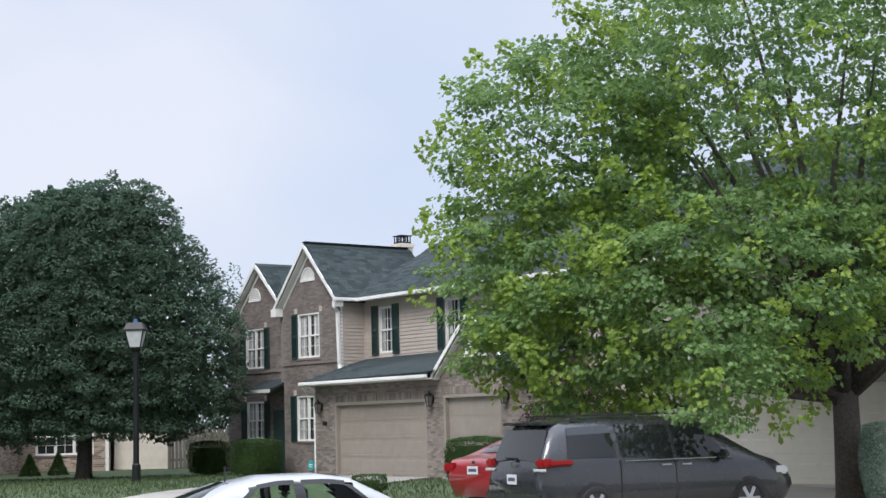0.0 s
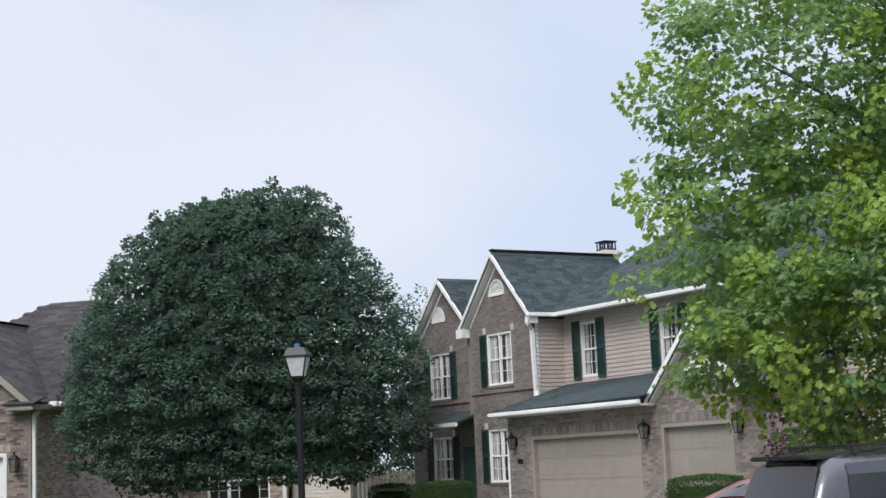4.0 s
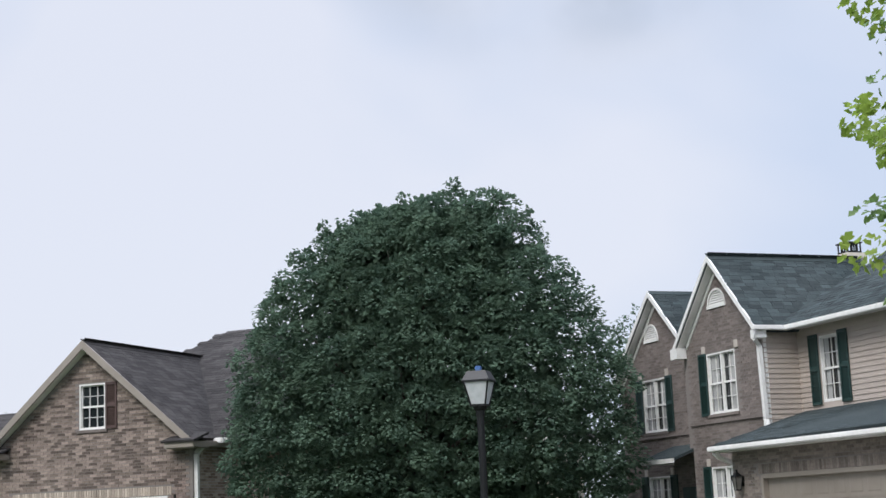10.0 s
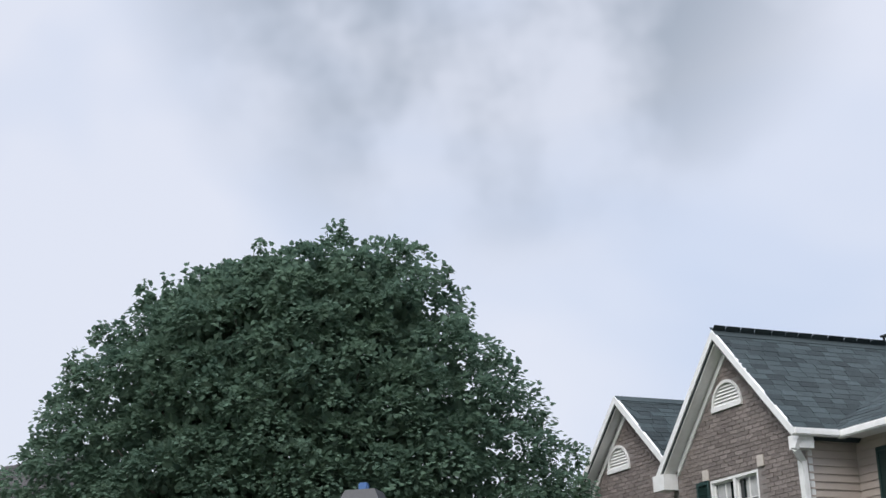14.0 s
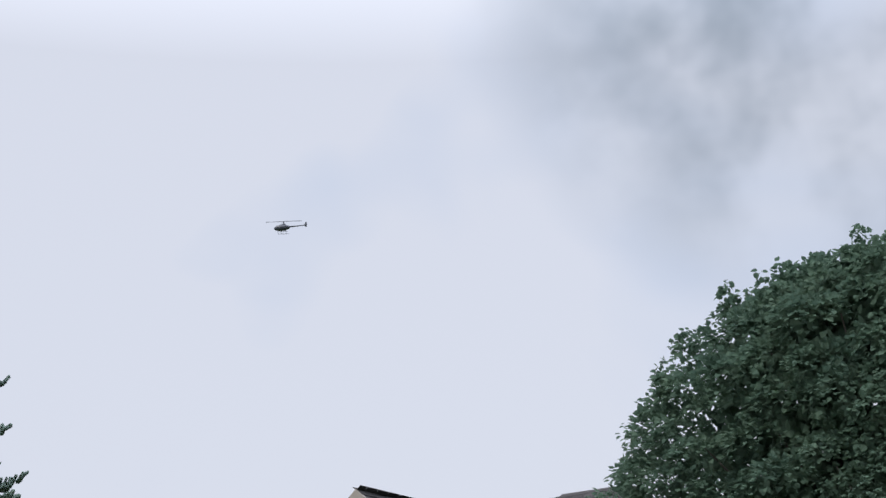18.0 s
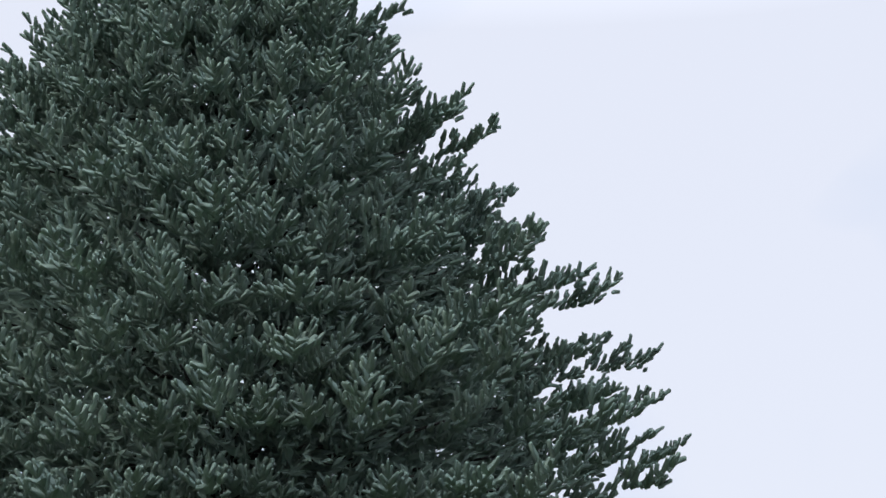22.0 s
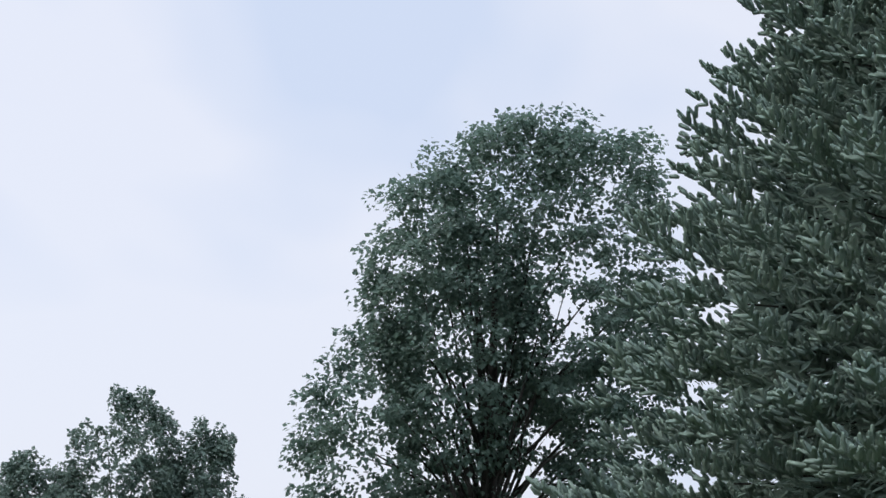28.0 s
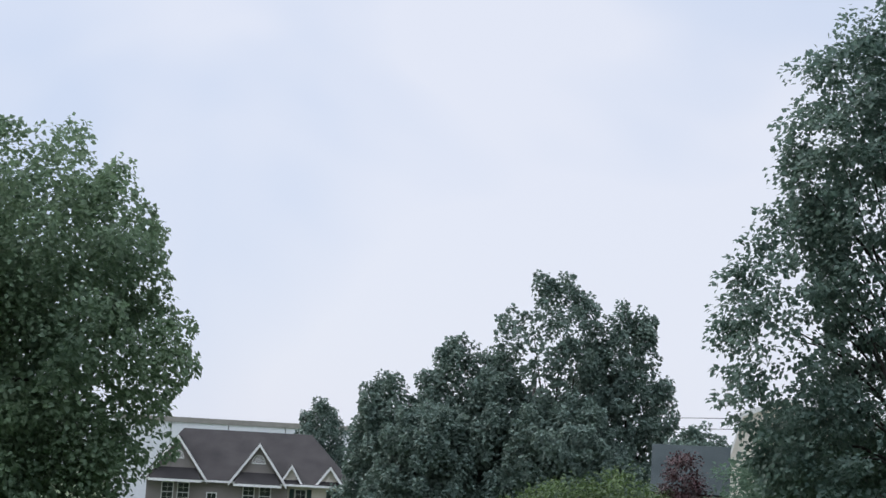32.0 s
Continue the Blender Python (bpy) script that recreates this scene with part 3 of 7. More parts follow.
def broadleaf(name, at, trunk_h, r0, lobes, clumps, per, spread, size, half, material, label, seed, bark=BARK, inner=0.62, tips=26, lit_mat=None, lit_share=0.0, group="", flat=0.6, fill=0, limb=0.45, tufts=0, floor=-9.0, fill_size=(1.3, 2.1), leader=0.0):
    """A tree: tapered trunk, limbs, and a crown of leaf clumps over a few lobes."""
    rng = np.random.default_rng(seed)
    tree = thing(name, pose(*at), label, "tree", group)
    lobes = np.asarray(lobes, float)
    bm = bmesh.new()
    lean = rng.normal(size=2) * 0.1
    top = lobes[:, 2].max()
    pts = [(0, 0, -0.1), (0.01, 0.0, 0.25), (lean[0] * 0.5, lean[1] * 0.5, trunk_h * 0.6), (lean[0], lean[1], trunk_h)]
    tube(bm, pts, [r0 * 1.5, r0 * 1.1, r0 * 0.95, r0 * 0.9], 12)
    if leader:
        tube(bm, [(lean[0], lean[1], trunk_h - 0.05), (lean[0] * 2, lean[1] * 1.5, top * 0.6), (lean[0], lean[1] * 2, top)], [r0 * 0.85, r0 * 0.5, r0 * 0.12], 10)
    part("trunk", bm, bark, tree, smooth=True)
    cen, out = shell(rng, lobes, clumps, inner)
    high = np.flatnonzero(cen[:, 2] > floor + 1.2)
    far = rng.choice(high, min(tips, len(high)), replace=False)
    fork = (lean[0], lean[1], trunk_h - 0.15)
    for i in far:
        bm = bmesh.new()
        foot = fork if not leader else (lean[0], lean[1], trunk_h - 0.6 + leader * rng.random() * max(cen[i][2] - trunk_h, 0.0))
        limbs(bm, rng, foot, [tuple(cen[i] * 0.93 + np.array([0, 0, -0.1]))], r0 * limb)
        part("limb", bm, bark, tree, smooth=True)
    if fill:
        vol = lobes[:, 3:].prod(1)
        c0 = lobes[rng.choice(len(lobes), fill, p=vol / vol.sum())]
        q = c0[:, :3] + unit(rng.normal(size=(fill, 3))) * rng.random((fill, 1)) ** 0.4 * c0[:, 3:] * 0.84
        q = q[q[:, 2] > floor]
        fill = len(q)
        part("inner_crown", leaf_mesh("inner_crown", q, rng.normal(size=(fill, 3)), rng.normal(size=(fill, 3)), size * rng.uniform(*fill_size, fill), half, material), None, tree)
    sp = spread * rng.uniform(0.7, 1.25, len(cen))
    if lit_mat is not None:
        bright = (rng.random(len(cen)) < lit_share) & (np.linalg.norm((cen - lobes[0, :3]) / lobes[0, 3:], axis=1) > 0.75)
    else:
        bright = np.zeros(len(cen), bool)
    if tufts:
        pos, tip, face = flame_leaves(rng, lobes, tufts, per, spread, floor)
    else:
        pos, tip, face = clump_leaves(rng, cen[~bright], out[~bright], per, sp[~bright], flat)
    part("crown", leaf_mesh("crown", pos, tip, face, size * rng.uniform(0.65, 1.2, len(pos)), half, material), None, tree)
    if bright.any():
        # outer sprays picked at random, given the sunlit leaf colour
        pos, tip, face = spray_leaves(rng, cen[bright] + out[bright] * 0.2, out[bright], int(per * 0.8), spread * 0.75)
        part("sunlit_spray", leaf_mesh("sunlit_spray", pos, tip, face, size * rng.uniform(0.85, 1.35, len(pos)), half, lit_mat), None, tree, "bright yellow-green leaves with sunlight put into their colour")
    return tree


def dome_tree(name, at, trunk_h, r0, profile, clumps, per, label, seed):
    """A broad dome of overlapping leafy boughs: profile gives heights, radii and the sideways shift of the crown there."""
    rng = np.random.default_rng(seed)
    tree = thing(name, pose(*at), label, "tree")
    bm = bmesh.new()
    tube(bm, [(0, 0, -0.1), (0.01, 0, 0.25), (0.05, 0.03, trunk_h * 0.6), (0.02, 0.05, trunk_h)], [r0 * 1.6, r0 * 1.15, r0, r0 * 0.95], 12)
    part("trunk", bm, BARK_GREY, tree, smooth=True)
    zs, rs, cs = (np.array(q) for q in profile)
    # places on the skin, evenly by area and kept apart
    zz = np.linspace(zs[0], zs[-1], 200)
    wt = np.interp(zz, zs, rs) + 0.3
    slope = -np.gradient(np.interp(zz, zs, rs), zz)
    cen, out, size = np.zeros((0, 3)), np.zeros((0, 3)), np.zeros(0)
    for z in rng.choice(zz, clumps * 8, p=wt / wt.sum()):
        a = rng.random() * 6.283
        R = rng.uniform(0.5, 1.0) * (1.0 - 0.4 * max(0.0, (z - 7.0) / 3.0))
        lift = min(max(float(np.interp(z, zz, slope)), -0.4), 2.5)
        o = unit(np.array([math.cos(a), math.sin(a), lift * 0.8]))
        r = float(np.interp(z, zs, rs)) + rng.uniform(-0.5, 0.16)
        p = np.array([r * math.cos(a) + float(np.interp(z, zs, cs)), r * math.sin(a) * 0.5, z]) - o * R * np.array([0.85, 0.6, 0.55])
        if len(cen) == 0 or np.all(np.linalg.norm((cen - p) * (1, 1, 1.9), axis=1) > 0.66 * (R + size)):
            cen, out, size = np.vstack([cen, p]), np.vstack([out, o]), np.append(size, R)
    for i in rng.choice(np.flatnonzero(cen[:, 2] > zs[0] + 1.0), 34, replace=False):
        bm = bmesh.new()
        limbs(bm, rng, (0.02, 0.05, trunk_h - 0.1), [tuple(cen[i] * np.array([0.9, 0.9, 0.97]))], r0 * 0.42)
        part("limb", bm, BARK_GREY, tree, smooth=True)
    # each bough: a flattened cushion of leaves, fullest above and outside, with a drooping rim
    k = np.maximum((per * (size / 0.65) ** 2).astype(int), 30)
    o, c, R = np.repeat(out, k, 0), np.repeat(cen, k, 0), np.repeat(size, k)[:, None]
    n = len(c)
    d = unit(unit(rng.normal(size=(n, 3))) + o * 0.5 + np.array([0, 0, 0.45]))
    edge = np.linalg.norm(d[:, :2], axis=1, keepdims=True)
    rag = (0.72 + 0.36 * rng.random((n, 1))) * (1.0 + 0.16 * np.sin(np.arctan2(d[:, 1:2], d[:, :1]) * 5 + R * 40))
    pos = c + d * R * rag * np.array([1.0, 1.0, 0.46])
    pos[:, 2:] -= 0.18 * R * edge ** 3
    tip = d * 0.9 + o * 0.3 + rng.normal(size=(n, 3)) * 0.35 + np.array([0, 0, -0.35])
    face = d * 0.7 + np.array([0, 0, 0.6]) + rng.normal(size=(n, 3)) * 0.16
    part("crown", leaf_mesh("crown", pos, tip, face, rng.uniform(0.07, 0.11, n), BROAD_HALF, LEAF_DARK), None, tree)
    # young growth that breaks the outline
    pick = rng.choice(len(cen), int(len(cen) * 0.8), p=(cen[:, 2] + 1) / (cen[:, 2] + 1).sum())
    pos, tip, face = spray_leaves(rng, cen[pick] + unit(out[pick] + rng.normal(size=(len(pick), 3)) * 0.5) * size[pick][:, None] * 0.75, out[pick], 26, 0.2)
    part("young_growth", leaf_mesh("young_growth", pos, tip, face, rng.uniform(0.08, 0.13, len(pos)), BROAD_HALF, LEAF_DARK), None, tree)
    # leaves of the shaded inside
    m = 20000
    z = rng.uniform(zs[0] + 0.2, zs[-1] - 0.5, m)
    a, q = rng.random(m) * 6.283, rng.uniform(0.2, 0.78, m)
    r = np.interp(z, zs, rs) * q
    pos = np.stack([r * np.cos(a) + np.interp(z, zs, cs), r * np.sin(a) * 0.5, z], 1)
    part("inner_crown", leaf_mesh("inner_crown", pos, rng.normal(size=(m, 3)), rng.normal(size=(m, 3)), rng.uniform(0.16, 0.26, m), BROAD_HALF, LEAF_DARK), None, tree)
    return tree


def finger_mesh(name, P, D, S, width, material, rng):
    """Plump needle-clad shoots: three-sided, blunt, a little bent, from P along D, S long."""
    n = len(P)
    D = unit(D)
    a = unit(np.cross(D, np.array([0.3, 0.2, 1.0])))
    b = np.cross(D, a)
    W = width * rng.uniform(0.8, 1.2, (n, 1))
    sag = np.array([0, 0, 1.0]) * S * 0.12
    rows = []
    for f, w in ((0.0, 0.6), (0.3, 1.0), (0.9, 0.74)):
        for q in range(3):
            t = q * 2.0944 + f * 1.3
            ripple = W * w * rng.uniform(0.75, 1.25, (n, 1))
            rows.append(P + D * S * f + sag * f * f + (a * math.cos(t) + b * math.sin(t)) * ripple)
    rows.append(P + D * S + sag)
    co = np.stack(rows, 1).reshape(-1, 3)
    tri = []
    for r in (0, 3):
        for q in range(3):
            u = (q + 1) % 3
            tri += [(r + q, r + u, r + 3 + u), (r + q, r + 3 + u, r + 3 + q)]
    tri += [(6 + q, 6 + (q + 1) % 3, 9) for q in range(3)]
    loops = ((np.arange(n) * 10)[:, None, None] + np.array(tri)[None]).ravel()
    return mesh_np(name, co, np.full(len(loops) // 3, 3), loops, material, True)


def spruce(name, at, height, profile, label, seed, levels=21):
    """A spruce: whorls of boughs that end in flat fans of plump shoots, dark between the tiers."""
    rng = np.random.default_rng(seed)
    tree = thing(name, pose(*at), label, "tree")
    bm = bmesh.new()
    tube(bm, [(0, 0, -0.1), (0, 0, height * 0.5), (0, 0, height)], [0.24, 0.15, 0.02], 10)
    part("trunk", bm, BARK_DARK, tree, smooth=True)
    bm = bmesh.new()
    P, D, S = [], [], []
    up = np.array([0, 0, 1.0])

    def fan(root, axis, size):
        """A flat spray: side shoots in pairs along a stem, branched again near the stem's foot."""
        axis = axis / np.linalg.norm(axis)
        side = np.cross(axis, up)
        side = side / np.linalg.norm(side)
        lift = np.cross(side, axis)
        steps = max(4, int(size / 0.08))
        for k in range(steps + 1):
            f = k / steps
            p = root + axis * size * f - up * 0.10 * size * math.sin(f * 3.1)
            if k == steps:
                P.append(p), D.append(axis + up * rng.uniform(0.2, 0.8)), S.append(rng.uniform(0.14, 0.22))
            for sg in (-1, 1):
                reach = (0.42 + 0.62 * (1 - f)) * size * 0.72 * rng.uniform(0.6, 1.1)
                d = axis * rng.uniform(0.55, 0.9) + side * sg * rng.uniform(0.6, 0.9) + lift * rng.uniform(-0.35, 0.95)
                d = d / np.linalg.norm(d)
                m = max(1, int(reach / 0.13))
                for q in range(m):
                    e = p + d * reach * q / m
                    P.append(e), D.append(d + axis * rng.uniform(-0.1, 0.3) + up * rng.uniform(-0.1, 0.7)), S.append(rng.uniform(0.12, 0.18))
                    if q and rng.random() < 0.6:
                        P.append(e), D.append(d * 0.4 + axis * 0.8 + side * sg * rng.uniform(-0.6, 0.6) + up * rng.uniform(0, 0.9)), S.append(rng.uniform(0.12, 0.18))

    for i in range(levels):
        f = (i + 0.5) / levels
        z = 0.7 + (height - 0.9) * f
        reach = float(np.interp(z, *profile))
        n = int(round(5 + reach * 3.0))
        turn = rng.random() * 6.28
        for k in range(n):
            a = turn + (k + rng.uniform(-0.35, 0.35)) * 2 * math.pi / n
            rad = np.array([math.cos(a), math.sin(a), 0])
            tang = np.array([-math.sin(a), math.cos(a), 0])
            L = reach * rng.uniform(0.84, 1.0)
            zz = z + rng.uniform(-0.14, 0.14)
            droop = 0.16 * L * (1 - f)
            end = rad * L + up * (zz - droop + 0.10 * L)
            tube(bm, [(0, 0, zz), tuple(rad * L * 0.5 + up * (zz - droop)), tuple(rad * L * 0.76 + up * (zz - droop * 0.9))], [0.035, 0.022, 0.012], 4)
            size = min(rng.uniform(0.55, 0.85), 0.3 + 0.35 * L)
            for frac, hang in ((1.0, 0.0), (0.86, -0.05), (0.7, -0.02)):
                if frac < 1.0 and (L < 1.2 or rad[0] * 0.86 - rad[1] * 0.51 < -0.4):
                    break
                for sg in ((0,) if frac == 1.0 else (-1, 1)):
                    root = end * frac + up * (end[2] * (1 - frac)) - rad * size * 0.8 + tang * sg * size * 0.35 - up * hang
                    axis = rad + tang * (sg * rng.uniform(0.3, 0.7) + rng.uniform(-0.2, 0.2)) + up * rng.uniform(-0.1, 0.55)
                    fan(root, axis, size * rng.uniform(0.8, 1.1))
    P.append(np.array([0, 0, height - 0.1])), D.append(up), S.append(0.4)
    tagged(part("branchwork", bm, BARK_DARK, tree), kind="stuff")
    P, D, S = np.array(P), np.array(D), np.array(S)[:, None]
    part("needles", finger_mesh("needles", P, D, S, 0.034, NEEDLE, rng), None, tree)
    # the dense shaded inside, older twigs
    m = 60000
    z = 0.6 + (height - 1.8) * (1 - np.sqrt(rng.random(m)))
    deep = rng.random(m) < 0.5
    r = np.interp(z, *profile) * np.where(deep, rng.uniform(0.1, 0.6, m), rng.uniform(0.5, 0.68, m))
    th = rng.random(m) * 6.283
    pos = np.stack([r * np.cos(th), r * np.sin(th), z], 1)
    way = np.stack([np.cos(th), np.sin(th), rng.uniform(-0.4, 0.4, m)], 1) + rng.normal(size=(m, 3)) * 0.4
    part("inner_growth", leaf_mesh("inner_growth", pos, way, rng.normal(size=(m, 3)), np.where(deep, rng.uniform(0.3, 0.5, m), rng.uniform(0.16, 0.26, m)), NEEDLE_HALF, NEEDLE), None, tree)
    return tree


# ---- ground ----
def ground_z(x, y):
    """Level by the street, a little higher by the houses, and falling away beyond the trees to the west."""
    up = min(max((y - 30 + 0.35 * x) / 10.0, 0.0), 1.0)
    kerb = min(max((24.5 - 0.075 * (x + 40) + 4.0 - y) / 4.0, 0.0), 1.0) * min(max((x + 30) / 15, 0.0), 1.0)
    down = min(max((-x - 42) / 60.0, 0.0), 1.0)
    return 0.28 * up * up * (3 - 2 * up) - 0.2 * kerb * kerb * (3 - 2 * kerb) - 5.0 * down * down * (3 - 2 * down)


def build_ground():
    xs = sorted({*[-3000, -1500, -800, -400, -250], *range(-180, 81, 4), *[120, 250, 600, 1500, 3000]})
    ys = sorted({*[-3000, -1500, -600, -250, -120], *range(-60, 121, 4), *[160, 300, 700, 1500, 3000]})
    verts = [(x, y, ground_z(x, y)) for y in ys for x in xs]
    w = len(xs)
    faces = [(j * w + i, j * w + i + 1, (j + 1) * w + i + 1, (j + 1) * w + i) for j in range(len(ys) - 1) for i in range(w - 1)]
    g = new("ground", mesh_of("ground", verts, faces, LAWN, True))
    tagged(g, "mown green lawn that falls gently towards the woods", "ground", kind="structure")


build_ground()

# ---- the brick house ----
HOUSE = pose(2.92, 41.384, 0, 0, 0, -51.6)


def lay_bricks(wall, outer, holes, pieces, rest, seed, first=(-99, 99, -99, 99), limit=300, y=-0.009):
    """Running bond over a wall in its plane: separate bricks in the stretch named first, the others joined."""
    rng = random.Random(seed)
    xs, zs = [q[0] for q in outer], [q[1] for q in outer]
    bw, bh, w, h = 0.205, 0.068, 0.195, 0.058
    me = bpy.data.meshes.new("brick")
    bm = boxes((-w / 2, 0, -h / 2, w / 2, 0.012, h / 2))
    bm.to_mesh(me)
    bm.free()
    me.materials.append(pieces)
    verts, faces, made, row = [], [], 0, 0
    z = max(min(zs), 0.1) + bh / 2
    while z < max(zs):
        x = min(xs) + (bw / 2 if row % 2 else 0) + bw / 2
        while x < max(xs):
            spots = ((x - w * 0.46, z - h * 0.4), (x + w * 0.46, z - h * 0.4), (x - w * 0.46, z + h * 0.4), (x + w * 0.46, z + h * 0.4))
            if all(inside(s, outer) for s in spots) and not any(inside(s, k) for s in spots for k in holes):
                jut = y + rng.uniform(-0.003, 0.002)
                if made < limit and first[0] < x < first[1] and first[2] < z < first[3]:
                    part("brick", me, None, wall, m=pose(x, jut, z))
                    made += 1
                else:
                    k = len(verts)
                    verts += [(x - w / 2, jut, z - h / 2), (x + w / 2, jut, z - h / 2), (x + w / 2, jut, z + h / 2), (x - w / 2, jut, z + h / 2),
                              (x - w / 2, 0.002, z - h / 2), (x + w / 2, 0.002, z - h / 2), (x + w / 2, 0.002, z + h / 2), (x - w / 2, 0.002, z + h / 2)]
                    faces += [(k, k + 1, k + 2, k + 3), (k + 4, k + 5, k + 1, k), (k + 5, k + 6, k + 2, k + 1), (k + 6, k + 7, k + 3, k + 2), (k + 7, k + 4, k, k + 3)]
            x += bw
        z += bh
        row += 1
    tagged(part("brick_rest", mesh_of("brick_rest", verts, faces, rest), None, wall), kind="stuff")


BRICK_JOBS = []


def window(parent, m, w, h, units=2, cols=2, rows=2, curtain=True, sill=True, trim=TRIM):
    """Double-hung units side by side: white frame, sashes with glazing bars, panes, sill."""
    bm = bmesh.new()
    f = 0.04
    for r in ((-w / 2, -0.03, 0, -w / 2 + f, 0.09, h), (w / 2 - f, -0.03, 0, w / 2, 0.09, h), (-w / 2 + f, -0.03, 0, w / 2 - f, 0.09, f), (-w / 2 + f, -0.03, h - f, w / 2 - f, 0.09, h)):
        box(bm, *r)
    uw = (w - 2 * f) / units
    for u in range(1, units):
        box(bm, -w / 2 + f + u * uw - 0.028, -0.028, f, -w / 2 + f + u * uw + 0.028, 0.088, h - f)
    win = part("window", bm, trim, parent, m=m)
    bm = bmesh.new()
    for u in range(units):
        x0 = -w / 2 + f + u * uw + (0.028 if u else 0)
        x1 = -w / 2 + f + (u + 1) * uw - (0.028 if u < units - 1 else 0)
        for s, (z0, z1) in enumerate(((f, h * 0.5), (h * 0.5, h - f))):
            y = 0.02 if s else 0.0
            t = 0.025
            box(bm, x0, y, z0, x1, y + 0.03, z0 + t)
            box(bm, x0, y, z1 - t, x1, y + 0.03, z1)
            box(bm, x0, y, z0 + t, x0 + t, y + 0.03, z1 - t)
            box(bm, x1 - t, y, z0 + t, x1, y + 0.03, z1 - t)
            for c in range(1, cols):
                xc = x0 + (x1 - x0) * c / cols
                box(bm, xc - 0.007, y + 0.004, z0 + t, xc + 0.009, y + 0.026, z1 - t)
            for r in range(1, rows):
                zc = z0 + (z1 - z0) * r / rows
                box(bm, x0 + t, y + 0.006, zc - 0.007, x1 - t, y + 0.024, zc + 0.007)
    part("sash", bm, trim, win)
    for u in range(units):
        x0, x1 = -w / 2 + f + u * uw, -w / 2 + f + (u + 1) * uw
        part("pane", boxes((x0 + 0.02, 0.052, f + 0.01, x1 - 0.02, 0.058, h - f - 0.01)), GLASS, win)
    if curtain:
        for x0, x1 in ((-w / 2 + 0.08, -w / 2 + w * 0.34), (w / 2 - w * 0.34, w / 2 - 0.08)):
            bm = bmesh.new()
            n = 10
            top = [bm.verts.new((x0 + (x1 - x0) * i / n, 0.049 - 0.006 * (i % 2), h - f - 0.01)) for i in range(n + 1)]
            low = [bm.verts.new((x0 + (x1 - x0) * i / n, 0.049 - 0.006 * (i % 2), f + 0.01)) for i in range(n + 1)]
            for i in range(n):
                bm.faces.new((low[i], low[i + 1], top[i + 1], top[i]))
            part("curtain", bm, CURTAIN, win, "pale gathered curtain")
    if sill:
        part("sill", boxes((-w / 2 - 0.06, -0.07, -0.075, w / 2 + 0.06, 0.05, 0.0), bevel=0.008), BRICK_PIECE if trim is TRIM else trim, win)
    return win


def shutter(parent, x, y, z, w, h, mat=SHUTTER):
    bm = bmesh.new()
    for r in ((0, 0, 0, 0.045, 0.035, h), (w - 0.045, 0, 0, w, 0.035, h), (0.045, 0, 0, w - 0.045, 0.035, 0.06), (0.045, 0, h - 0.06, w - 0.045, 0.035, h), (0.045, 0, h * 0.5 - 0.03, w - 0.045, 0.035, h * 0.5 + 0.03), (0.03, 0.02, 0.03, w - 0.03, 0.034, h - 0.03)):
        box(bm, *r)
    z0 = 0.07
    while z0 < h - 0.08:
        if abs(z0 - h * 0.5) > 0.045:
            vs = [bm.verts.new(v) for v in ((0.045, 0.022, z0), (w - 0.045, 0.022, z0), (w - 0.045, 0.006, z0 + 0.028), (0.045, 0.006, z0 + 0.028))]
            bm.faces.new(vs)
        z0 += 0.04
    return part("shutter", bm, mat, parent, m=pose(x, y - 0.04, z))


def arch_vent(parent, xc, y, z0, w, h):
    """A half-round white louvre in its frame."""
    bm = bmesh.new()
    n = 12
    inner = [(xc + (w / 2 - 0.05) * math.cos(math.pi * k / n), z0 + 0.05 + (h - 0.1) * math.sin(math.pi * k / n)) for k in range(n + 1)]
    outer = [(xc + w / 2 * math.cos(math.pi * k / n), z0 + h * math.sin(math.pi * k / n)) for k in range(n + 1)]
    for i in range(n):
        q = [outer[i], outer[i + 1], inner[i + 1], inner[i]]
        a = [bm.verts.new((x, y - 0.03, z)) for x, z in q]
        b = [bm.verts.new((x, y + 0.05, z)) for x, z in q]
        bm.faces.new(a), bm.faces.new((a[3], a[2], b[2], b[3])), bm.faces.new((a[1], a[0], b[0], b[1]))
    box(bm, xc - w / 2, y - 0.04, z0 - 0.02, xc + w / 2, y + 0.05, z0 + 0.05)
    vent = part("arch_vent", bm, TRIM, parent)
    z = z0 + 0.06
    while z < z0 + h - 0.07:
        hw = (w / 2 - 0.05) * math.sqrt(max(0.0, 1 - ((z - z0 - 0.03) / (h - 0.06)) ** 2))
        bm = bmesh.new()
        vs = [bm.verts.new(v) for v in ((xc - hw, y - 0.012, z), (xc + hw, y - 0.012, z), (xc + hw, y + 0.02, z + 0.05), (xc - hw, y + 0.02, z + 0.05))]
        bm.faces.new(vs)
        lo = [bm.verts.new(v) for v in ((xc - hw, y + 0.03, z), (xc + hw, y + 0.03, z))]
        bm.faces.new((vs[1], vs[0], lo[0], lo[1]))
        part("slat", bm, TRIM, vent)
        z += 0.055


def rake(bm, a, b, w=0.15, t=0.05):
    """A white board under a gable's slope, from a to b (x, y, z)."""
    a, b = Vector(a), Vector(b)
    d = b - a
    up = Vector((0, 0, 1))
    vs = []
    for p in (a, b):
        for dy, dz in ((0, 0), (t, 0), (t, -w), (0, -w)):
            vs.append(bm.verts.new(p + Vector((0, dy, dz))))
    for f in ((0, 1, 2, 3), (7, 6, 5, 4), (0, 4, 5, 1), (1, 5, 6, 2), (2, 6, 7, 3), (3, 7, 4, 0)):
        bm.faces.new([vs[i] for i in f])


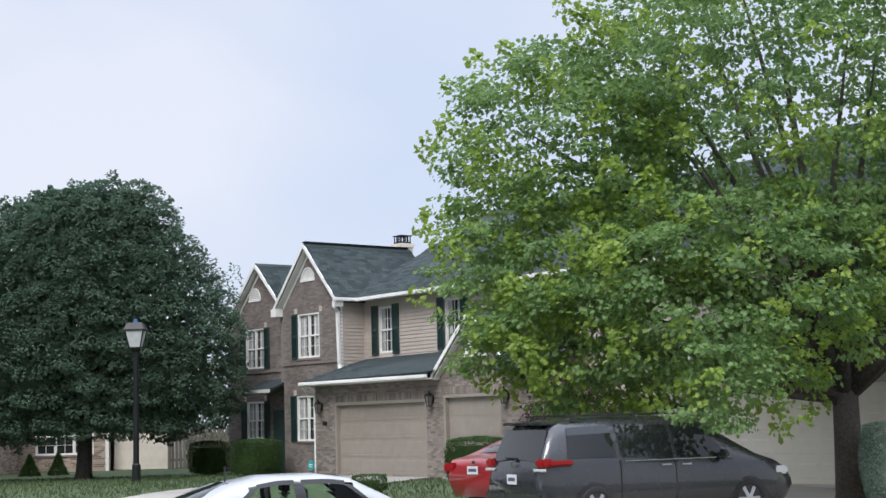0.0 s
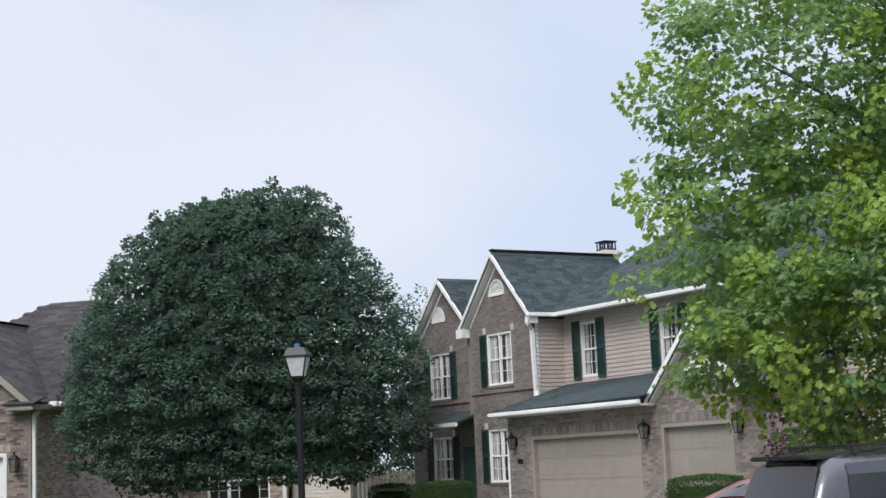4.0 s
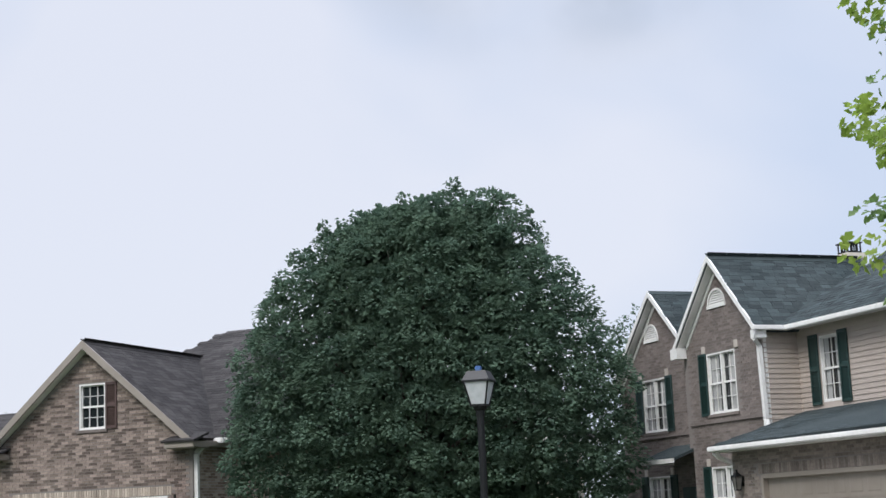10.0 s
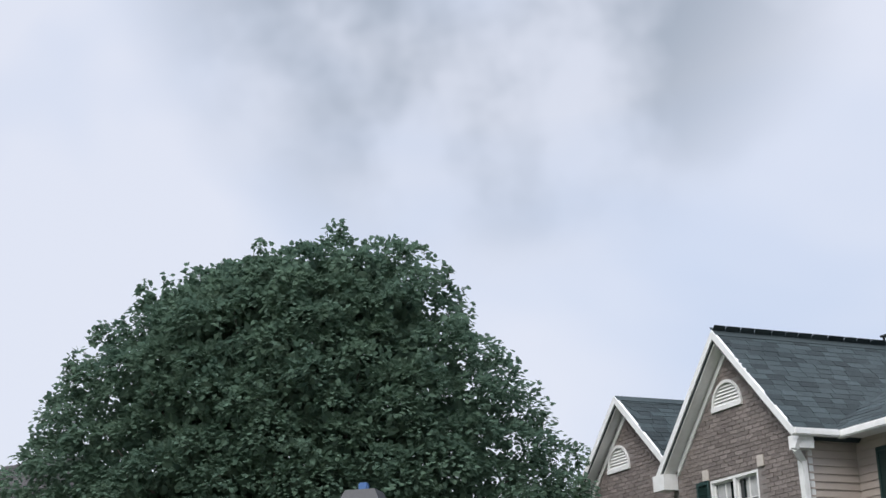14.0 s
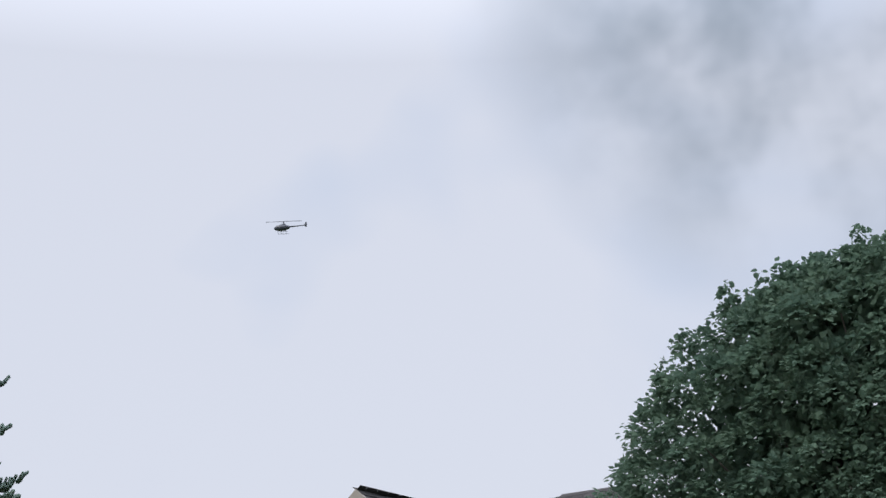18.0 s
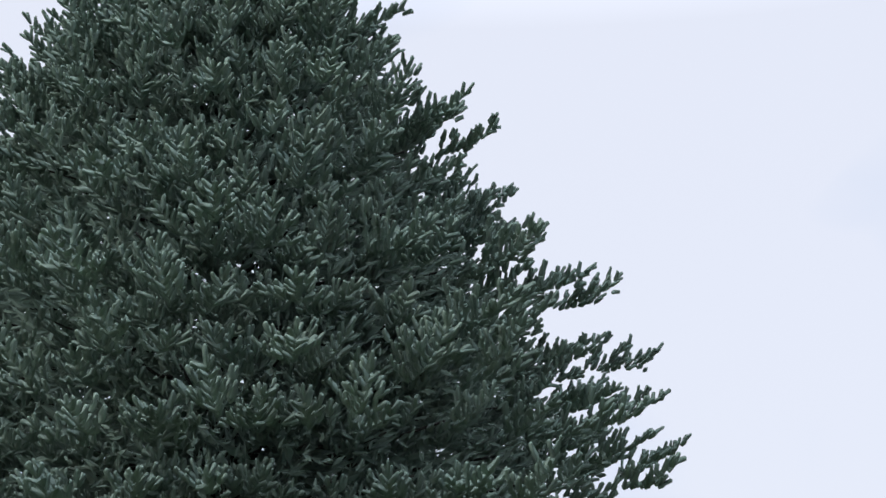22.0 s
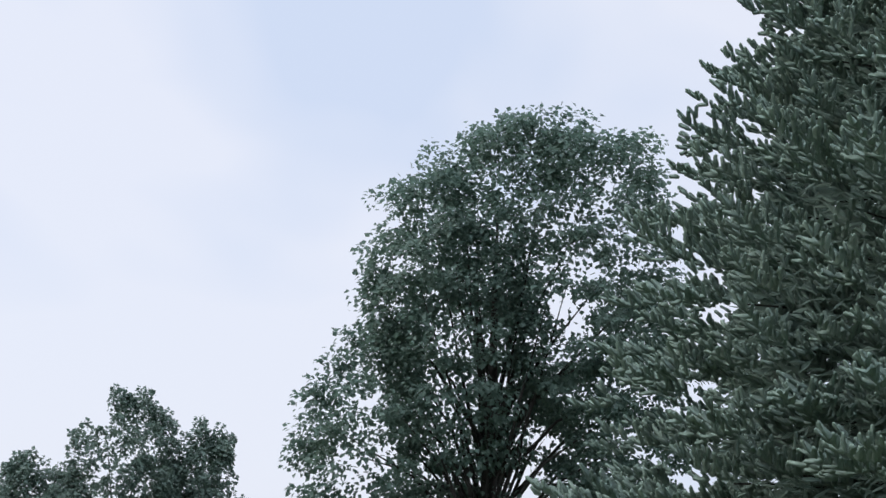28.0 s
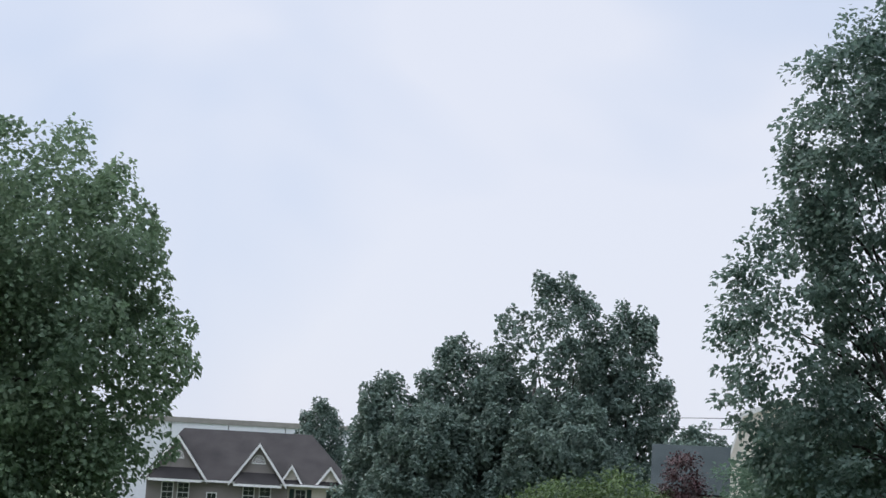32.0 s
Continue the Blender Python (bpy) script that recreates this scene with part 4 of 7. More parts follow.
def garage_door(parent, x0, x1, z0, z1, y, mat, rows=4, cols=8):
    """A sectional door: four sections of pressed panels, with grooves between."""
    door = part("garage_door", boxes((x0, y, z0, x1, y + 0.04, z1)), mat, parent)
    sh = (z1 - z0) / rows
    pw = (x1 - x0) / cols
    for r in range(rows):
        bm = bmesh.new()
        a, b = z0 + r * sh + 0.006, z0 + (r + 1) * sh - 0.006
        box(bm, x0 + 0.004, y - 0.012, a, x1 - 0.004, y - 0.002, b)
        for c in range(cols):
            xa, xb = x0 + c * pw + 0.07, x0 + (c + 1) * pw - 0.07
            za, zb = a + 0.09, b - 0.09
            fr = [(xa, za), (xb, za), (xb, zb), (xa, zb)]
            ins = [(xa + 0.03, za + 0.03), (xb - 0.03, za + 0.03), (xb - 0.03, zb - 0.03), (xa + 0.03, zb - 0.03)]
            vo = [bm.verts.new((x, y - 0.0125, z)) for x, z in fr]
            vi = [bm.verts.new((x, y - 0.017, z)) for x, z in ins]
            for i in range(4):
                bm.faces.new((vo[i], vo[(i + 1) % 4], vi[(i + 1) % 4], vi[i]))
            bm.faces.new(vi)
        part("door_section", bm, mat, door)
    return door


def wall_lantern(m, s=1.0):
    """A black carriage lantern on a scrolled wall bracket."""
    lan = thing("wall_lantern", m @ Matrix.Scale(s, 4), "black carriage lantern on a brick garage wall", "wall lamp", "lanterns by the garage doors")
    part("bracket", boxes((-0.05, -0.03, -0.12, 0.05, 0.0, 0.14), (-0.015, -0.2, 0.06, 0.015, -0.03, 0.09), (-0.012, -0.17, -0.02, 0.012, -0.14, 0.06)), BLACK_METAL, lan)
    for sx in (-1, 1):
        for sy in (-1, 1):
            bm = bmesh.new()
            beam(bm, (sx * 0.06, -0.19 + sy * 0.06, -0.2), (sx * 0.10, -0.19 + sy * 0.10, 0.12), 0.016, 0.016, (1, 0.2, 0))
            part("corner_bar", bm, BLACK_METAL, lan)
    bm = bmesh.new()
    vs = [bm.verts.new((sx * 0.12, -0.19 + sy * 0.12, 0.12)) for sx, sy in ((-1, -1), (1, -1), (1, 1), (-1, 1))]
    tp = [bm.verts.new((sx * 0.04, -0.19 + sy * 0.04, 0.22)) for sx, sy in ((-1, -1), (1, -1), (1, 1), (-1, 1))]
    for i in range(4):
        bm.faces.new((vs[i], vs[(i + 1) % 4], tp[(i + 1) % 4], tp[i]))
    bm.faces.new(tp), bm.faces.new(vs[::-1])
    hood = part("hood", bm, BLACK_METAL, lan)
    part("finial", boxes((-0.02, -0.21, 0.22, 0.02, -0.17, 0.3)), BLACK_METAL, hood)
    part("base", boxes((-0.065, -0.255, -0.23, 0.065, -0.125, -0.2)), BLACK_METAL, lan)
    bm = bmesh.new()
    lo = [bm.verts.new((sx * 0.055, -0.19 + sy * 0.055, -0.2)) for sx, sy in ((-1, -1), (1, -1), (1, 1), (-1, 1))]
    hi = [bm.verts.new((sx * 0.093, -0.19 + sy * 0.093, 0.12)) for sx, sy in ((-1, -1), (1, -1), (1, 1), (-1, 1))]
    for i in range(4):
        bm.faces.new((lo[i], lo[(i + 1) % 4], hi[(i + 1) % 4], hi[i]))
    part("glass", bm, SMOKE_GLASS, lan, "smoky glass")
    return lan


def siding_wall(parent, x0, x1, z0, z1, y, mat, holes=(), m=None, exposure=0.115):
    """Lapped boards over a backing; boards stop at the openings (x0, z0, x1, z1)."""
    wall = part("siding_wall", panel(rect(x0, z0, x1, z1), [rect(*h) for h in holes], 0.12), mat, parent, m=(m or Matrix()) @ pose(0, y, 0))
    z = z0
    while z < z1 - 0.02:
        top = min(z + exposure, z1)
        runs = [(x0, x1)]
        for h in holes:
            if top > h[1] and z < h[3]:
                cut = []
                for a, b in runs:
                    if h[0] > a:
                        cut.append((a, min(b, h[0])))
                    if h[2] < b:
                        cut.append((max(a, h[2]), b))
                runs = [r for r in cut if r[1] - r[0] > 0.02]
        for a, b in runs:
            bm = bmesh.new()
            vs = [bm.verts.new(v) for v in ((a, -0.024, z), (b, -0.024, z), (b, -0.006, top + 0.004), (a, -0.006, top + 0.004), (a, -0.002, z), (b, -0.002, z))]
            bm.faces.new(vs[:4])
            bm.faces.new((vs[4], vs[5], vs[1], vs[0]))
            bm.faces.new((vs[4], vs[0], vs[3])), bm.faces.new((vs[1], vs[5], vs[2]))
            part("board", bm, mat, wall)
        z += exposure
    return wall


def downspout(parent, pts, w=0.11):
    bm = bmesh.new()
    for a, b in zip(pts, pts[1:]):
        beam(bm, a, b, w, w * 0.8, (0, 1, 0.01))
    return part("downspout", bm, TRIM, parent)


def gable_roof(parent, x0, x1, xp, ze, zp, y0, y1, mat, thick=0.12, seed=3, eave=0.25):
    """Two slopes that meet on a ridge along y: outline slabs with shingles on both."""
    sl = part("roof", slab([(x0, y0, ze), (xp, y0, zp), (xp, y1, zp), (x0, y1, ze)], thick), mat, parent)
    sr = part("roof", slab([(xp, y0, zp), (x1, y0, ze), (x1, y1, ze), (xp, y1, zp)], thick), mat, parent)
    for k, (xa, s) in enumerate(((x0, 1), (x1, -1))):
        w = abs(xp - xa)
        L = math.hypot(w, zp - ze)
        shingles("shingles", (xa, y0, ze), (0, 1, 0), (s * w, 0, zp - ze), [(0, 0), (y1 - y0, 0), (y1 - y0, L), (0, L)], mat, (sl, sr)[k], seed=seed + k)
    bm = bmesh.new()
    for xe in (x0, x1):
        w = math.hypot(xe - xp, ze - zp)
        dx, dz = (xe - xp) / w * 0.15, (ze - zp) / w * 0.15
        slab([(xp, y0, zp + 0.028), (xp + dx, y0, zp + 0.028 + dz), (xp + dx, y1, zp + 0.028 + dz), (xp, y1, zp + 0.028)], 0.012, bm)
    part("ridge_cap", bm, mat, parent)
    bm = bmesh.new()
    low = thick * math.hypot(xp - x0, zp - ze) / abs(xp - x0) + 0.006
    slab([(x0, y0 + 0.02, ze - low), (xp, y0 + 0.02, zp - low), (xp, y0 + eave, zp - low), (x0, y0 + eave, ze - low)], 0.015, bm)
    slab([(xp, y0 + 0.02, zp - low), (x1, y0 + 0.02, ze - low), (x1, y0 + eave, ze - low), (xp, y0 + eave, zp - low)], 0.015, bm)
    part("soffit", bm, TRIM, parent)


def brick_house():
    h = thing("brick_house", HOUSE, "two-storey brown brick house with twin gables and dark green shutters", "house")
    F = 0.3
    # right-hand gabled bay
    xl, xr, xp = -13.5, -10.15, -11.84
    ze, zp = 5.88, 7.80
    win_u, win_l, av = (-12.6, 4.06, -11.33, 5.52), (-12.72, 1.34, -11.45, 2.82), (-11.95, 6.6, 0.82, 0.45)
    out = [(xl, F - 0.4), (xr, F - 0.4), (xr, ze - 0.08), (xp, zp - 0.12), (xl, ze - 0.08)]
    cut = [rect(*win_u), rect(*win_l), arch(*av)]
    BRICK_JOBS.append((part("brick_wall", panel(out, cut, 0.2), BRICK, h), out, cut, BRICK_PIECE, BRICK_REST, 101, (-99, 99, 3.95, 9)))
    part("side_wall", panel([(0, 3.3), (1.0, 3.3), (1.0, ze), (0, ze)], [], 0.2), BRICK, h, m=pose(xl, 0.02, 0, 0, 0, 90))
    for wx in (win_u, win_l):
        window(h, pose((wx[0] + wx[2]) / 2, 0.03, wx[1]), wx[2] - wx[0], wx[3] - wx[1])
        shutter(h, wx[0] - 0.35, 0, wx[1] - 0.02, 0.34, wx[3] - wx[1] + 0.04)
        for xk in (wx[0] - 0.17, wx[2] + 0.03):
            part("keystone", boxes((xk, -0.03, wx[3] + 0.02, xk + 0.16, 0.05, wx[3] + 0.2), bevel=0.006), STONE, h)
    arch_vent(h, av[0], 0.0, av[1], av[2], av[3])
    part("brick_band", boxes((xl - 0.02, -0.05, 3.84, xr + 0.02, -0.004, 3.92), bevel=0.006), BRICK_PIECE, h)
    gable_roof(h, -13.72, -9.96, xp, ze - 0.06, zp, -0.25, 4.2, SHINGLE, seed=5)
    bm = bmesh.new()
    rake(bm, (-13.74, -0.27, ze - 0.08), (xp, -0.27, zp + 0.02))
    rake(bm, (xp, -0.27, zp + 0.02), (-9.94, -0.27, ze - 0.08))
    box(bm, -13.84, -0.28, ze - 0.36, -13.5, -0.01, ze - 0.1)
    box(bm, -10.16, -0.28, ze - 0.28, -9.92, -0.01, ze - 0.08)
    part("rake_board", bm, TRIM, h)
    bm = bmesh.new()
    for s in (-1, 1):
        rake(bm, (xp + s * 1.62, -0.03, ze - 0.02), (xp, -0.03, zp - 0.24), 0.12, 0.03)
    part("inner_rake_board", bm, TRIM, h)
    # left-hand gabled bay, set back
    y = 0.4
    xl2, xp2, zp2 = -17.83, -15.58, 7.52
    ze2 = 5.32
    wu2, wl2, av2 = (-16.6, 3.87, -15.36, 5.26), (-16.58, 1.42, -15.4, 2.72), (-15.95, 6.25, 0.76, 0.46)
    out = [(xl2, F - 0.4), (-13.5, F - 0.4), (-13.5, ze2 + 0.1), (xp2, zp2 - 0.12), (xl2, ze2 - 0.04)]
    cut = [rect(*wu2), rect(*wl2), arch(*av2)]
    BRICK_JOBS.append((part("brick_wall", panel(out, cut, 0.2), BRICK, h, m=pose(0, y, 0)), out, cut, BRICK_PIECE, BRICK_REST, 102, (-15.5, 99, 3.8, 9)))
    for wx in (wu2, wl2):
        window(h, pose((wx[0] + wx[2]) / 2, y + 0.03, wx[1]), wx[2] - wx[0], wx[3] - wx[1])
        shutter(h, wx[0] - 0.35, y, wx[1] - 0.02, 0.34, wx[3] - wx[1] + 0.04)
        shutter(h, wx[2] + 0.01, y, wx[1] - 0.02, 0.34, wx[3] - wx[1] + 0.04)
        for xk in (wx[0] - 0.17, wx[2] + 0.03):
            part("keystone", boxes((xk, y - 0.03, wx[3] + 0.02, xk + 0.16, y + 0.05, wx[3] + 0.2), bevel=0.006), STONE, h)
    arch_vent(h, av2[0], y, av2[1], av2[2], av2[3])
    part("brick_band", boxes((xl2 - 0.02, y - 0.05, 3.70, -13.54, y - 0.004, 3.78), bevel=0.006), BRICK_PIECE, h)
    gable_roof(h, -18.05, -13.1, xp2, ze2 - 0.12, zp2, y - 0.23, 4.0, SHINGLE, seed=8)
    bm = bmesh.new()
    rake(bm, (-18.07, y - 0.25, ze2 - 0.16), (xp2, y - 0.25, zp2 + 0.02))
    rake(bm, (xp2, y - 0.25, zp2 + 0.02), (-13.3, y - 0.25, ze2 + 0.06))
    part("rake_board", bm, TRIM, h)
    bm = bmesh.new()
    rake(bm, (xl2 + 0.1, y - 0.03, ze2 - 0.1), (xp2, y - 0.03, zp2 - 0.24), 0.12, 0.03)
    rake(bm, (xp2, y - 0.03, zp2 - 0.24), (-13.52, y - 0.03, ze2 + 0.2), 0.12, 0.03)
    part("inner_rake_board", bm, TRIM, h)
    part("side_wall", panel([(0, -0.1), (9.6, -0.1), (9.6, ze2), (0, ze2)], [], 0.2), BRICK, h, m=pose(xl2 + 0.2, y + 0.2, 0, 0, 0, 90))
    # roof over the entry, in the corner of the two bays
    part("entry_roof", slab([(-15.2, -0.6, 3.1), (-13.5, -0.6, 3.1), (-13.5, 0.4, 3.46), (-15.2, 0.4, 3.46)], 0.07), SHINGLE, h)
    part("entry_fascia", boxes((-15.24, -0.66, 2.98, -13.46, -0.59, 3.09), (-15.24, -0.59, 2.99, -15.18, 0.38, 3.08)), TRIM, h)
    part("entry_door", boxes((-14.75, 0.34, 0.3, -13.85, 0.39, 2.4)), SHUTTER, h)
    # siding wall between the bay and the next house
    ys = 0.95
    wS, wS2 = (-9.31, 4.07, -8.58, 5.55), (-5.9, 4.07, -5.15, 5.55)
    siding_wall(h, -10.15, 8.0, 3.2, 5.86, ys, SIDING, (wS, wS2))
    siding_wall(h, 0, 0.95, 3.2, 5.8, 0, SIDING, (), m=pose(xr, 0.0, 0, 0, 0, 90))
    for wx in (wS, wS2):
        window(h, pose((wx[0] + wx[2]) / 2, ys + 0.03, wx[1]), wx[2] - wx[0], wx[3] - wx[1], units=1, sill=False)
        shutter(h, wx[0] - 0.36, ys - 0.02, wx[1] - 0.05, 0.34, wx[3] - wx[1] + 0.1)
        shutter(h, wx[2] + 0.02, ys - 0.02, wx[1] - 0.05, 0.34, wx[3] - wx[1] + 0.1)
    part("corner_board", boxes((xr - 0.01, 0.02, 3.3, xr + 0.02, 0.1, 5.8)), TRIM, h)
    # gutter and fascia
    part("gutter", boxes((-9.95, 0.42, 5.76, 8.2, 0.55, 5.88), (-9.95, -0.4, 5.77, -9.83, 0.42, 5.88), bevel=0.02), TRIM, h)
    part("soffit", boxes((-10.1, 0.5, 5.80, 8.2, 1.0, 5.83)), TRIM, h)
    downspout(h, [(-9.95, -0.28, 5.74), (-10.0, -0.3, 5.6), (-10.12, -0.1, 5.45), (-10.12, -0.06, 3.75), (-10.02, -0.12, 3.6)])
    # main roof behind
    a, b, c, d = (-10.4, 0.45, 5.88), (8.3, 0.45, 5.88), (8.3, 5.0, 8.8), (-8.5, 5.0, 8.8)
    main = part("roof", slab([a, b, c, d], 0.12), SHINGLE, h)
    L = math.hypot(4.55, 2.92)
    shingles("shingles", (-10.4, 0.45, 5.88), (1, 0, 0), (0, 4.55, 2.92), [(0.1, 0), (18.7, 0), (18.7, L), (1.9, L)], SHINGLE, main, seed=11)
    part("roof", slab([(-17.9, 4.2, 5.4), (-10.4, 0.45, 5.88), (-8.5, 5.0, 8.8)], 0.1), SHINGLE, h)
    part("roof", slab([(-17.9, 3.2, 5.3), (-8.5, 5.0, 8.8), (-8.5, 11.0, 5.6), (-17.9, 11.0, 5.3)], 0.1), SHINGLE, h)
    part("roof", slab([(-8.5, 5.0, 8.8), (8.3, 5.0, 8.8), (8.3, 11.0, 5.6), (-8.5, 11.0, 5.6)], 0.1), SHINGLE, h)
    part("back_wall", boxes((-17.83, 10.4, -0.1, 8.0, 10.6, 5.6)), SIDING, h)
    part("end_wall", boxes((7.9, 1.2, -0.1, 8.1, 10.4, 5.85)), SIDING, h)
    # garage wing in front
    yg = -1.2
    gx0, gx1, gz0, gz1 = -8.72, -4.2, 0.34, 2.50
    g2 = (-3.36, 0.34, -0.95, 2.58)
    apex = (-1.95, 4.85)
    wall = [(-9.84, -0.1), (0.2, -0.1), (0.2, 3.1), (-0.5, 3.2), (apex[0], apex[1] - 0.2), (-3.4, 3.2), (-9.84, 3.05)]
    av3 = (-1.95, 3.62, 0.95, 0.55)
    cut = [rect(gx0, gz0, gx1, gz1), rect(*g2), arch(*av3)]
    over = [rect(gx0 - 0.12, gz1, gx1 + 0.12, gz1 + 0.25), rect(g2[0] - 0.12, g2[3], g2[2] + 0.12, g2[3] + 0.25)]
    BRICK_JOBS.append((part("garage_wall", panel(wall, cut, 0.2), BRICK, h, m=pose(0, yg, 0)), wall, cut + over, TAN_PIECE, TAN_REST, 103, (-99, -8.0, 0, 9)))
    part("garage_side", panel([(0, -0.1), (2.1, -0.1), (2.1, 3.8), (0, 3.05)], [], 0.2), BRICK_TAN, h, m=pose(-9.64, yg + 0.2, 0, 0, 0, 90))
    part("garage_end", boxes((0.0, yg + 0.2, -0.1, 0.2, 0.95, 3.1)), BRICK_TAN, h)
    garage_door(h, gx0 + 0.02, gx1 - 0.02, gz0, gz1 - 0.02, yg + 0.13, DOOR_TAUPE)
    garage_door(h, g2[0] + 0.02, g2[2] - 0.02, g2[1], g2[3] - 0.02, yg + 0.13, DOOR_TAUPE)
    bm = bmesh.new()
    for q in ((gx0, gz0, gx1, gz1), g2):
        box(bm, q[0] - 0.02, yg - 0.012, q[1], q[0] + 0.06, yg + 0.12, q[3])
        box(bm, q[2] - 0.06, yg - 0.012, q[1], q[2] + 0.02, yg + 0.12, q[3])
        box(bm, q[0] + 0.06, yg - 0.012, q[3] - 0.07, q[2] - 0.06, yg + 0.12, q[3] + 0.02)
    part("door_frame", bm, DOOR_TAUPE, h)
    arch_vent(h, av3[0], yg, av3[1], av3[2], av3[3])
    gr = part("roof", slab([(-9.95, yg - 0.42, 3.2), (-3.6, yg - 0.42, 3.26), (-3.0, ys - 0.03, 4.02), (-10.2, ys - 0.03, 3.9)], 0.08), SHINGLE, h)
    L = math.hypot(2.5, 0.72)
    shingles("shingles", (-9.95, yg - 0.42, 3.2), (1, 0, 0.008), (0, 2.54, 0.72), [(0, 0), (6.4, 0), (6.9, L), (-0.2, L)], SHINGLE, gr, seed=14)
    gable_roof(h, -3.6, -0.3, apex[0], 3.2, apex[1], yg - 0.23, ys, SHINGLE, seed=17)
    part("roof", slab([(-0.6, yg - 0.4, 3.2), (0.4, yg - 0.4, 3.2), (0.4, ys - 0.03, 3.95), (-0.6, ys - 0.03, 3.95)], 0.08), SHINGLE, h)
    siding_wall(h, 0.2, 8.0, 0.2, 3.2, ys, SIDING)
    bm = bmesh.new()
    rake(bm, (-3.65, yg - 0.25, 3.18), (apex[0], yg - 0.25, apex[1] + 0.02))
    rake(bm, (apex[0], yg - 0.25, apex[1] + 0.02), (-0.25, yg - 0.25, 3.18))
    part("rake_board", bm, TRIM, h)
    part("gutter", boxes((-10.0, yg - 0.54, 3.07, -3.55, yg - 0.42, 3.18), (-10.0, yg - 0.42, 3.04, -9.92, 0.0, 3.16), bevel=0.02), TRIM, h)
    part("soffit", boxes((-9.92, yg - 0.43, 3.05, -3.5, yg - 0.002, 3.08)), TRIM, h)
    downspout(h, [(-9.9, yg - 0.4, 3.05), (-9.9, yg - 0.3, 2.95), (-9.9, yg + 0.06, 2.8), (-9.9, yg + 0.06, 0.3)])
    # soldier course over the doors
    for x0, x1, zt in ((gx0, gx1, gz1 + 0.03), (g2[0], g2[2], g2[3] + 0.03)):
        x = x0 - 0.1
        while x < x1 + 0.1:
            part("brick", boxes((x, yg - 0.014, zt, x + 0.062, yg - 0.001, zt + 0.2)), TAN_PIECE, h)
            x += 0.072
    # chimney
    cx, cy, cz = -13.35, 5.0, 8.2
    ch = part("chimney", boxes((cx - 0.27, cy - 0.27, 6.2, cx + 0.27, cy + 0.27, cz), (cx - 0.31, cy - 0.31, cz - 0.12, cx + 0.31, cy + 0.31, cz + 0.03), bevel=0.012), SIDING_PALE, h)
    posts = [(cx + sx * 0.2 - 0.015, cy + sy * 0.2 - 0.015, cz + 0.03, cx + sx * 0.2 + 0.015, cy + sy * 0.2 + 0.015, cz + 0.3) for sx in (-1, -0.33, 0.33, 1) for sy in (-1, 1)]
    posts += [(cx + sx * 0.2 - 0.015, cy + sy * 0.2 - 0.015, cz + 0.03, cx + sx * 0.2 + 0.015, cy + sy * 0.2 + 0.015, cz + 0.3) for sx in (-1, 1) for sy in (-0.33, 0.33)]
    part("chimney_cap", boxes((cx - 0.22, cy - 0.22, cz + 0.03, cx + 0.22, cy + 0.22, cz + 0.09), (cx - 0.25, cy - 0.25, cz + 0.3, cx + 0.25, cy + 0.25, cz + 0.33), *posts), BLACK_METAL, ch, "dark metal spark cap")
    return h


brick_house()
for u, zz in ((-9.45, 2.52), (-3.85, 2.60), (-0.62, 2.6)):
    wall_lantern(HOUSE @ pose(u, -1.2, zz - 0.12), 0.85)
sign = thing("yard_sign", HOUSE @ pose(-9.75, -1.45, 0.28), "small round teal security sign on a stake", "sign")
bm = bmesh.new()
tube(bm, [(0, -0.012, 0.34), (0, 0.012, 0.34)], [0.16, 0.16], 16)
part("sign_plate", bm, SIGN_TEAL, sign)
part("bar", boxes((-0.1, -0.016, 0.35, 0.1, -0.0135, 0.385), (-0.08, -0.016, 0.29, 0.08, -0.0135, 0.315)), TRIM, sign)
part("stake", boxes((-0.012, 0.013, -0.06, 0.012, 0.023, 0.4)), BLACK_METAL, sign)
plaque = thing("wall_plaque", HOUSE @ pose(-9.3, -1.206, 1.9), "small dark plaque on the brick beside the garage door", "plaque")
part("plate", boxes((-0.12, -0.02, -0.06, 0.12, 0.0, 0.06), bevel=0.005), BLACK_METAL, plaque)

# ---- the neighbouring single-storey brick house ----
LEFT = pose(-21.5, 51.1, -0.2, 0, 0, -6) @ Matrix.Scale(1.14, 4)


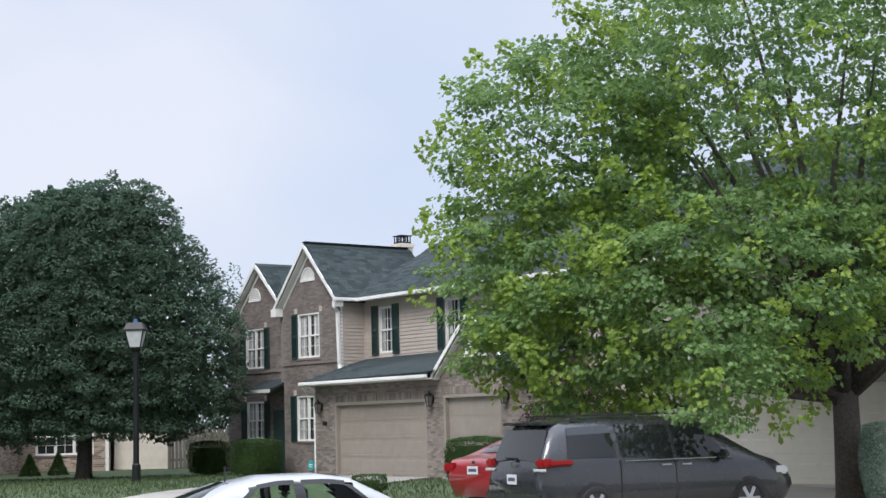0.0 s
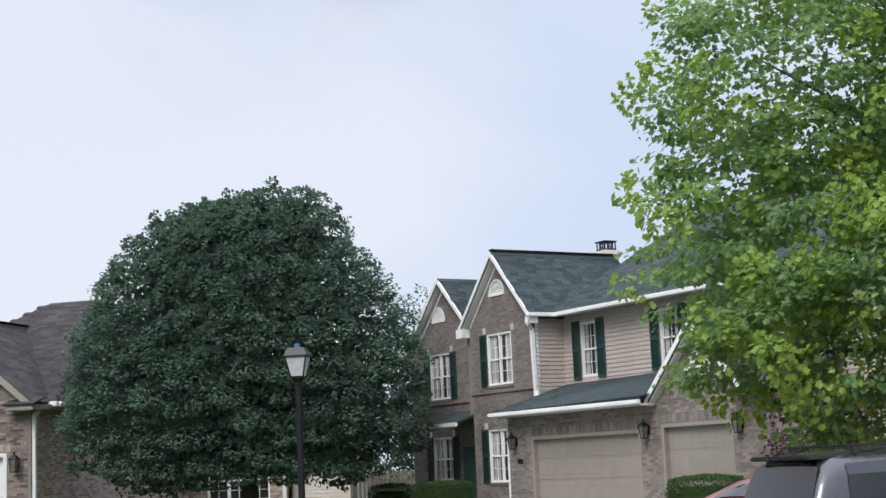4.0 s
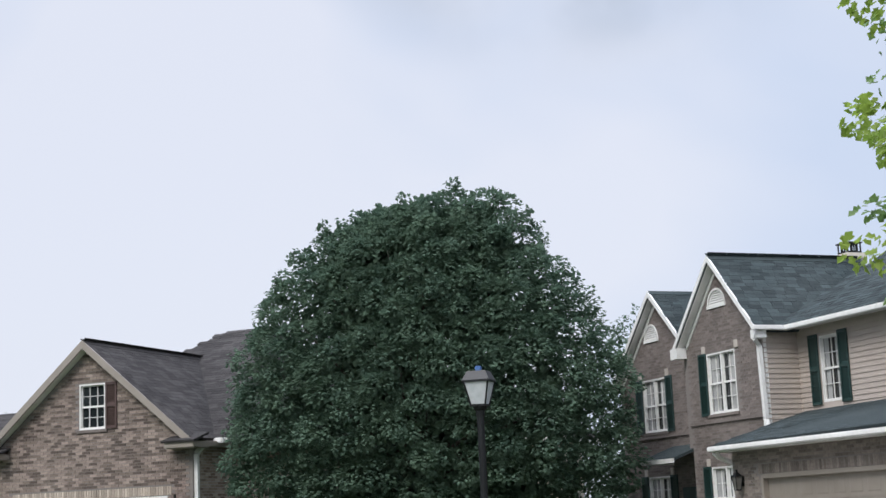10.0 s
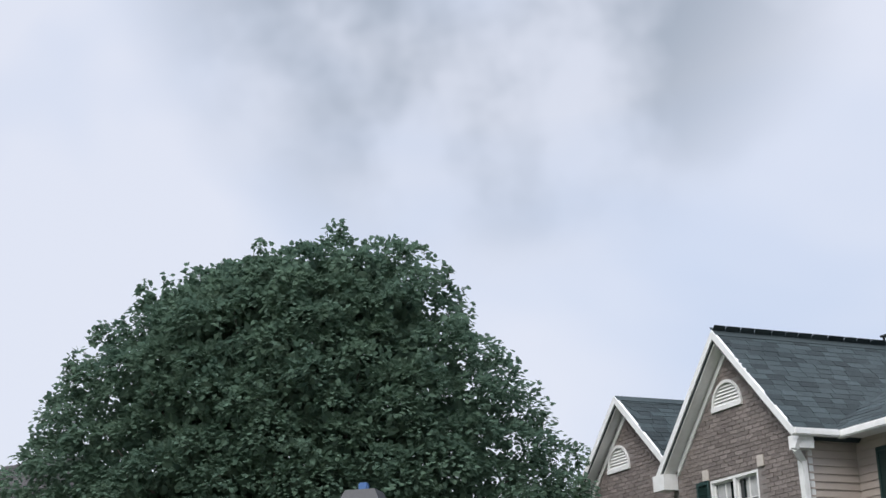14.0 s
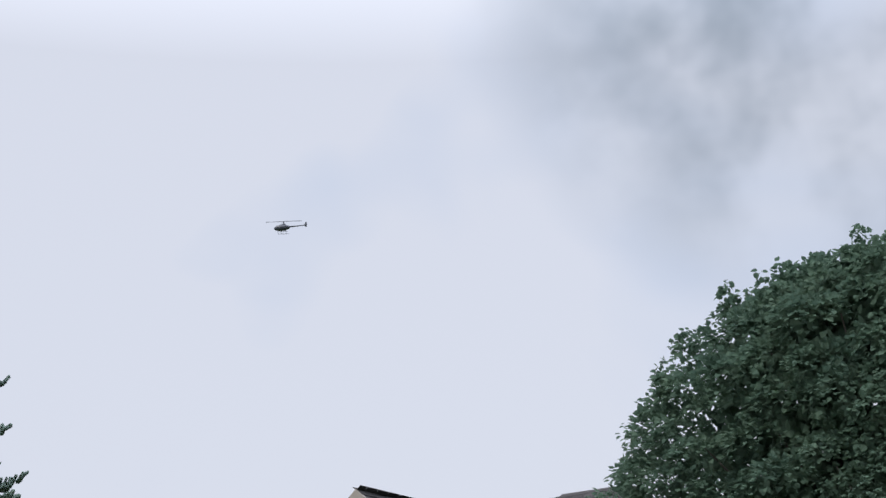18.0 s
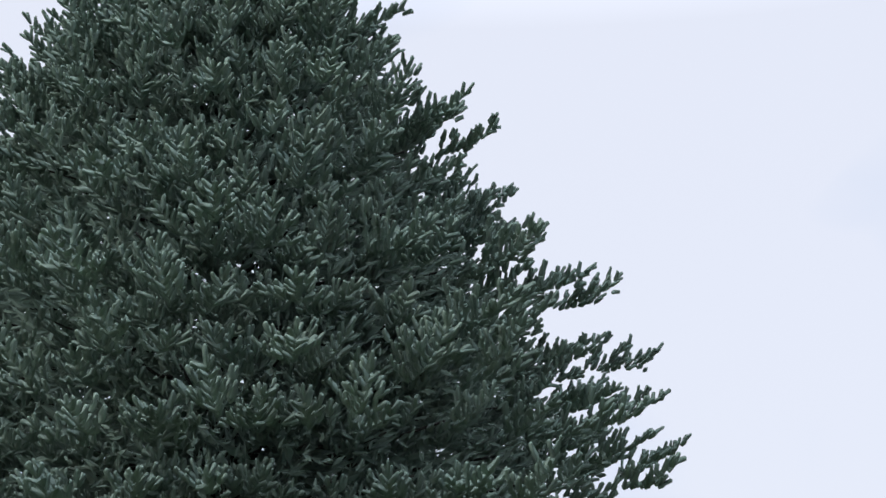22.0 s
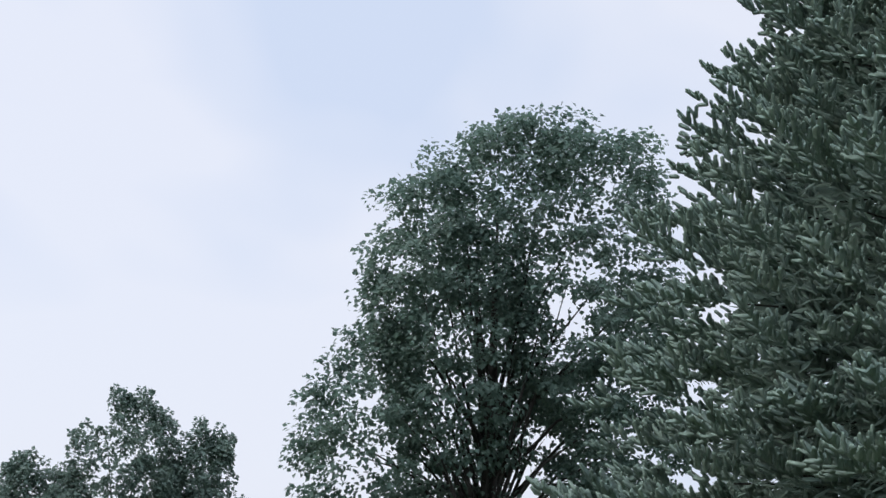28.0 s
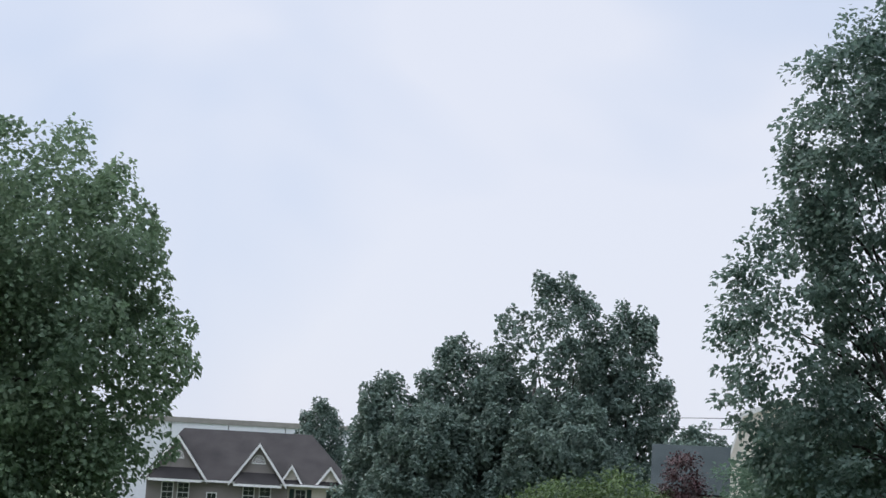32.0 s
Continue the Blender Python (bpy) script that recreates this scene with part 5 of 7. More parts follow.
def hip_roof(parent, x0, x1, y0, y1, ze, zr, inset0, inset1, mat, seed, ridge=None):
    """Four slopes up to a ridge along x."""
    ym = (y0 + y1) / 2 if ridge is None else ridge
    a, b, c, d = (x0, y0, ze), (x1, y0, ze), (x1, y1, ze), (x0, y1, ze)
    r0, r1 = (x0 + inset0, ym, zr), (x1 - inset1, ym, zr)
    roof = part("roof", slab([a, b, r1, r0], 0.12), mat, parent)
    L = math.hypot(ym - y0, zr - ze)
    shingles("shingles", a, (1, 0, 0), (0, ym - y0, zr - ze), [(0, 0), (x1 - x0, 0), (x1 - x0 - inset1, L), (inset0, L)], mat, roof, seed=seed)
    part("roof", slab([c, d, r0, r1], 0.12), mat, parent)
    part("roof", slab([d, a, r0], 0.12), mat, parent)
    side = part("roof", slab([b, c, r1], 0.12), mat, parent)
    L2 = math.hypot(inset1, zr - ze)
    shingles("shingles", b, (0, 1, 0), (-inset1, 0, zr - ze), [(0, 0), (y1 - y0, 0), (ym - y0, L2)], mat, side, seed=seed + 1)
    part("gutter", boxes((x0 - 0.05, y0 - 0.12, ze - 0.14, x1 + 0.05, y0, ze - 0.01), (x1, y0, ze - 0.14, x1 + 0.12, y1, ze - 0.01), bevel=0.02), TRIM, parent)


def gable_neighbour():
    h = thing("neighbour_house", LEFT, "single-storey mixed brown brick house with a steep front gable", "house")
    zp, zf = 6.25, 4.0
    xl, xr, xp = -2.9, 2.72, -0.16
    win = (-0.43, 4.28, 0.32, 5.38)
    gd = (-2.26, 0.3, 2.0, 2.6)
    out = [(xl, -0.1), (xr, -0.1), (xr, zf - 0.1), (xp, zp), (xl, zf - 0.1)]
    cut = [rect(*win), rect(*gd)]
    BRICK_JOBS.append((part("brick_wall", panel(out, cut, 0.2), BRICK, h), out, cut + [rect(gd[0] - 0.12, gd[3] + 0.03, gd[2] + 0.12, gd[3] + 0.27)], MIX_PIECE, MIX_REST, 104, (-1.5, 1.5, 3.2, 9)))
    window(h, pose(-0.055, 0.03, win[1]), win[2] - win[0], win[3] - win[1], units=1, cols=3, rows=2, curtain=False)
    shutter(h, win[2] + 0.02, 0, win[1], 0.32, win[3] - win[1], SHUTTER_BROWN)
    garage_door(h, gd[0] + 0.05, gd[2] - 0.05, gd[1], gd[3] - 0.06, 0.13, TRIM)
    part("door_frame", boxes((gd[0] - 0.04, -0.02, gd[1], gd[0] + 0.06, 0.12, gd[3] + 0.03), (gd[2] - 0.06, -0.02, gd[1], gd[2] + 0.04, 0.12, gd[3] + 0.03), (gd[0] + 0.06, -0.02, gd[3] - 0.07, gd[2] - 0.06, 0.12, gd[3] + 0.03)), TRIM, h)
    x = gd[0] - 0.12
    while x < gd[2] + 0.12:
        part("brick", boxes((x, -0.014, gd[3] + 0.05, x + 0.062, -0.001, gd[3] + 0.25)), BRICK_PALE, h)
        x += 0.072
    gable_roof(h, -3.12, 2.82, xp, zf - 0.08, zp + 0.14, -0.25, 12.0, SHINGLE_BROWN, seed=31)
    bm = bmesh.new()
    rake(bm, (-3.12, -0.27, zf - 0.08), (xp, -0.27, zp + 0.16), 0.2, 0.04)
    rake(bm, (xp, -0.27, zp + 0.16), (2.82, -0.27, zf - 0.08), 0.2, 0.04)
    part("rake_board", bm, DOOR_TAUPE, h)
    part("eave_return", boxes((2.2, -0.4, 3.68, 3.0, 0.3, 3.84), bevel=0.02), DOOR_TAUPE, h)
    part("eave_return", boxes((-3.5, -0.4, 3.68, -2.5, 0.3, 3.84), bevel=0.02), DOOR_TAUPE, h)
    part("return_cap", slab([(2.15, -0.45, 3.86), (3.05, -0.45, 3.86), (3.05, 0.2, 4.05), (2.15, 0.2, 4.05)], 0.05), SHINGLE_BROWN, h)
    part("return_cap", slab([(-3.55, -0.45, 3.86), (-2.45, -0.45, 3.86), (-2.45, 0.2, 4.05), (-3.55, 0.2, 4.05)], 0.05), SHINGLE_BROWN, h)
    part("gutter", boxes((2.8, 0.3, 3.72, 2.92, 11.0, 3.86), bevel=0.02), DOOR_TAUPE, h)
    downspout(h, [(2.82, 0.25, 3.72), (2.76, 0.1, 3.55), (2.76, 0.1, 0.3)])
    part("side_wall", boxes((2.52, 0.2, -0.1, 2.72, 11.0, 3.85), (xl, 0.2, -0.1, xl + 0.2, 11.0, 3.85)), BRICK_MIX, h)
    # lower wing on the far side
    part("wing_wall", boxes((-8.0, 0.5, -0.1, -2.9, 0.7, 3.75)), BRICK_MIX, h)
    hip_roof(h, -8.3, -2.4, 0.2, 6.6, 3.7, 5.15, 2.4, 0.6, SHINGLE_BROWN, 41)
    # main block behind
    hip_roof(h, -4.2, 3.0, 0.9, 13.0, 3.95, 7.2, 4.0, 1.5, SHINGLE_BROWN, 45, ridge=6.25)
    # recessed front with the wide window, and the sided wall beside it
    fw = (3.36, 1.0, 5.46, 2.3)
    part("brick_wall", panel([(2.72, -0.1), (6.0, -0.1), (6.0, 3.95), (2.72, 3.95)], [rect(*fw)], 0.2), BRICK_MIX, h, m=pose(0, 10.0, 0))
    window(h, pose((fw[0] + fw[2]) / 2, 10.03, fw[1]), fw[2] - fw[0], fw[3] - fw[1], units=3, curtain=False)
    part("corner_board", boxes((5.9, 9.96, -0.1, 6.02, 10.0, 3.95)), TRIM, h)
    siding_wall(h, 6.0, 8.0, 0.1, 3.95, 10.6, SIDING_PALE)
    part("foundation", boxes((2.72, 9.93, -0.1, 6.02, 9.998, 0.42)), CONCRETE, h)
    part("back_wall", boxes((-4.0, 12.4, -0.1, 8.0, 12.6, 3.95), (7.8, 10.8, -0.1, 8.0, 12.4, 3.95)), SIDING_PALE, h)
    hip_roof(h, 2.4, 8.4, 9.5, 13.0, 3.95, 5.4, 1.0, 1.7, SHINGLE_BROWN, 47)
    bm = bmesh.new()
    tube(bm, [(1.9, 4.2, 4.6), (1.9, 4.2, 5.55), (1.9, 4.2, 5.59)], [0.05, 0.05, 0.09], 10)
    part("roof_vent", bm, TRIM, h)


gable_neighbour()
wall_lantern(LEFT @ pose(2.35, 0, 2.35), 1.0)


# ---- the next house in the row, with cream garage doors ----
def cream_house():
    h = thing("cream_garage_house", HOUSE, "pale sided house with wide cream garage doors", "house", "houses in the row")
    y = -1.2
    d1 = (6.2, 0.32, 11.2, 2.45)
    part("wall", panel([(5.0, -0.1), (17.5, -0.1), (17.5, 3.2), (5.0, 3.2)], [rect(*d1), rect(12.2, 0.32, 16.9, 2.45)], 0.2), SIDING_PALE, h, m=pose(0, y, 0))
    garage_door(h, d1[0] + 0.02, d1[2] - 0.02, d1[1], d1[3] - 0.02, y + 0.12, DOOR_CREAM)
    garage_door(h, 12.22, 16.88, 0.32, 2.43, y + 0.12, DOOR_CREAM)
    siding_wall(h, 5.0, 17.5, 3.2, 5.8, 1.0, SIDING)
    part("roof", slab([(4.8, y - 0.4, 3.2), (17.7, y - 0.4, 3.2), (17.7, 1.0, 4.0), (4.8, 1.0, 4.0)], 0.1), SHINGLE, h)
    part("roof", slab([(4.6, 0.5, 5.85), (17.9, 0.5, 5.85), (17.9, 5.6, 9.4), (4.6, 5.6, 9.4)], 0.1), SHINGLE, h)
    part("gutter", boxes((4.8, y - 0.52, 3.05, 17.7, y - 0.4, 3.19), (4.6, 0.4, 5.7, 17.9, 0.52, 5.84), bevel=0.02), TRIM, h)
    part("side_wall", boxes((5.0, y + 0.2, -0.1, 5.2, 1.0, 3.2), (17.3, y + 0.2, -0.1, 17.5, 8.0, 5.8)), SIDING_PALE, h)


cream_house()

# ---- drives, walk and street ----
def paving(name, label, corners, z, mat, joints=()):
    """A slab that follows the ground, a hand high, split at its joints."""
    ob = thing(name, Matrix(), label, "pavement", kind="structure")
    (ax, ay), (bx, by), (cx, cy), (dx, dy) = corners
    ts = [0.0, *joints, 1.0]
    for t0, t1 in zip(ts, ts[1:]):
        q = []
        for s, t in ((0, t0), (1, t0), (1, t1), (0, t1)):
            t = t + (0.002 if t in (t0,) and t0 else 0)
            x = (ax + (bx - ax) * s) * (1 - t) + (dx + (cx - dx) * s) * t
            yy = (ay + (by - ay) * s) * (1 - t) + (dy + (cy - dy) * s) * t
            q.append((x, yy, max(ground_z(x, yy), ground_z(x + 1.5, yy), ground_z(x, yy + 1.5)) + z))
        part("slab", slab(q, 0.15), mat, ob)
    return ob


def from_house(u, w):
    p = HOUSE @ Vector((u, w, 0))
    return (p.x, p.y)


DRIVES = [[from_house(-9.3, -1.25), from_house(-3.9, -1.25), (-3.8, 35.0), (-8.6, 36.0)],
          [from_house(-3.5, -1.25), from_house(1.6, -1.25), (4.4, 31.5), (0.8, 32.5)]]
for quad in DRIVES:
    paving("driveway", "pale concrete driveway in front of the garage", quad, 0.05, CONCRETE, (0.25, 0.5, 0.75))
paving("driveway", "wide pale concrete driveway by the cream garage doors", [from_house(5.6, -1.25), from_house(17.2, -1.25), from_house(17.2, -12.0), from_house(5.6, -12.0)], 0.05, CONCRETE, (0.25, 0.5, 0.75))
paving("road", "grey asphalt street", [(-24, 23.3), (40, 18.5), (40, 7.0), (-24, 11.8)], 0.012, ASPHALT, (0.5,))


def lawn_tufts():
    rng = np.random.default_rng(5)
    n = 26000
    x = rng.uniform(-22, 4, n)
    y = rng.uniform(33, 52, n)
    drive = np.zeros(n, bool)
    for quad in DRIVES:
        side = [(b[0] - a[0]) * (y - a[1]) - (b[1] - a[1]) * (x - a[0]) for a, b in zip(quad, quad[1:] + quad[:1])]
        drive |= np.all([v < 0 for v in side], axis=0) | np.all([v > 0 for v in side], axis=0)
    x, y = x[~drive], y[~drive]
    n = len(x)
    z = np.array([ground_z(a, b) for a, b in zip(x, y)])
    pos = np.stack([x, y, z], 1)
    tip = np.stack([rng.normal(size=n) * 0.35, rng.normal(size=n) * 0.35, np.ones(n)], 1)
    me = leaf_mesh("lawn_tufts", pos, tip, rng.normal(size=(n, 3)), rng.uniform(0.05, 0.12, n), LONG_HALF, GRASS)
    tagged(new("lawn_tufts", me), "short uneven blades of grass on the lawn", "grass", kind="stuff")


lawn_tufts()


# ---- street lamp ----
def street_lamp():
    lamp = thing("street_lamp", pose(-9.45, 47.0, 0.27) @ Matrix.Scale(1.073, 4), "black post lamp with a frosted four-sided lantern", "street lamp")
    bm = bmesh.new()
    tube(bm, [(0, 0, -0.1), (0, 0, 0.5), (0, 0, 0.55), (0, 0, 3.55), (0, 0, 3.6)], [0.13, 0.12, 0.085, 0.075, 0.075], 14)
    part("post", bm, BLACK_METAL, lamp, smooth=False)
    bm = bmesh.new()
    tube(bm, [(0, 0, 3.55), (0, 0, 3.68), (0, 0, 3.72), (0, 0, 3.8)], [0.085, 0.10, 0.14, 0.15], 14)
    part("collar", bm, BLACK_METAL, lamp)
    a, b, z0, z1 = 0.155, 0.26, 3.8, 4.28
    bm = bmesh.new()
    for sx, sy in ((-1, -1), (1, -1), (1, 1), (-1, 1)):
        beam(bm, (sx * a, sy * a, z0), (sx * b, sy * b, z1), 0.035, 0.035, (1, 0.3, 0))
    box(bm, -a - 0.02, -a - 0.02, z0 - 0.03, a + 0.02, a + 0.02, z0 + 0.01)
    box(bm, -b - 0.03, -b - 0.03, z1 - 0.01, b + 0.03, b + 0.03, z1 + 0.03)
    part("cage", bm, BLACK_METAL, lamp)
    for k in range(4):
        bm = bmesh.new()
        q = [(-a + 0.01, -a, z0 + 0.012), (a - 0.01, -a, z0 + 0.012), (b - 0.012, -b, z1 - 0.012), (-b + 0.012, -b, z1 - 0.012)]
        bm.faces.new([bm.verts.new(v) for v in q])
        part("pane", bm, LAMP_GLASS, lamp, "frosted glass pane", m=pose(0, 0, 0, 0, 0, 90 * k))
    bm = bmesh.new()
    lo = [bm.verts.new((sx * 0.29, sy * 0.29, z1 + 0.03)) for sx, sy in ((-1, -1), (1, -1), (1, 1), (-1, 1))]
    hi = [bm.verts.new((sx * 0.2, sy * 0.2, z1 + 0.22)) for sx, sy in ((-1, -1), (1, -1), (1, 1), (-1, 1))]
    for i in range(4):
        bm.faces.new((lo[i], lo[(i + 1) % 4], hi[(i + 1) % 4], hi[i]))
    bm.faces.new(hi), bm.faces.new(lo[::-1])
    hood = part("hood", bm, PLASTIC, lamp, "grey-black tapered hood", bevel=0.02)
    part("photocell", boxes((-0.06, -0.06, z1 + 0.215, 0.06, 0.06, z1 + 0.33), bevel=0.015), BLUE_CAP, hood, "small blue light sensor")


street_lamp()

# ---- trees ----
broadleaf("maple_tree", (7.6, 30.0, 0.02), 2.2, 0.27,
          [(0.5, 0.8, 8.4, 6.2, 4.6, 5.2), (-5.1, 0.5, 7.0, 2.6, 2.6, 2.4), (-5.5, 0, 4.7, 2.6, 2.4, 2.0), (-4.6, -1.0, 3.3, 2.9, 2.2, 1.5), (-2.6, -2.6, 4.0, 3.0, 2.0, 2.1), (-3.2, -4.5, 2.3, 1.1, 0.6, 0.8), (3.5, 0, 6.6, 3.5, 3.0, 2.6)],
          2200, 60, 0.5, 0.095, MAPLE_HALF, LEAF_MAPLE, "spreading maple with bright green lobed leaves over the drive", 21, tips=46, lit_mat=LEAF_MAPLE_SUNLIT, lit_share=0.3, inner=0.5, flat=0.3, fill=9000, fill_size=(1.0, 1.5), bark=BARK_GREY)
dome_tree("round_tree", (-12.05, 51.3, 0.25), 2.2, 0.23,
          ([1.4, 1.9, 2.6, 3.8, 4.9, 6.1, 7.2, 8.2, 9.05, 9.55, 10.0], [3.6, 4.9, 5.35, 5.5, 5.4, 5.05, 4.5, 3.75, 2.95, 2.1, 0.9], [0.0, 0.0, -0.15, -0.1, -0.1, -0.05, -0.1, -0.15, -0.1, 0.4, 1.2]),
          800, 340, "dense dome-shaped shade tree with dark green leaves", 22)
spruce("spruce_tree", (-23.25, 36.58, 0.1, 3.4, -1.9), 13.8, ([0, 1.0, 3, 5.4, 7.3, 8.9, 10.2, 12, 13.6], [5.4, 6.0, 5.85, 5.4, 4.3, 3.3, 2.55, 1.5, 0.2]), "tall dense blue-green spruce with drooping boughs", 23)
broadleaf("pear_tree", (-37.4, 32.0, 0.0), 3.0, 0.22,
          [(0.3, 1.7, 8.8, 2.0, 2.1, 3.7), (0, -2.25, 4.8, 1.7, 1.5, 2.9), (0, -1.3, 8.6, 1.5, 1.25, 2.7), (0, 0.3, 9.8, 1.8, 1.5, 2.3), (0, 2.3, 3.4, 1.6, 1.5, 1.9), (0, 2.6, 6.4, 1.7, 1.5, 3.0), (0, -0.6, 7.2, 1.9, 1.8, 3.5), (0, 0.2, 2.6, 1.9, 3.2, 1.8)],
          1250, 52, 0.4, 0.12, WIDE_HALF, LEAF_PEAR, "tall open-crowned tree whose many upright limbs show through", 24, bark=BARK_DARK, inner=0.6, tips=80, limb=0.26, fill=2500, fill_size=(0.8, 1.2), leader=0.55)
for i, (x, y, top, w, deep) in enumerate(((-119.0, 1.9, 7.3, 2.2, 1500), (-86.4, 12.8, 7.3, 1.8, 2200), (-87.0, 16.3, 9.3, 2.2, 2600), (-87.5, 21.2, 13.1, 4.0, 1500), (-87.7, 25.0, 11.4, 2.7, 1800), (-86.0, 18.6, 7.9, 2.6, 2600), (-84.0, 15.2, 5.7, 2.6, 2200), (-84.5, 22.2, 6.4, 3.8, 3800), (-80.0, 28.9, 4.7, 2.6, 700))):
    gz = ground_z(x, y)
    hh = top - gz
    crown = [(0, 0, hh * 0.64, w * 0.8, w * 0.8, hh * 0.34), (0, w * 0.45, hh * 0.46, w * 0.62, w * 0.62, hh * 0.3), (0, -w * 0.45, hh * 0.42, w * 0.62, w * 0.62, hh * 0.28), (0, w * 0.1, hh * 0.32, w * 0.9, w * 0.9, hh * 0.2)]
    broadleaf("far_tree", (x, y, gz), hh * 0.25, 0.24, crown, 240, 105, 0.62, 0.2, WIDE_HALF, LEAF_FAR, "hazy green woodland tree at the edge of the houses", 60 + i,
              inner=0.5, tips=34, group="woodland trees", fill=deep, tufts=170 + int(60 * w), limb=0.34, leader=0.5)
broadleaf("locust_tree", (-30.6, 14.2, 0.0), 2.0, 0.2,
          [(0, 0.4, 4.3, 3.0, 3.0, 2.4), (-0.2, 2.6, 5.1, 2.4, 2.2, 1.6), (0, 3.6, 3.2, 1.8, 1.8, 1.6), (0, 0.4, 1.9, 2.6, 3.6, 1.8), (0, 2.6, 1.6, 2.0, 2.2, 1.6)],
          260, 220, 0.6, 0.1, WIDE_HALF, LEAF_LOCUST, "feathery mid-green tree with hanging side branches", 71, inner=0.55, fill=17000, tufts=430, fill_size=(1.1, 1.7))


# ---- hedges, shrubs, fence ----
def clipped_hedge(at, rz, w, d, hgt, seed, label, mat=LEAF_HEDGE, rounding=0.35):
    """A clipped bush: a dense skin of small leaves over a rounded block on a few stems."""
    rng = np.random.default_rng(seed)
    ob = thing("hedge", pose(*at, 0, 0, rz), label, "hedge", "clipped hedges")
    n = int(15000 * (w * hgt * 2 + d * hgt * 2 + w * d) / 8)
    p = rng.uniform(-1, 1, (n, 3))
    ax = rng.integers(0, 3, n)
    p[np.arange(n), ax] = np.sign(p[np.arange(n), ax])
    r = np.linalg.norm(p, axis=1, keepdims=True)
    q = p * ((1 - rounding) + rounding * np.sqrt(1.15) / np.maximum(r, 0.8))
    q = q * rng.uniform(0.88, 1.02, (n, 1)) * np.array([w / 2, d / 2, hgt / 2]) + np.array([0, 0, hgt / 2 + 0.08])
    o = unit(p)
    me = leaf_mesh("foliage", q, o + rng.normal(size=(n, 3)) * 0.7, o + rng.normal(size=(n, 3)) * 0.5 + [0, 0, 0.4], rng.uniform(0.032, 0.055, n), OVAL_HALF, mat)
    part("foliage", me, None, ob)
    bm = bmesh.new()
    for k in range(5):
        x = (k - 2) * w / 6
        tube(bm, [(x, 0, -0.05), (x * 1.1, 0.02, hgt * 0.45), (x * 1.3, 0.1, hgt * 0.8)], [0.03, 0.025, 0.01], 6)
    part("stems", bm, BARK_DARK, ob)
    part("inner_foliage", boxes((-w * 0.40, -d * 0.40, 0.15, w * 0.40, d * 0.40, hgt * 0.88), bevel=0.12), mat, ob)
    return ob


def house_point(u, w, z):
    p = HOUSE @ Vector((u, w, z))
    return (p.x, p.y, p.z)


clipped_hedge(house_point(-16.3, -1.3, 0.24), -40, 1.15, 1.1, 1.08, 81, "dark green clipped hedge by the brick wall")
clipped_hedge(house_point(-13.2, -1.3, 0.24), -45, 1.45, 1.3, 1.12, 82, "dark green clipped hedge by the front windows")
clipped_hedge(house_point(-0.9, -2.1, 0.24), -20, 1.5, 1.3, 1.1, 83, "mid-green clipped hedge between the drives")
clipped_hedge((-1.95, 37.2, ground_z(-1.95, 37.2)), -10, 0.8, 0.6, 0.36, 84, "low yellow-green clipped bush beside the drive")
clipped_hedge(house_point(13.5, -3.6, 0.15), -20, 2.0, 1.5, 1.4, 85, "blue-green bush beside the cream garage", NEEDLE)
for x, y, hgt, sd in ((-15.2, 56.4, 0.75, 86), (-14.3, 56.9, 0.8, 87)):
    rng = np.random.default_rng(sd)
    ob = thing("conical_shrub", pose(x, y, 0.26), "small conical evergreen shrub below a window", "shrub", "conical shrubs")
    n = 2200
    zz = rng.random(n) ** 1.4
    an = rng.random(n) * 6.283
    rr = (1 - zz) * 0.36 * rng.uniform(0.8, 1.05, n)
    o = np.stack([np.cos(an), np.sin(an), 0.5 + 0 * an], 1)
    part("foliage", leaf_mesh("foliage", np.stack([rr * np.cos(an), rr * np.sin(an), 0.03 + zz * hgt], 1), o + rng.normal(size=(n, 3)) * 0.4 + [0, 0, 0.6], o, rng.uniform(0.06, 0.1, n), LONG_HALF, LEAF_HEDGE), None, ob)
    bm = bmesh.new()
    tube(bm, [(0, 0, -0.05), (0, 0, hgt * 0.8)], [0.04, 0.01], 6)
    part("stem", bm, BARK_DARK, ob)
broadleaf("red_leaf_shrub", (*house_point(3.6, -3.0, 0.15),), 0.8, 0.06, [(0, 0, 1.9, 1.0, 1.0, 0.9)], 120, 40, 0.3, 0.09, OVAL_HALF, LEAF_RED, "small ornamental tree with dark red leaves", 88, tips=14)
broadleaf("bright_shrub", (-47.6, 25.3, ground_z(-47.6, 25.3)), 0.8, 0.08, [(0, -0.5, 1.35, 1.4, 0.9, 0.95), (0, 0.9, 1.65, 1.4, 0.95, 0.9), (0, -1.4, 1.0, 1.3, 0.8, 0.85), (0, 1.8, 1.2, 1.2, 0.7, 0.8), (0, 0, 0.7, 1.6, 2.2, 0.8)], 300, 46, 0.4, 0.1, OVAL_HALF, LEAF_LIME, "rounded yellow-green shrub beyond the lawn", 89, tips=16)
broadleaf("red_leaf_shrub", (-47.9, 27.8, ground_z(-47.9, 27.8)), 0.9, 0.07, [(0, 0, 2.25, 0.5, 0.42, 0.9), (0, 0.3, 1.8, 0.5, 0.4, 0.5)], 110, 40, 0.3, 0.09, OVAL_HALF, LEAF_RED, "small ornamental tree with dark red leaves", 90, tips=12)
broadleaf("dark_shrub", (-39.5, 31.5, 0), 0.6, 0.08, [(0, 0, 1.9, 2.2, 2.8, 1.9)], 300, 60, 0.45, 0.12, OVAL_HALF, LEAF_DARK, "dark rounded thicket below the tall tree", 91, tips=16, fill=3000)
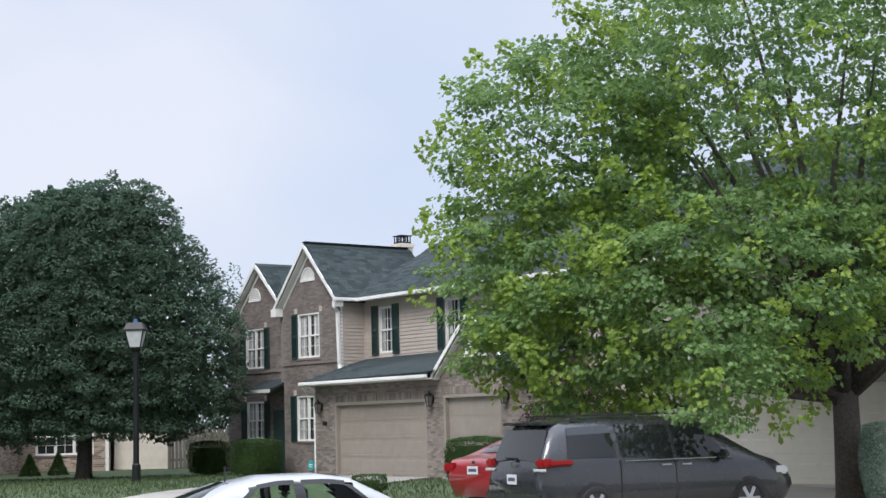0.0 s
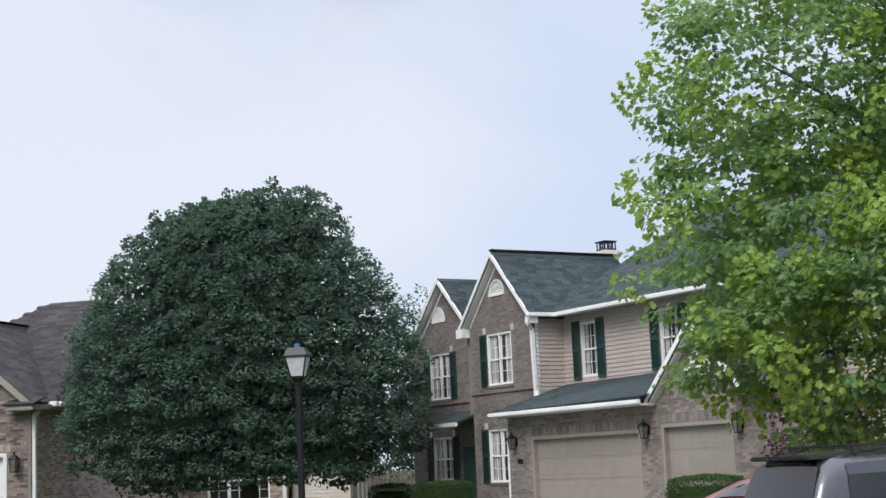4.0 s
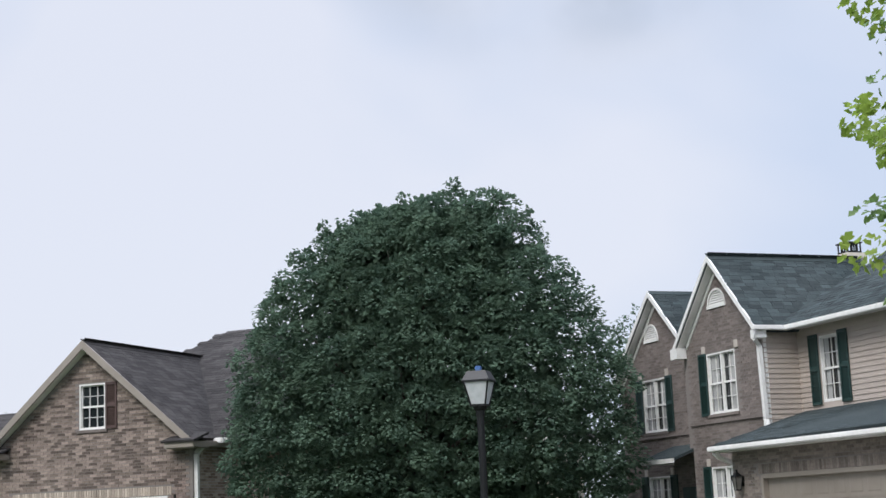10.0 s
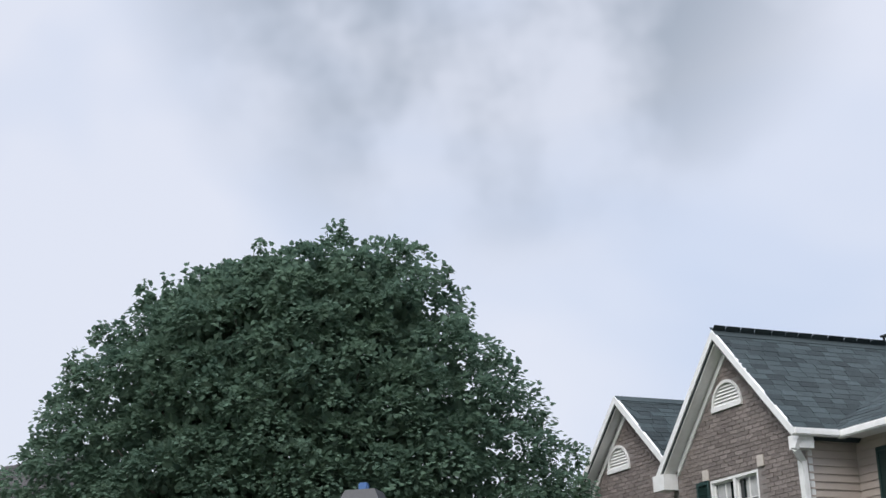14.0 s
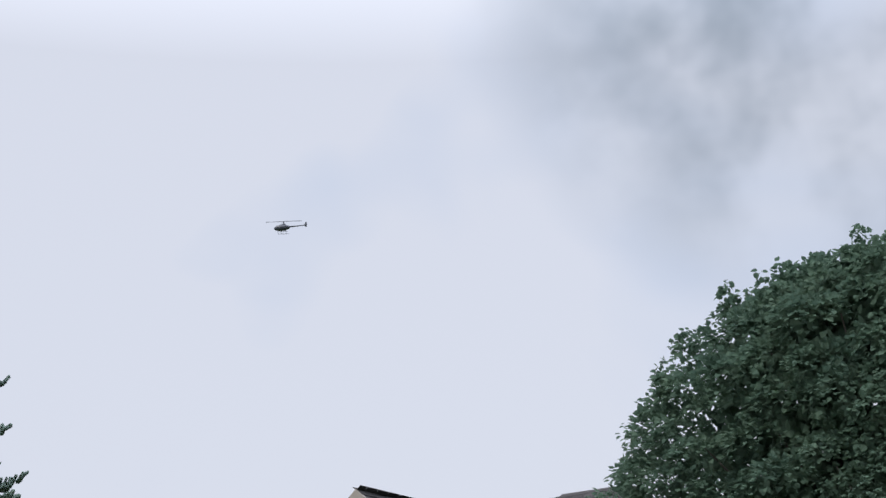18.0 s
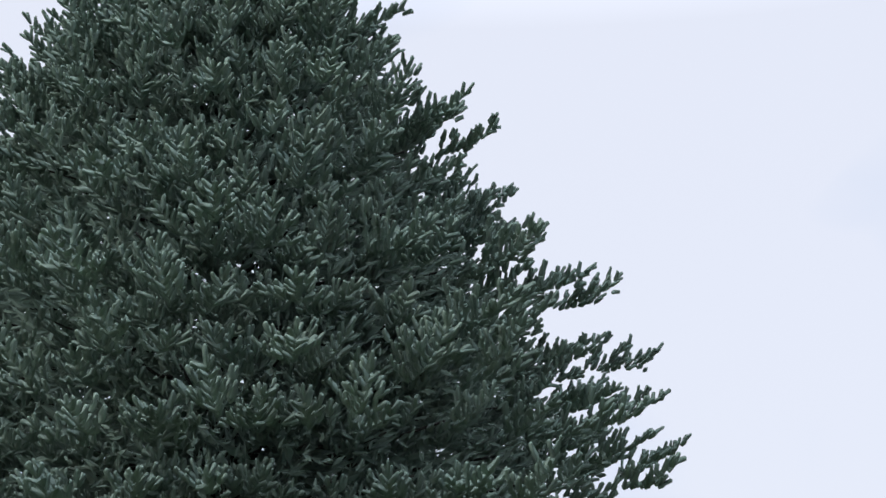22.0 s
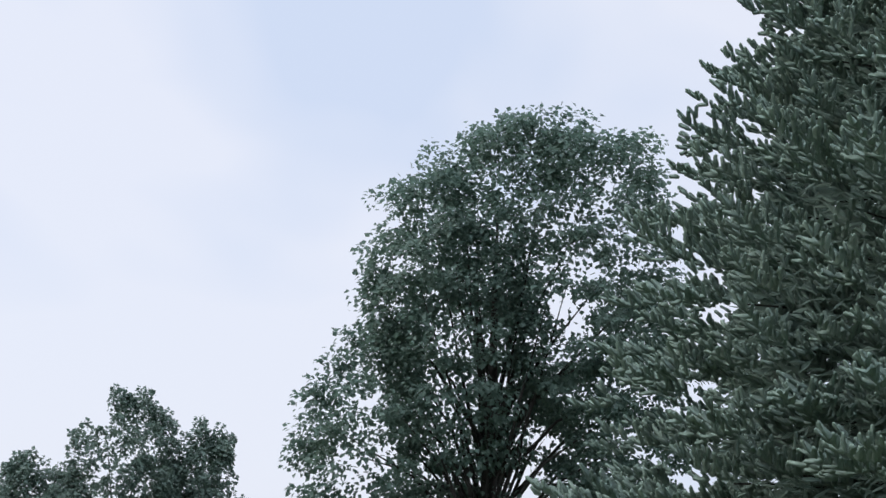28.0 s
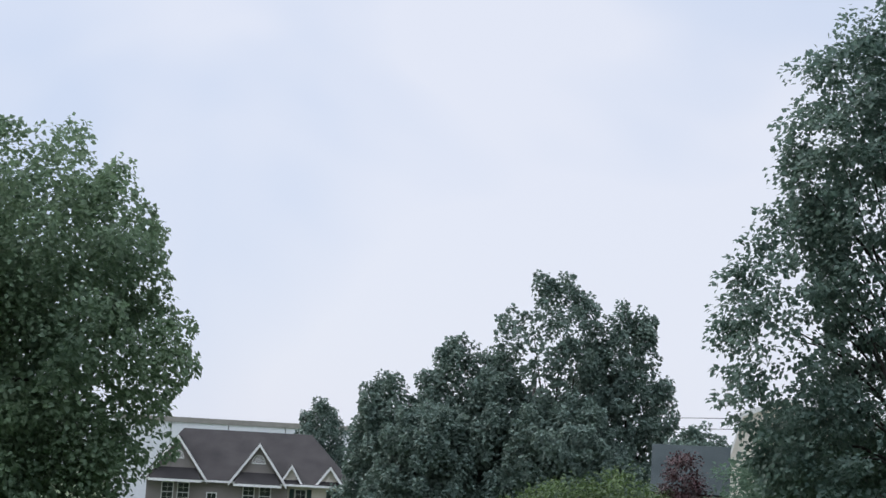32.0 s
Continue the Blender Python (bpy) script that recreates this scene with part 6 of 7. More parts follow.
broadleaf("dark_shrub", (-41.5, 31.0, 0), 0.6, 0.08, [(0, 0, 1.6, 2.2, 2.6, 1.7), (0, 2.4, 1.8, 2.0, 2.0, 1.9)], 300, 60, 0.45, 0.12, OVAL_HALF, LEAF_DARK, "dark rounded thicket below the tall tree", 95, tips=16, fill=3500)
broadleaf("back_tree", (-35.2, 63.5, 0.25), 2.0, 0.2, [(0, 0, 4.3, 3.0, 2.6, 2.4)], 260, 44, 0.6, 0.15, OVAL_HALF, LEAF_FAR, "green tree behind the neighbouring roof", 92, tips=16)
broadleaf("back_tree", (-8.2, 66.5, 0.25), 2.0, 0.2, [(0, 0, 4.0, 4.4, 2.6, 3.9), (-2.0, 0, 2.6, 3.0, 2.0, 2.4)], 150, 120, 0.7, 0.15, OVAL_HALF, LEAF_DARK, "dark green tree behind the wooden fence", 93, tips=16, fill=3000, tufts=110)


def fence():
    f = thing("fence", Matrix(), "weathered grey-brown wooden privacy fence with dog-eared pickets", "fence")
    a, b = Vector((-11.0, 61.2, 0.25)), Vector((-6.2, 61.9, 0.25))
    d = (b - a).normalized()
    L = (b - a).length
    me = None
    k = 0
    s = 0.0
    while s < L:
        if me is None:
            bm = bmesh.new()
            box(bm, -0.052, -0.01, 0, 0.052, 0.01, 1.58)
            box(bm, -0.03, -0.01, 1.58, 0.03, 0.01, 1.63)
            me = bpy.data.meshes.new("picket")
            bm.to_mesh(me)
            bm.free()
            me.materials.append(FENCE_WOOD)
        p = a + d * s
        ob = part("picket", me, None, f, m=pose(p.x, p.y + -0.06, p.z - 0.05, 0, 0, math.degrees(math.atan2(d.y, d.x))))
        s += 0.15
        k += 1
    for z in (0.4, 1.2):
        bm = bmesh.new()
        beam(bm, a + Vector((0, -0.02, z)), b + Vector((0, -0.02, z)), 0.04, 0.09)
        part("rail", bm, FENCE_WOOD, f)
    for s in np.arange(0, L + 0.1, 2.4):
        p = a + d * float(s)
        part("post", boxes((p.x - 0.05, p.y + 0.04, p.z - 0.2, p.x + 0.05, p.y + 0.14, p.z + 1.6), bevel=0.008), FENCE_WOOD, f)


fence()


# ---- vehicles ----
def car(name, m, label, roof, belt, length, half_w, mat, glass_rows, wheels, wheel_r, rear_glass, wind_glass, extras, open_cabin=False):
    """A car body lofted from its roofline and beltline; glass, lights and wheels laid on it. x forward, z up."""
    c = thing(name, m, label, "car")
    X = np.linspace(-length / 2, length / 2, 97 if open_cabin else 45)

    def section(x):
        zt = float(np.interp(x, *roof))
        zb = min(float(np.interp(x, *belt)), zt - 0.03)
        e = abs(x) / (length / 2)
        w = half_w * (1 - 0.16 * e ** 7 - 0.03 * e ** 2)
        cab = max(zt - zb, 0.03)
        k = min(cab / 0.55, 1.0)
        low = 0.24 + 0.22 * max(0.0, e - 0.93) / 0.07
        return [(w * 0.9, low), (w * 0.985, low + 0.10), (w, low + 0.32 * min(1, (zb - low) / 0.6)), (w * 0.995, zb - 0.10), (w * 0.965, zb),
                (w * (0.965 - 0.13 * k), zb + cab * 0.62), (w * (0.93 - 0.20 * k), zb + cab * 0.88), (w * (0.84 - 0.22 * k), zt - 0.012), (w * 0.38, zt + 0.012), (0.0, zt + 0.018)]
    bm = bmesh.new()
    rings = []
    for x in X:
        s = section(x)
        if open_cabin:
            s = s[:5] + [(s[4][0] + (s[5][0] - s[4][0]) * k / 4, s[4][1] + (s[5][1] - s[4][1]) * k / 4) for k in (1, 2, 3)] + s[5:]
        ring = [bm.verts.new((x, -y, z)) for y, z in s] + [bm.verts.new((x, y, z)) for y, z in s[-2::-1]]
        rings.append(ring)
    for a, b in zip(rings, rings[1:]):
        xm = (a[0].co.x + b[0].co.x) / 2
        for i in range(len(a) - 1):
            j = min(i, len(a) - 2 - i)
            g = {4: 0.09, 5: 0.26, 6: 0.44, 7: 0.62, 8: 0.85}.get(j, -1)
            if open_cabin and g > 0 and any(x0 + (t0 - x0) * g - 0.03 < xm < x1 + (t1 - x1) * g + 0.03 for _, x0, x1, t0, t1, f0, f1 in glass_rows):
                continue
            bm.faces.new((a[i], a[i + 1], b[i + 1], b[i]))
        bm.faces.new((a[-1], a[0], b[0], b[-1]))
    bm.faces.new(rings[0]), bm.faces.new(rings[-1][::-1])
    body = part("body", bm, mat, c, smooth=True)

    def side_pt(x, f, sgn, off=0.012):
        s = section(x)
        f = f / 0.705
        (y0, z0), (y1, z1) = (s[4], s[5]) if f < 1 else (s[5], s[6])
        f = f if f < 1 else (f - 1) / 0.418
        return (x, sgn * (y0 + (y1 - y0) * f + off), z0 + (z1 - z0) * f)
    for sgn in (-1, 1):
        for nm, x0, x1, t0, t1, f0, f1 in glass_rows:
            bm = bmesh.new()
            n = 8
            fs = (f0, 0.4, 0.705, f1)
            gr = []
            for f in fs:
                g = (f - f0) / (f1 - f0)
                a, b = x0 + (t0 - x0) * g, x1 + (t1 - x1) * g
                gr.append([bm.verts.new(side_pt(a + (b - a) * i / n, f, sgn)) for i in range(n + 1)])
            for lo, hi in zip(gr, gr[1:]):
                for i in range(n):
                    bm.faces.new((lo[i], lo[i + 1], hi[i + 1], hi[i]))
            part(nm, bm, CLEAR_GLASS if open_cabin else CAR_GLASS, body, "clear side window" if open_cabin else "dark side window")
            if open_cabin:
                edge = bmesh.new()
                mids = (x0, f0), (x1, f0), (t1, f1), (t0, f1)
                cx, cf = sum(p[0] for p in mids) / 4, (f0 + f1) / 2
                for (xa, fa), (xb, fb) in zip(mids, mids[1:] + mids[:1]):
                    q = []
                    for k in range(7):
                        x, f = xa + (xb - xa) * k / 6, fa + (fb - fa) * k / 6
                        ox, of = (0.075 if x > cx else -0.075) * (fa != fb), (0.1 if f > cf else -0.1) * (fa == fb)
                        q.append((edge.verts.new(side_pt(x - ox * 0.3, f - of * 0.3, sgn, 0.017)), edge.verts.new(side_pt(x + ox, f + of, sgn, 0.017))))
                    for u, v in zip(q, q[1:]):
                        edge.faces.new((u[0], u[1], v[1], v[0]))
                part("window_trim", edge, PLASTIC, body, "black window surround")
    for nm, rows in (("rear_window", rear_glass), ("windscreen", wind_glass)):
        bm = bmesh.new()
        grid = []
        n = 10
        for x, hw, dz in rows:
            z = float(np.interp(x, *roof)) + dz
            grid.append([bm.verts.new((x, hw * (2 * i / n - 1), z + 0.03 - 0.05 * (2 * i / n - 1) ** 2)) for i in range(n + 1)])
        for a, b in zip(grid, grid[1:]):
            for i in range(n):
                bm.faces.new((a[i], a[i + 1], b[i + 1], b[i]))
        part(nm, bm, CAR_GLASS, body, "glass as dark as the unlit cabin")
    for wx in wheels:
        for sgn in (-1, 1):
            yy = sgn * (half_w - 0.10)
            bm = bmesh.new()
            n = 28
            tyre = [(wheel_r * 0.70, -0.10), (wheel_r * 0.93, -0.115), (wheel_r, -0.07), (wheel_r, 0.07), (wheel_r * 0.93, 0.115), (wheel_r * 0.70, 0.10)]
            rg = [[bm.verts.new((r * math.cos(2 * math.pi * k / n), w, r * math.sin(2 * math.pi * k / n))) for r, w in tyre] for k in range(n)]
            for k in range(n):
                for i in range(len(tyre) - 1):
                    bm.faces.new((rg[k][i], rg[k][i + 1], rg[(k + 1) % n][i + 1], rg[(k + 1) % n][i]))
            wh = part("wheel", bm, RUBBER, c, smooth=True, m=pose(wx, yy, wheel_r))
            bm = bmesh.new()
            tube(bm, [(0, -sgn * 0.05, 0), (0, sgn * 0.04, 0)], [wheel_r * 0.69, wheel_r * 0.66], 24)
            part("rim_well", bm, PLASTIC, wh)
            bm = bmesh.new()
            for k in range(6):
                a = k * math.pi / 3
                beam(bm, (0.03 * math.cos(a), sgn * 0.085, 0.03 * math.sin(a)), (wheel_r * 0.66 * math.cos(a), sgn * 0.075, wheel_r * 0.66 * math.sin(a)), 0.065, 0.03, (0, 1, 0))
            tube(bm, [(0, sgn * 0.05, 0), (0, sgn * 0.105, 0)], [0.07, 0.05], 14)
            part("rim", bm, ALLOY, wh)
            # the body is uncut: a flush black half disc stands for the shaded well
            bm = bmesh.new()
            ra = wheel_r * 1.18
            y0 = sgn * (half_w - 0.012)
            arc = [(wx + ra * math.cos(math.pi * k / 14), 0.30 + (wheel_r - 0.30) + ra * math.sin(math.pi * k / 14) - 0.02) for k in range(15)]
            cen = bm.verts.new((wx, y0, wheel_r))
            vs = [bm.verts.new((x, y0, z)) for x, z in arc]
            for i in range(14):
                bm.faces.new((cen, vs[i], vs[i + 1]))
            part("wheel_well_shade", bm, PLASTIC, body)
    if open_cabin:
        for sx, sy in ((-0.85, -0.4), (-0.85, 0.4), (0.1, -0.4), (0.1, 0.4)):
            seat = part("seat", boxes((sx - 0.12, sy - 0.24, 0.5, sx + 0.4, sy + 0.24, 0.72), (sx - 0.2, sy - 0.23, 0.6, sx - 0.06, sy + 0.23, 1.08), bevel=0.04), PLASTIC, c, "dark grey car seat")
            part("headrest", boxes((sx - 0.2, sy - 0.12, 1.1, sx - 0.1, sy + 0.12, 1.27), bevel=0.035), PLASTIC, seat)
        part("dashboard", boxes((0.72, -0.68, 0.6, 1.0, 0.68, 0.93), bevel=0.04), PLASTIC, c)
    for nm, mt, bmx, lab in extras:
        part(nm, bmx, mt, body, lab)
    return c


def lens(*rows):
    return boxes(*rows, bevel=0.03)


def plate(x, y, z, face=-1):
    return boxes((x, y - 0.155, z - 0.08, x + 0.012, y + 0.155, z + 0.08), bevel=0.004)


van_roof = ([-2.54, -2.50, -2.42, -2.24, -2.05, -1.2, 0.0, 0.7, 1.0, 1.75, 2.2, 2.45, 2.54], [0.80, 1.00, 1.18, 1.62, 1.72, 1.77, 1.76, 1.68, 1.55, 1.10, 0.98, 0.84, 0.66])
van_belt = ([-2.54, -2.3, -1.0, 1.0, 1.8, 2.54], [1.06, 1.10, 1.08, 1.0, 0.95, 0.7])
car("minivan", pose(3.22, 26.7, 0.09, 0, 0, 27), "dark grey minivan parked in the drive", van_roof, van_belt, 5.08, 0.98, CAR_GREY,
    [("rear_side_window", -2.02, -1.12, -1.95, -1.18, 0.06, 0.92), ("middle_side_window", -1.02, -0.02, -1.06, -0.04, 0.06, 0.92), ("front_side_window", 0.06, 1.2, 0.04, 0.72, 0.06, 0.92)],
    (-1.55, 1.48), 0.34,
    [(-2.47, 0.74, 0.02), (-2.36, 0.72, 0.02), (-2.25, 0.66, 0.015)], [(0.98, 0.62, 0.0), (1.3, 0.70, 0.0), (1.66, 0.74, 0.0)],
    [("tail_light", TAIL_RED, lens((-2.525, -0.93, 0.99, -2.3, -0.7, 1.13), (-2.40, -0.978, 1.01, -1.95, -0.9, 1.10)), "red tail light"), ("tail_light", TAIL_RED, lens((-2.525, 0.7, 0.99, -2.3, 0.93, 1.13), (-2.40, 0.9, 1.01, -1.95, 0.978, 1.10)), "red tail light"),
     ("reverse_light", LENS_CLEAR, lens((-2.55, -0.94, 0.93, -2.42, -0.64, 0.975)), "clear reversing lens"), ("reverse_light", LENS_CLEAR, lens((-2.55, 0.64, 0.93, -2.42, 0.94, 0.975)), "clear reversing lens"),
     ("door_seam", PLASTIC, boxes((-1.075, -0.986, 0.36, -1.06, -0.96, 1.07)), ""), ("door_seam", PLASTIC, boxes((0.0, -0.986, 0.36, 0.015, -0.96, 1.04)), ""), ("chrome_strip", CHROME, boxes((-1.0, -0.987, 1.045, 1.1, -0.95, 1.06)), ""),
     ("spoiler", CAR_GREY, boxes((-2.36, -0.62, 1.66, -2.0, 0.62, 1.71), bevel=0.02), ""),
     ("roof_rail", PLASTIC, boxes((-1.9, -0.66, 1.785, 0.35, -0.63, 1.815), (-1.8, -0.66, 1.70, -1.72, -0.63, 1.79), (0.2, -0.66, 1.68, 0.28, -0.63, 1.79), bevel=0.01), "black roof rail"),
     ("roof_rail", PLASTIC, boxes((-1.9, 0.63, 1.785, 0.35, 0.66, 1.815), (-1.8, 0.63, 1.70, -1.72, 0.66, 1.79), (0.2, 0.63, 1.68, 0.28, 0.66, 1.79), bevel=0.01), "black roof rail"),
     ("door_handle", CHROME, boxes((-0.3, -1.012, 0.955, -0.09, -0.975, 0.985), bevel=0.012), ""), ("door_handle", CHROME, boxes((0.1, -1.012, 0.95, 0.31, -0.975, 0.98), bevel=0.012), ""),
     ("wing_mirror", CAR_GREY, boxes((0.86, -1.14, 1.02, 1.0, -0.94, 1.18), bevel=0.04), "door mirror"), ("wing_mirror", CAR_GREY, boxes((0.86, 0.94, 1.02, 1.0, 1.14, 1.18), bevel=0.04), "door mirror"),
     ("number_plate", PLATE, plate(-2.556, 0, 0.80), "white number plate"), ("plate_bar", PLATE_INK, boxes((-2.559, -0.11, 0.77, -2.5565, 0.11, 0.83)), ""),
     ("badge", CHROME, boxes((-2.54, -0.06, 1.0, -2.515, 0.06, 1.07), bevel=0.02), ""),
     ("rear_wiper", PLASTIC, boxes((-2.485, -0.05, 1.13, -2.47, 0.32, 1.15), (-2.49, -0.05, 1.08, -2.46, 0.0, 1.15)), ""),
     ("head_light", LENS_CLEAR, lens((2.1, -0.9, 0.72, 2.4, -0.55, 0.86)), "clear headlight"), ("head_light", LENS_CLEAR, lens((2.1, 0.55, 0.72, 2.4, 0.9, 0.86)), "clear headlight"),
     ("bumper", CAR_GREY, boxes((-2.57, -0.9, 0.36, -2.40, 0.9, 0.62), bevel=0.04), "")])
sedan_roof = ([-2.32, -2.24, -1.75, -1.0, -0.45, 0.2, 0.55, 1.35, 1.95, 2.25, 2.32], [0.75, 0.98, 1.06, 1.34, 1.43, 1.43, 1.38, 0.98, 0.88, 0.74, 0.6])
sedan_belt = ([-2.32, -1.7, 0.0, 1.3, 2.32], [0.95, 0.98, 0.94, 0.88, 0.6])
SEDAN_GLASS = [("rear_side_window", -1.15, -0.22, -0.72, -0.24, 0.08, 0.94), ("front_side_window", -0.12, 0.98, -0.15, 0.42, 0.08, 0.94)]


def sedan(name, m, label, mat):
    return car(name, m, label, sedan_roof, sedan_belt, 4.64, 0.90, mat, SEDAN_GLASS, (-1.36, 1.38), 0.32,
               [(-1.68, 0.62, 0.005), (-1.35, 0.6, 0.005), (-0.95, 0.54, 0.0)], [(0.5, 0.52, 0.0), (0.85, 0.6, 0.004), (1.28, 0.66, 0.004)],
               [("tail_light", TAIL_RED, lens((-2.33, -0.88, 0.74, -2.05, -0.55, 0.92)), "red tail light"), ("tail_light", TAIL_RED, lens((-2.33, 0.55, 0.74, -2.05, 0.88, 0.92)), "red tail light"),
                ("head_light", LENS_CLEAR, lens((1.95, -0.84, 0.62, 2.28, -0.5, 0.76)), "clear headlight"), ("head_light", LENS_CLEAR, lens((1.95, 0.5, 0.62, 2.28, 0.84, 0.76)), "clear headlight"),
                ("number_plate", PLATE, plate(-2.345, 0, 0.78), "white number plate"), ("plate_bar", PLATE_INK, boxes((-2.348, -0.11, 0.75, -2.3455, 0.11, 0.81)), ""),
                ("wing_mirror", mat, boxes((0.78, -1.04, 0.9, 0.9, -0.86, 1.03), bevel=0.035), "door mirror"), ("wing_mirror", mat, boxes((0.78, 0.86, 0.9, 0.9, 1.04, 1.03), bevel=0.035), "door mirror"),
                
                ("badge", CHROME, boxes((-2.325, -0.05, 0.9, -2.30, 0.05, 0.96), bevel=0.015), ""),
                ("aerial", PLASTIC, boxes((-0.92, -0.006, 1.36, -0.905, 0.006, 1.56)), "short black aerial")], open_cabin=True)


sedan("red_sedan", pose(2.15, 32.6, 0.1, 0, 0, 42), "red sedan parked beyond the minivan", CAR_RED)
sedan("white_sedan", pose(-2.05, 20.2, -0.2, 0, 0, 24), "white sedan parked at the kerb", CAR_WHITE)


# ---- small things on the lawn and walls ----
def marker_stone():
    st = thing("garden_marker", pose(-8.2, 30.1, ground_z(-8.2, 30.1)), "pale pointed marker stone on the lawn", "garden stone")
    bm = bmesh.new()
    rings = [[bm.verts.new((sx * w, sy * w, z)) for sx, sy in ((-1, -1), (1, -1), (1, 1), (-1, 1))] for w, z in ((0.16, -0.05), (0.15, 0.25), (0.09, 0.47), (0.04, 0.53))]
    for lo, hi in zip(rings, rings[1:]):
        for i in range(4):
            bm.faces.new((lo[i], lo[(i + 1) % 4], hi[(i + 1) % 4], hi[i]))
    bm.faces.new(rings[-1]), bm.faces.new(rings[0][::-1])
    part("stone", bm, BRICK_PALE, st, bevel=0.02)


marker_stone()


# ---- far house, warehouse, roofs, wires ----
def far_house():
    gz = -5.0
    h = thing("far_house", pose(-106.9, -6.9, gz + 0.15, 0, 0, 105.4), "two-storey brick house with several white-trimmed gables and a dark roof", "house")
    # x runs along the front, away from the left corner; front faces -y
    W = 13.6
    part("brick_wall", panel(rect(0, 0, 9.4, 6.1), [rect(1.0, 4.4, 1.8, 5.8), rect(2.0, 4.4, 2.9, 5.8), rect(6.4, 4.4, 7.2, 5.8), rect(7.5, 4.4, 8.3, 5.8), rect(4.0, 3.6, 4.7, 5.2)], 0.2), BRICK, h)
    for x in (1.4, 2.45, 6.8, 7.9):
        window(h, pose(x, 0.02, 4.4), 0.82, 1.4, units=1, curtain=False)
    window(h, pose(4.35, 0.02, 3.6), 0.7, 1.6, units=1, curtain=False)
    siding_wall(h, 9.4, W, 0, 6.0, 0.3, SIDING_PALE, ((9.9, 4.3, 10.7, 5.7), (12.4, 4.3, 13.2, 5.7)), exposure=0.2)
    for x in (10.3, 12.8):
        window(h, pose(x, 0.33, 4.3), 0.8, 1.4, units=1, curtain=False)
        for s in (-0.75, 0.42):
            shutter(h, x + s, 0.28, 4.3, 0.32, 1.4)
    part("side_wall", boxes((0, 0.2, 0, 0.2, 9, 6.1), (W - 0.2, 0.5, 0, W, 9, 6.0), (0.2, 8.8, 0, W - 0.2, 9, 6.0)), BRICK, h)
    main = part("roof", slab([(-0.4, -0.3, 6.0), (W + 0.4, -0.3, 6.0), (W - 2.6, 4.6, 9.5), (2.0, 4.6, 9.5)], 0.15), SHINGLE_BROWN, h)
    part("roof", slab([(W + 0.4, -0.3, 6.0), (W + 0.4, 9.3, 6.0), (W - 2.6, 4.6, 9.5)], 0.15), SHINGLE_BROWN, h)
    part("roof", slab([(-0.4, 9.3, 6.0), (W + 0.4, 9.3, 6.0), (W - 2.6, 4.6, 9.5), (2.0, 4.6, 9.5)], 0.15), SHINGLE_BROWN, h)
    part("roof", slab([(-0.4, -0.3, 6.0), (-0.4, 9.3, 6.0), (2.0, 4.6, 9.5)], 0.15), SHINGLE_BROWN, h)
    for x0, x1, z0, zp, wall, y in ((-0.2, 4.0, 6.0, 8.9, BRICK, -0.25), (5.4, 9.3, 5.9, 8.6, BRICK, -0.25), (8.8, 10.4, 6.0, 7.3, SIDING_PALE, 0.1), (11.2, 13.2, 6.0, 7.3, SIDING_PALE, 0.1)):
        xm = (x0 + x1) / 2
        big = wall is BRICK
        part("gable_wall", panel([(x0 + 0.2, z0 - 0.02), (x1 - 0.2, z0 - 0.02), (xm, zp - 0.2)], [], 0.15), wall, h, m=pose(0, y, 0))
        part("roof", slab([(x0, y - 0.3, z0), (xm, y - 0.3, zp), (xm, 4.2, zp), (x0, 4.2, z0)], 0.1), SHINGLE_BROWN, h)
        part("roof", slab([(xm, y - 0.3, zp), (x1, y - 0.3, z0), (x1, 4.2, z0), (xm, 4.2, zp)], 0.1), SHINGLE_BROWN, h)
        bm = bmesh.new()
        rake(bm, (x0, y - 0.33, z0), (xm, y - 0.33, zp + 0.02), 0.25)
        rake(bm, (xm, y - 0.33, zp + 0.02), (x1, y - 0.33, z0), 0.25)
        part("rake_board", bm, TRIM, h)
        if big:
            arch_vent(h, xm, y, z0 + 1.35, 0.95, 0.6)
            part("bay_roof", slab([(x0 + 0.4, y - 0.7, z0 - 0.02), (x1 - 0.4, y - 0.7, z0 - 0.02), (x1 - 0.8, y, z0 + 0.75), (x0 + 0.8, y, z0 + 0.75)], 0.1), SHINGLE_BROWN, h)
            part("bay_fascia", boxes((x0 + 0.35, y - 0.76, z0 - 0.2, x1 - 0.35, y - 0.7, z0 - 0.03)), TRIM, h)
    part("gutter", boxes((-0.4, -0.42, 5.86, W + 0.4, -0.3, 6.0)), TRIM, h)


far_house()
wh = thing("warehouse", pose(-291.0, -78.0, -6.0, 0, 0, 105.0), "long pale grey metal warehouse on the horizon", "warehouse")
for k in range(9):
    part("panel", boxes((k * 11.0, 0, 0, k * 11.0 + 10.85, 40, 16.6)), WAREHOUSE, wh)
part("parapet", boxes((-0.2, -0.2, 16.6, 99.2, 40.2, 17.6)), CONCRETE, wh)
gh = thing("grey_roof_house", pose(-67.7, 27.2, -1.6), "low house with a grey shingle roof beyond the trees", "house")
part("wall", boxes((-4.0, 0.0, 0, 0, 6.5, 3.6)), SIDING, gh)
part("roof", slab([(0.4, -0.4, 3.5), (0.4, 6.9, 3.5), (-2.0, 6.9, 5.4), (-2.0, -0.4, 5.4)], 0.1), SHINGLE, gh)
part("roof", slab([(-4.4, -0.4, 3.5), (-4.4, 6.9, 3.5), (-2.0, 6.9, 5.4), (-2.0, -0.4, 5.4)], 0.1), SHINGLE, gh)
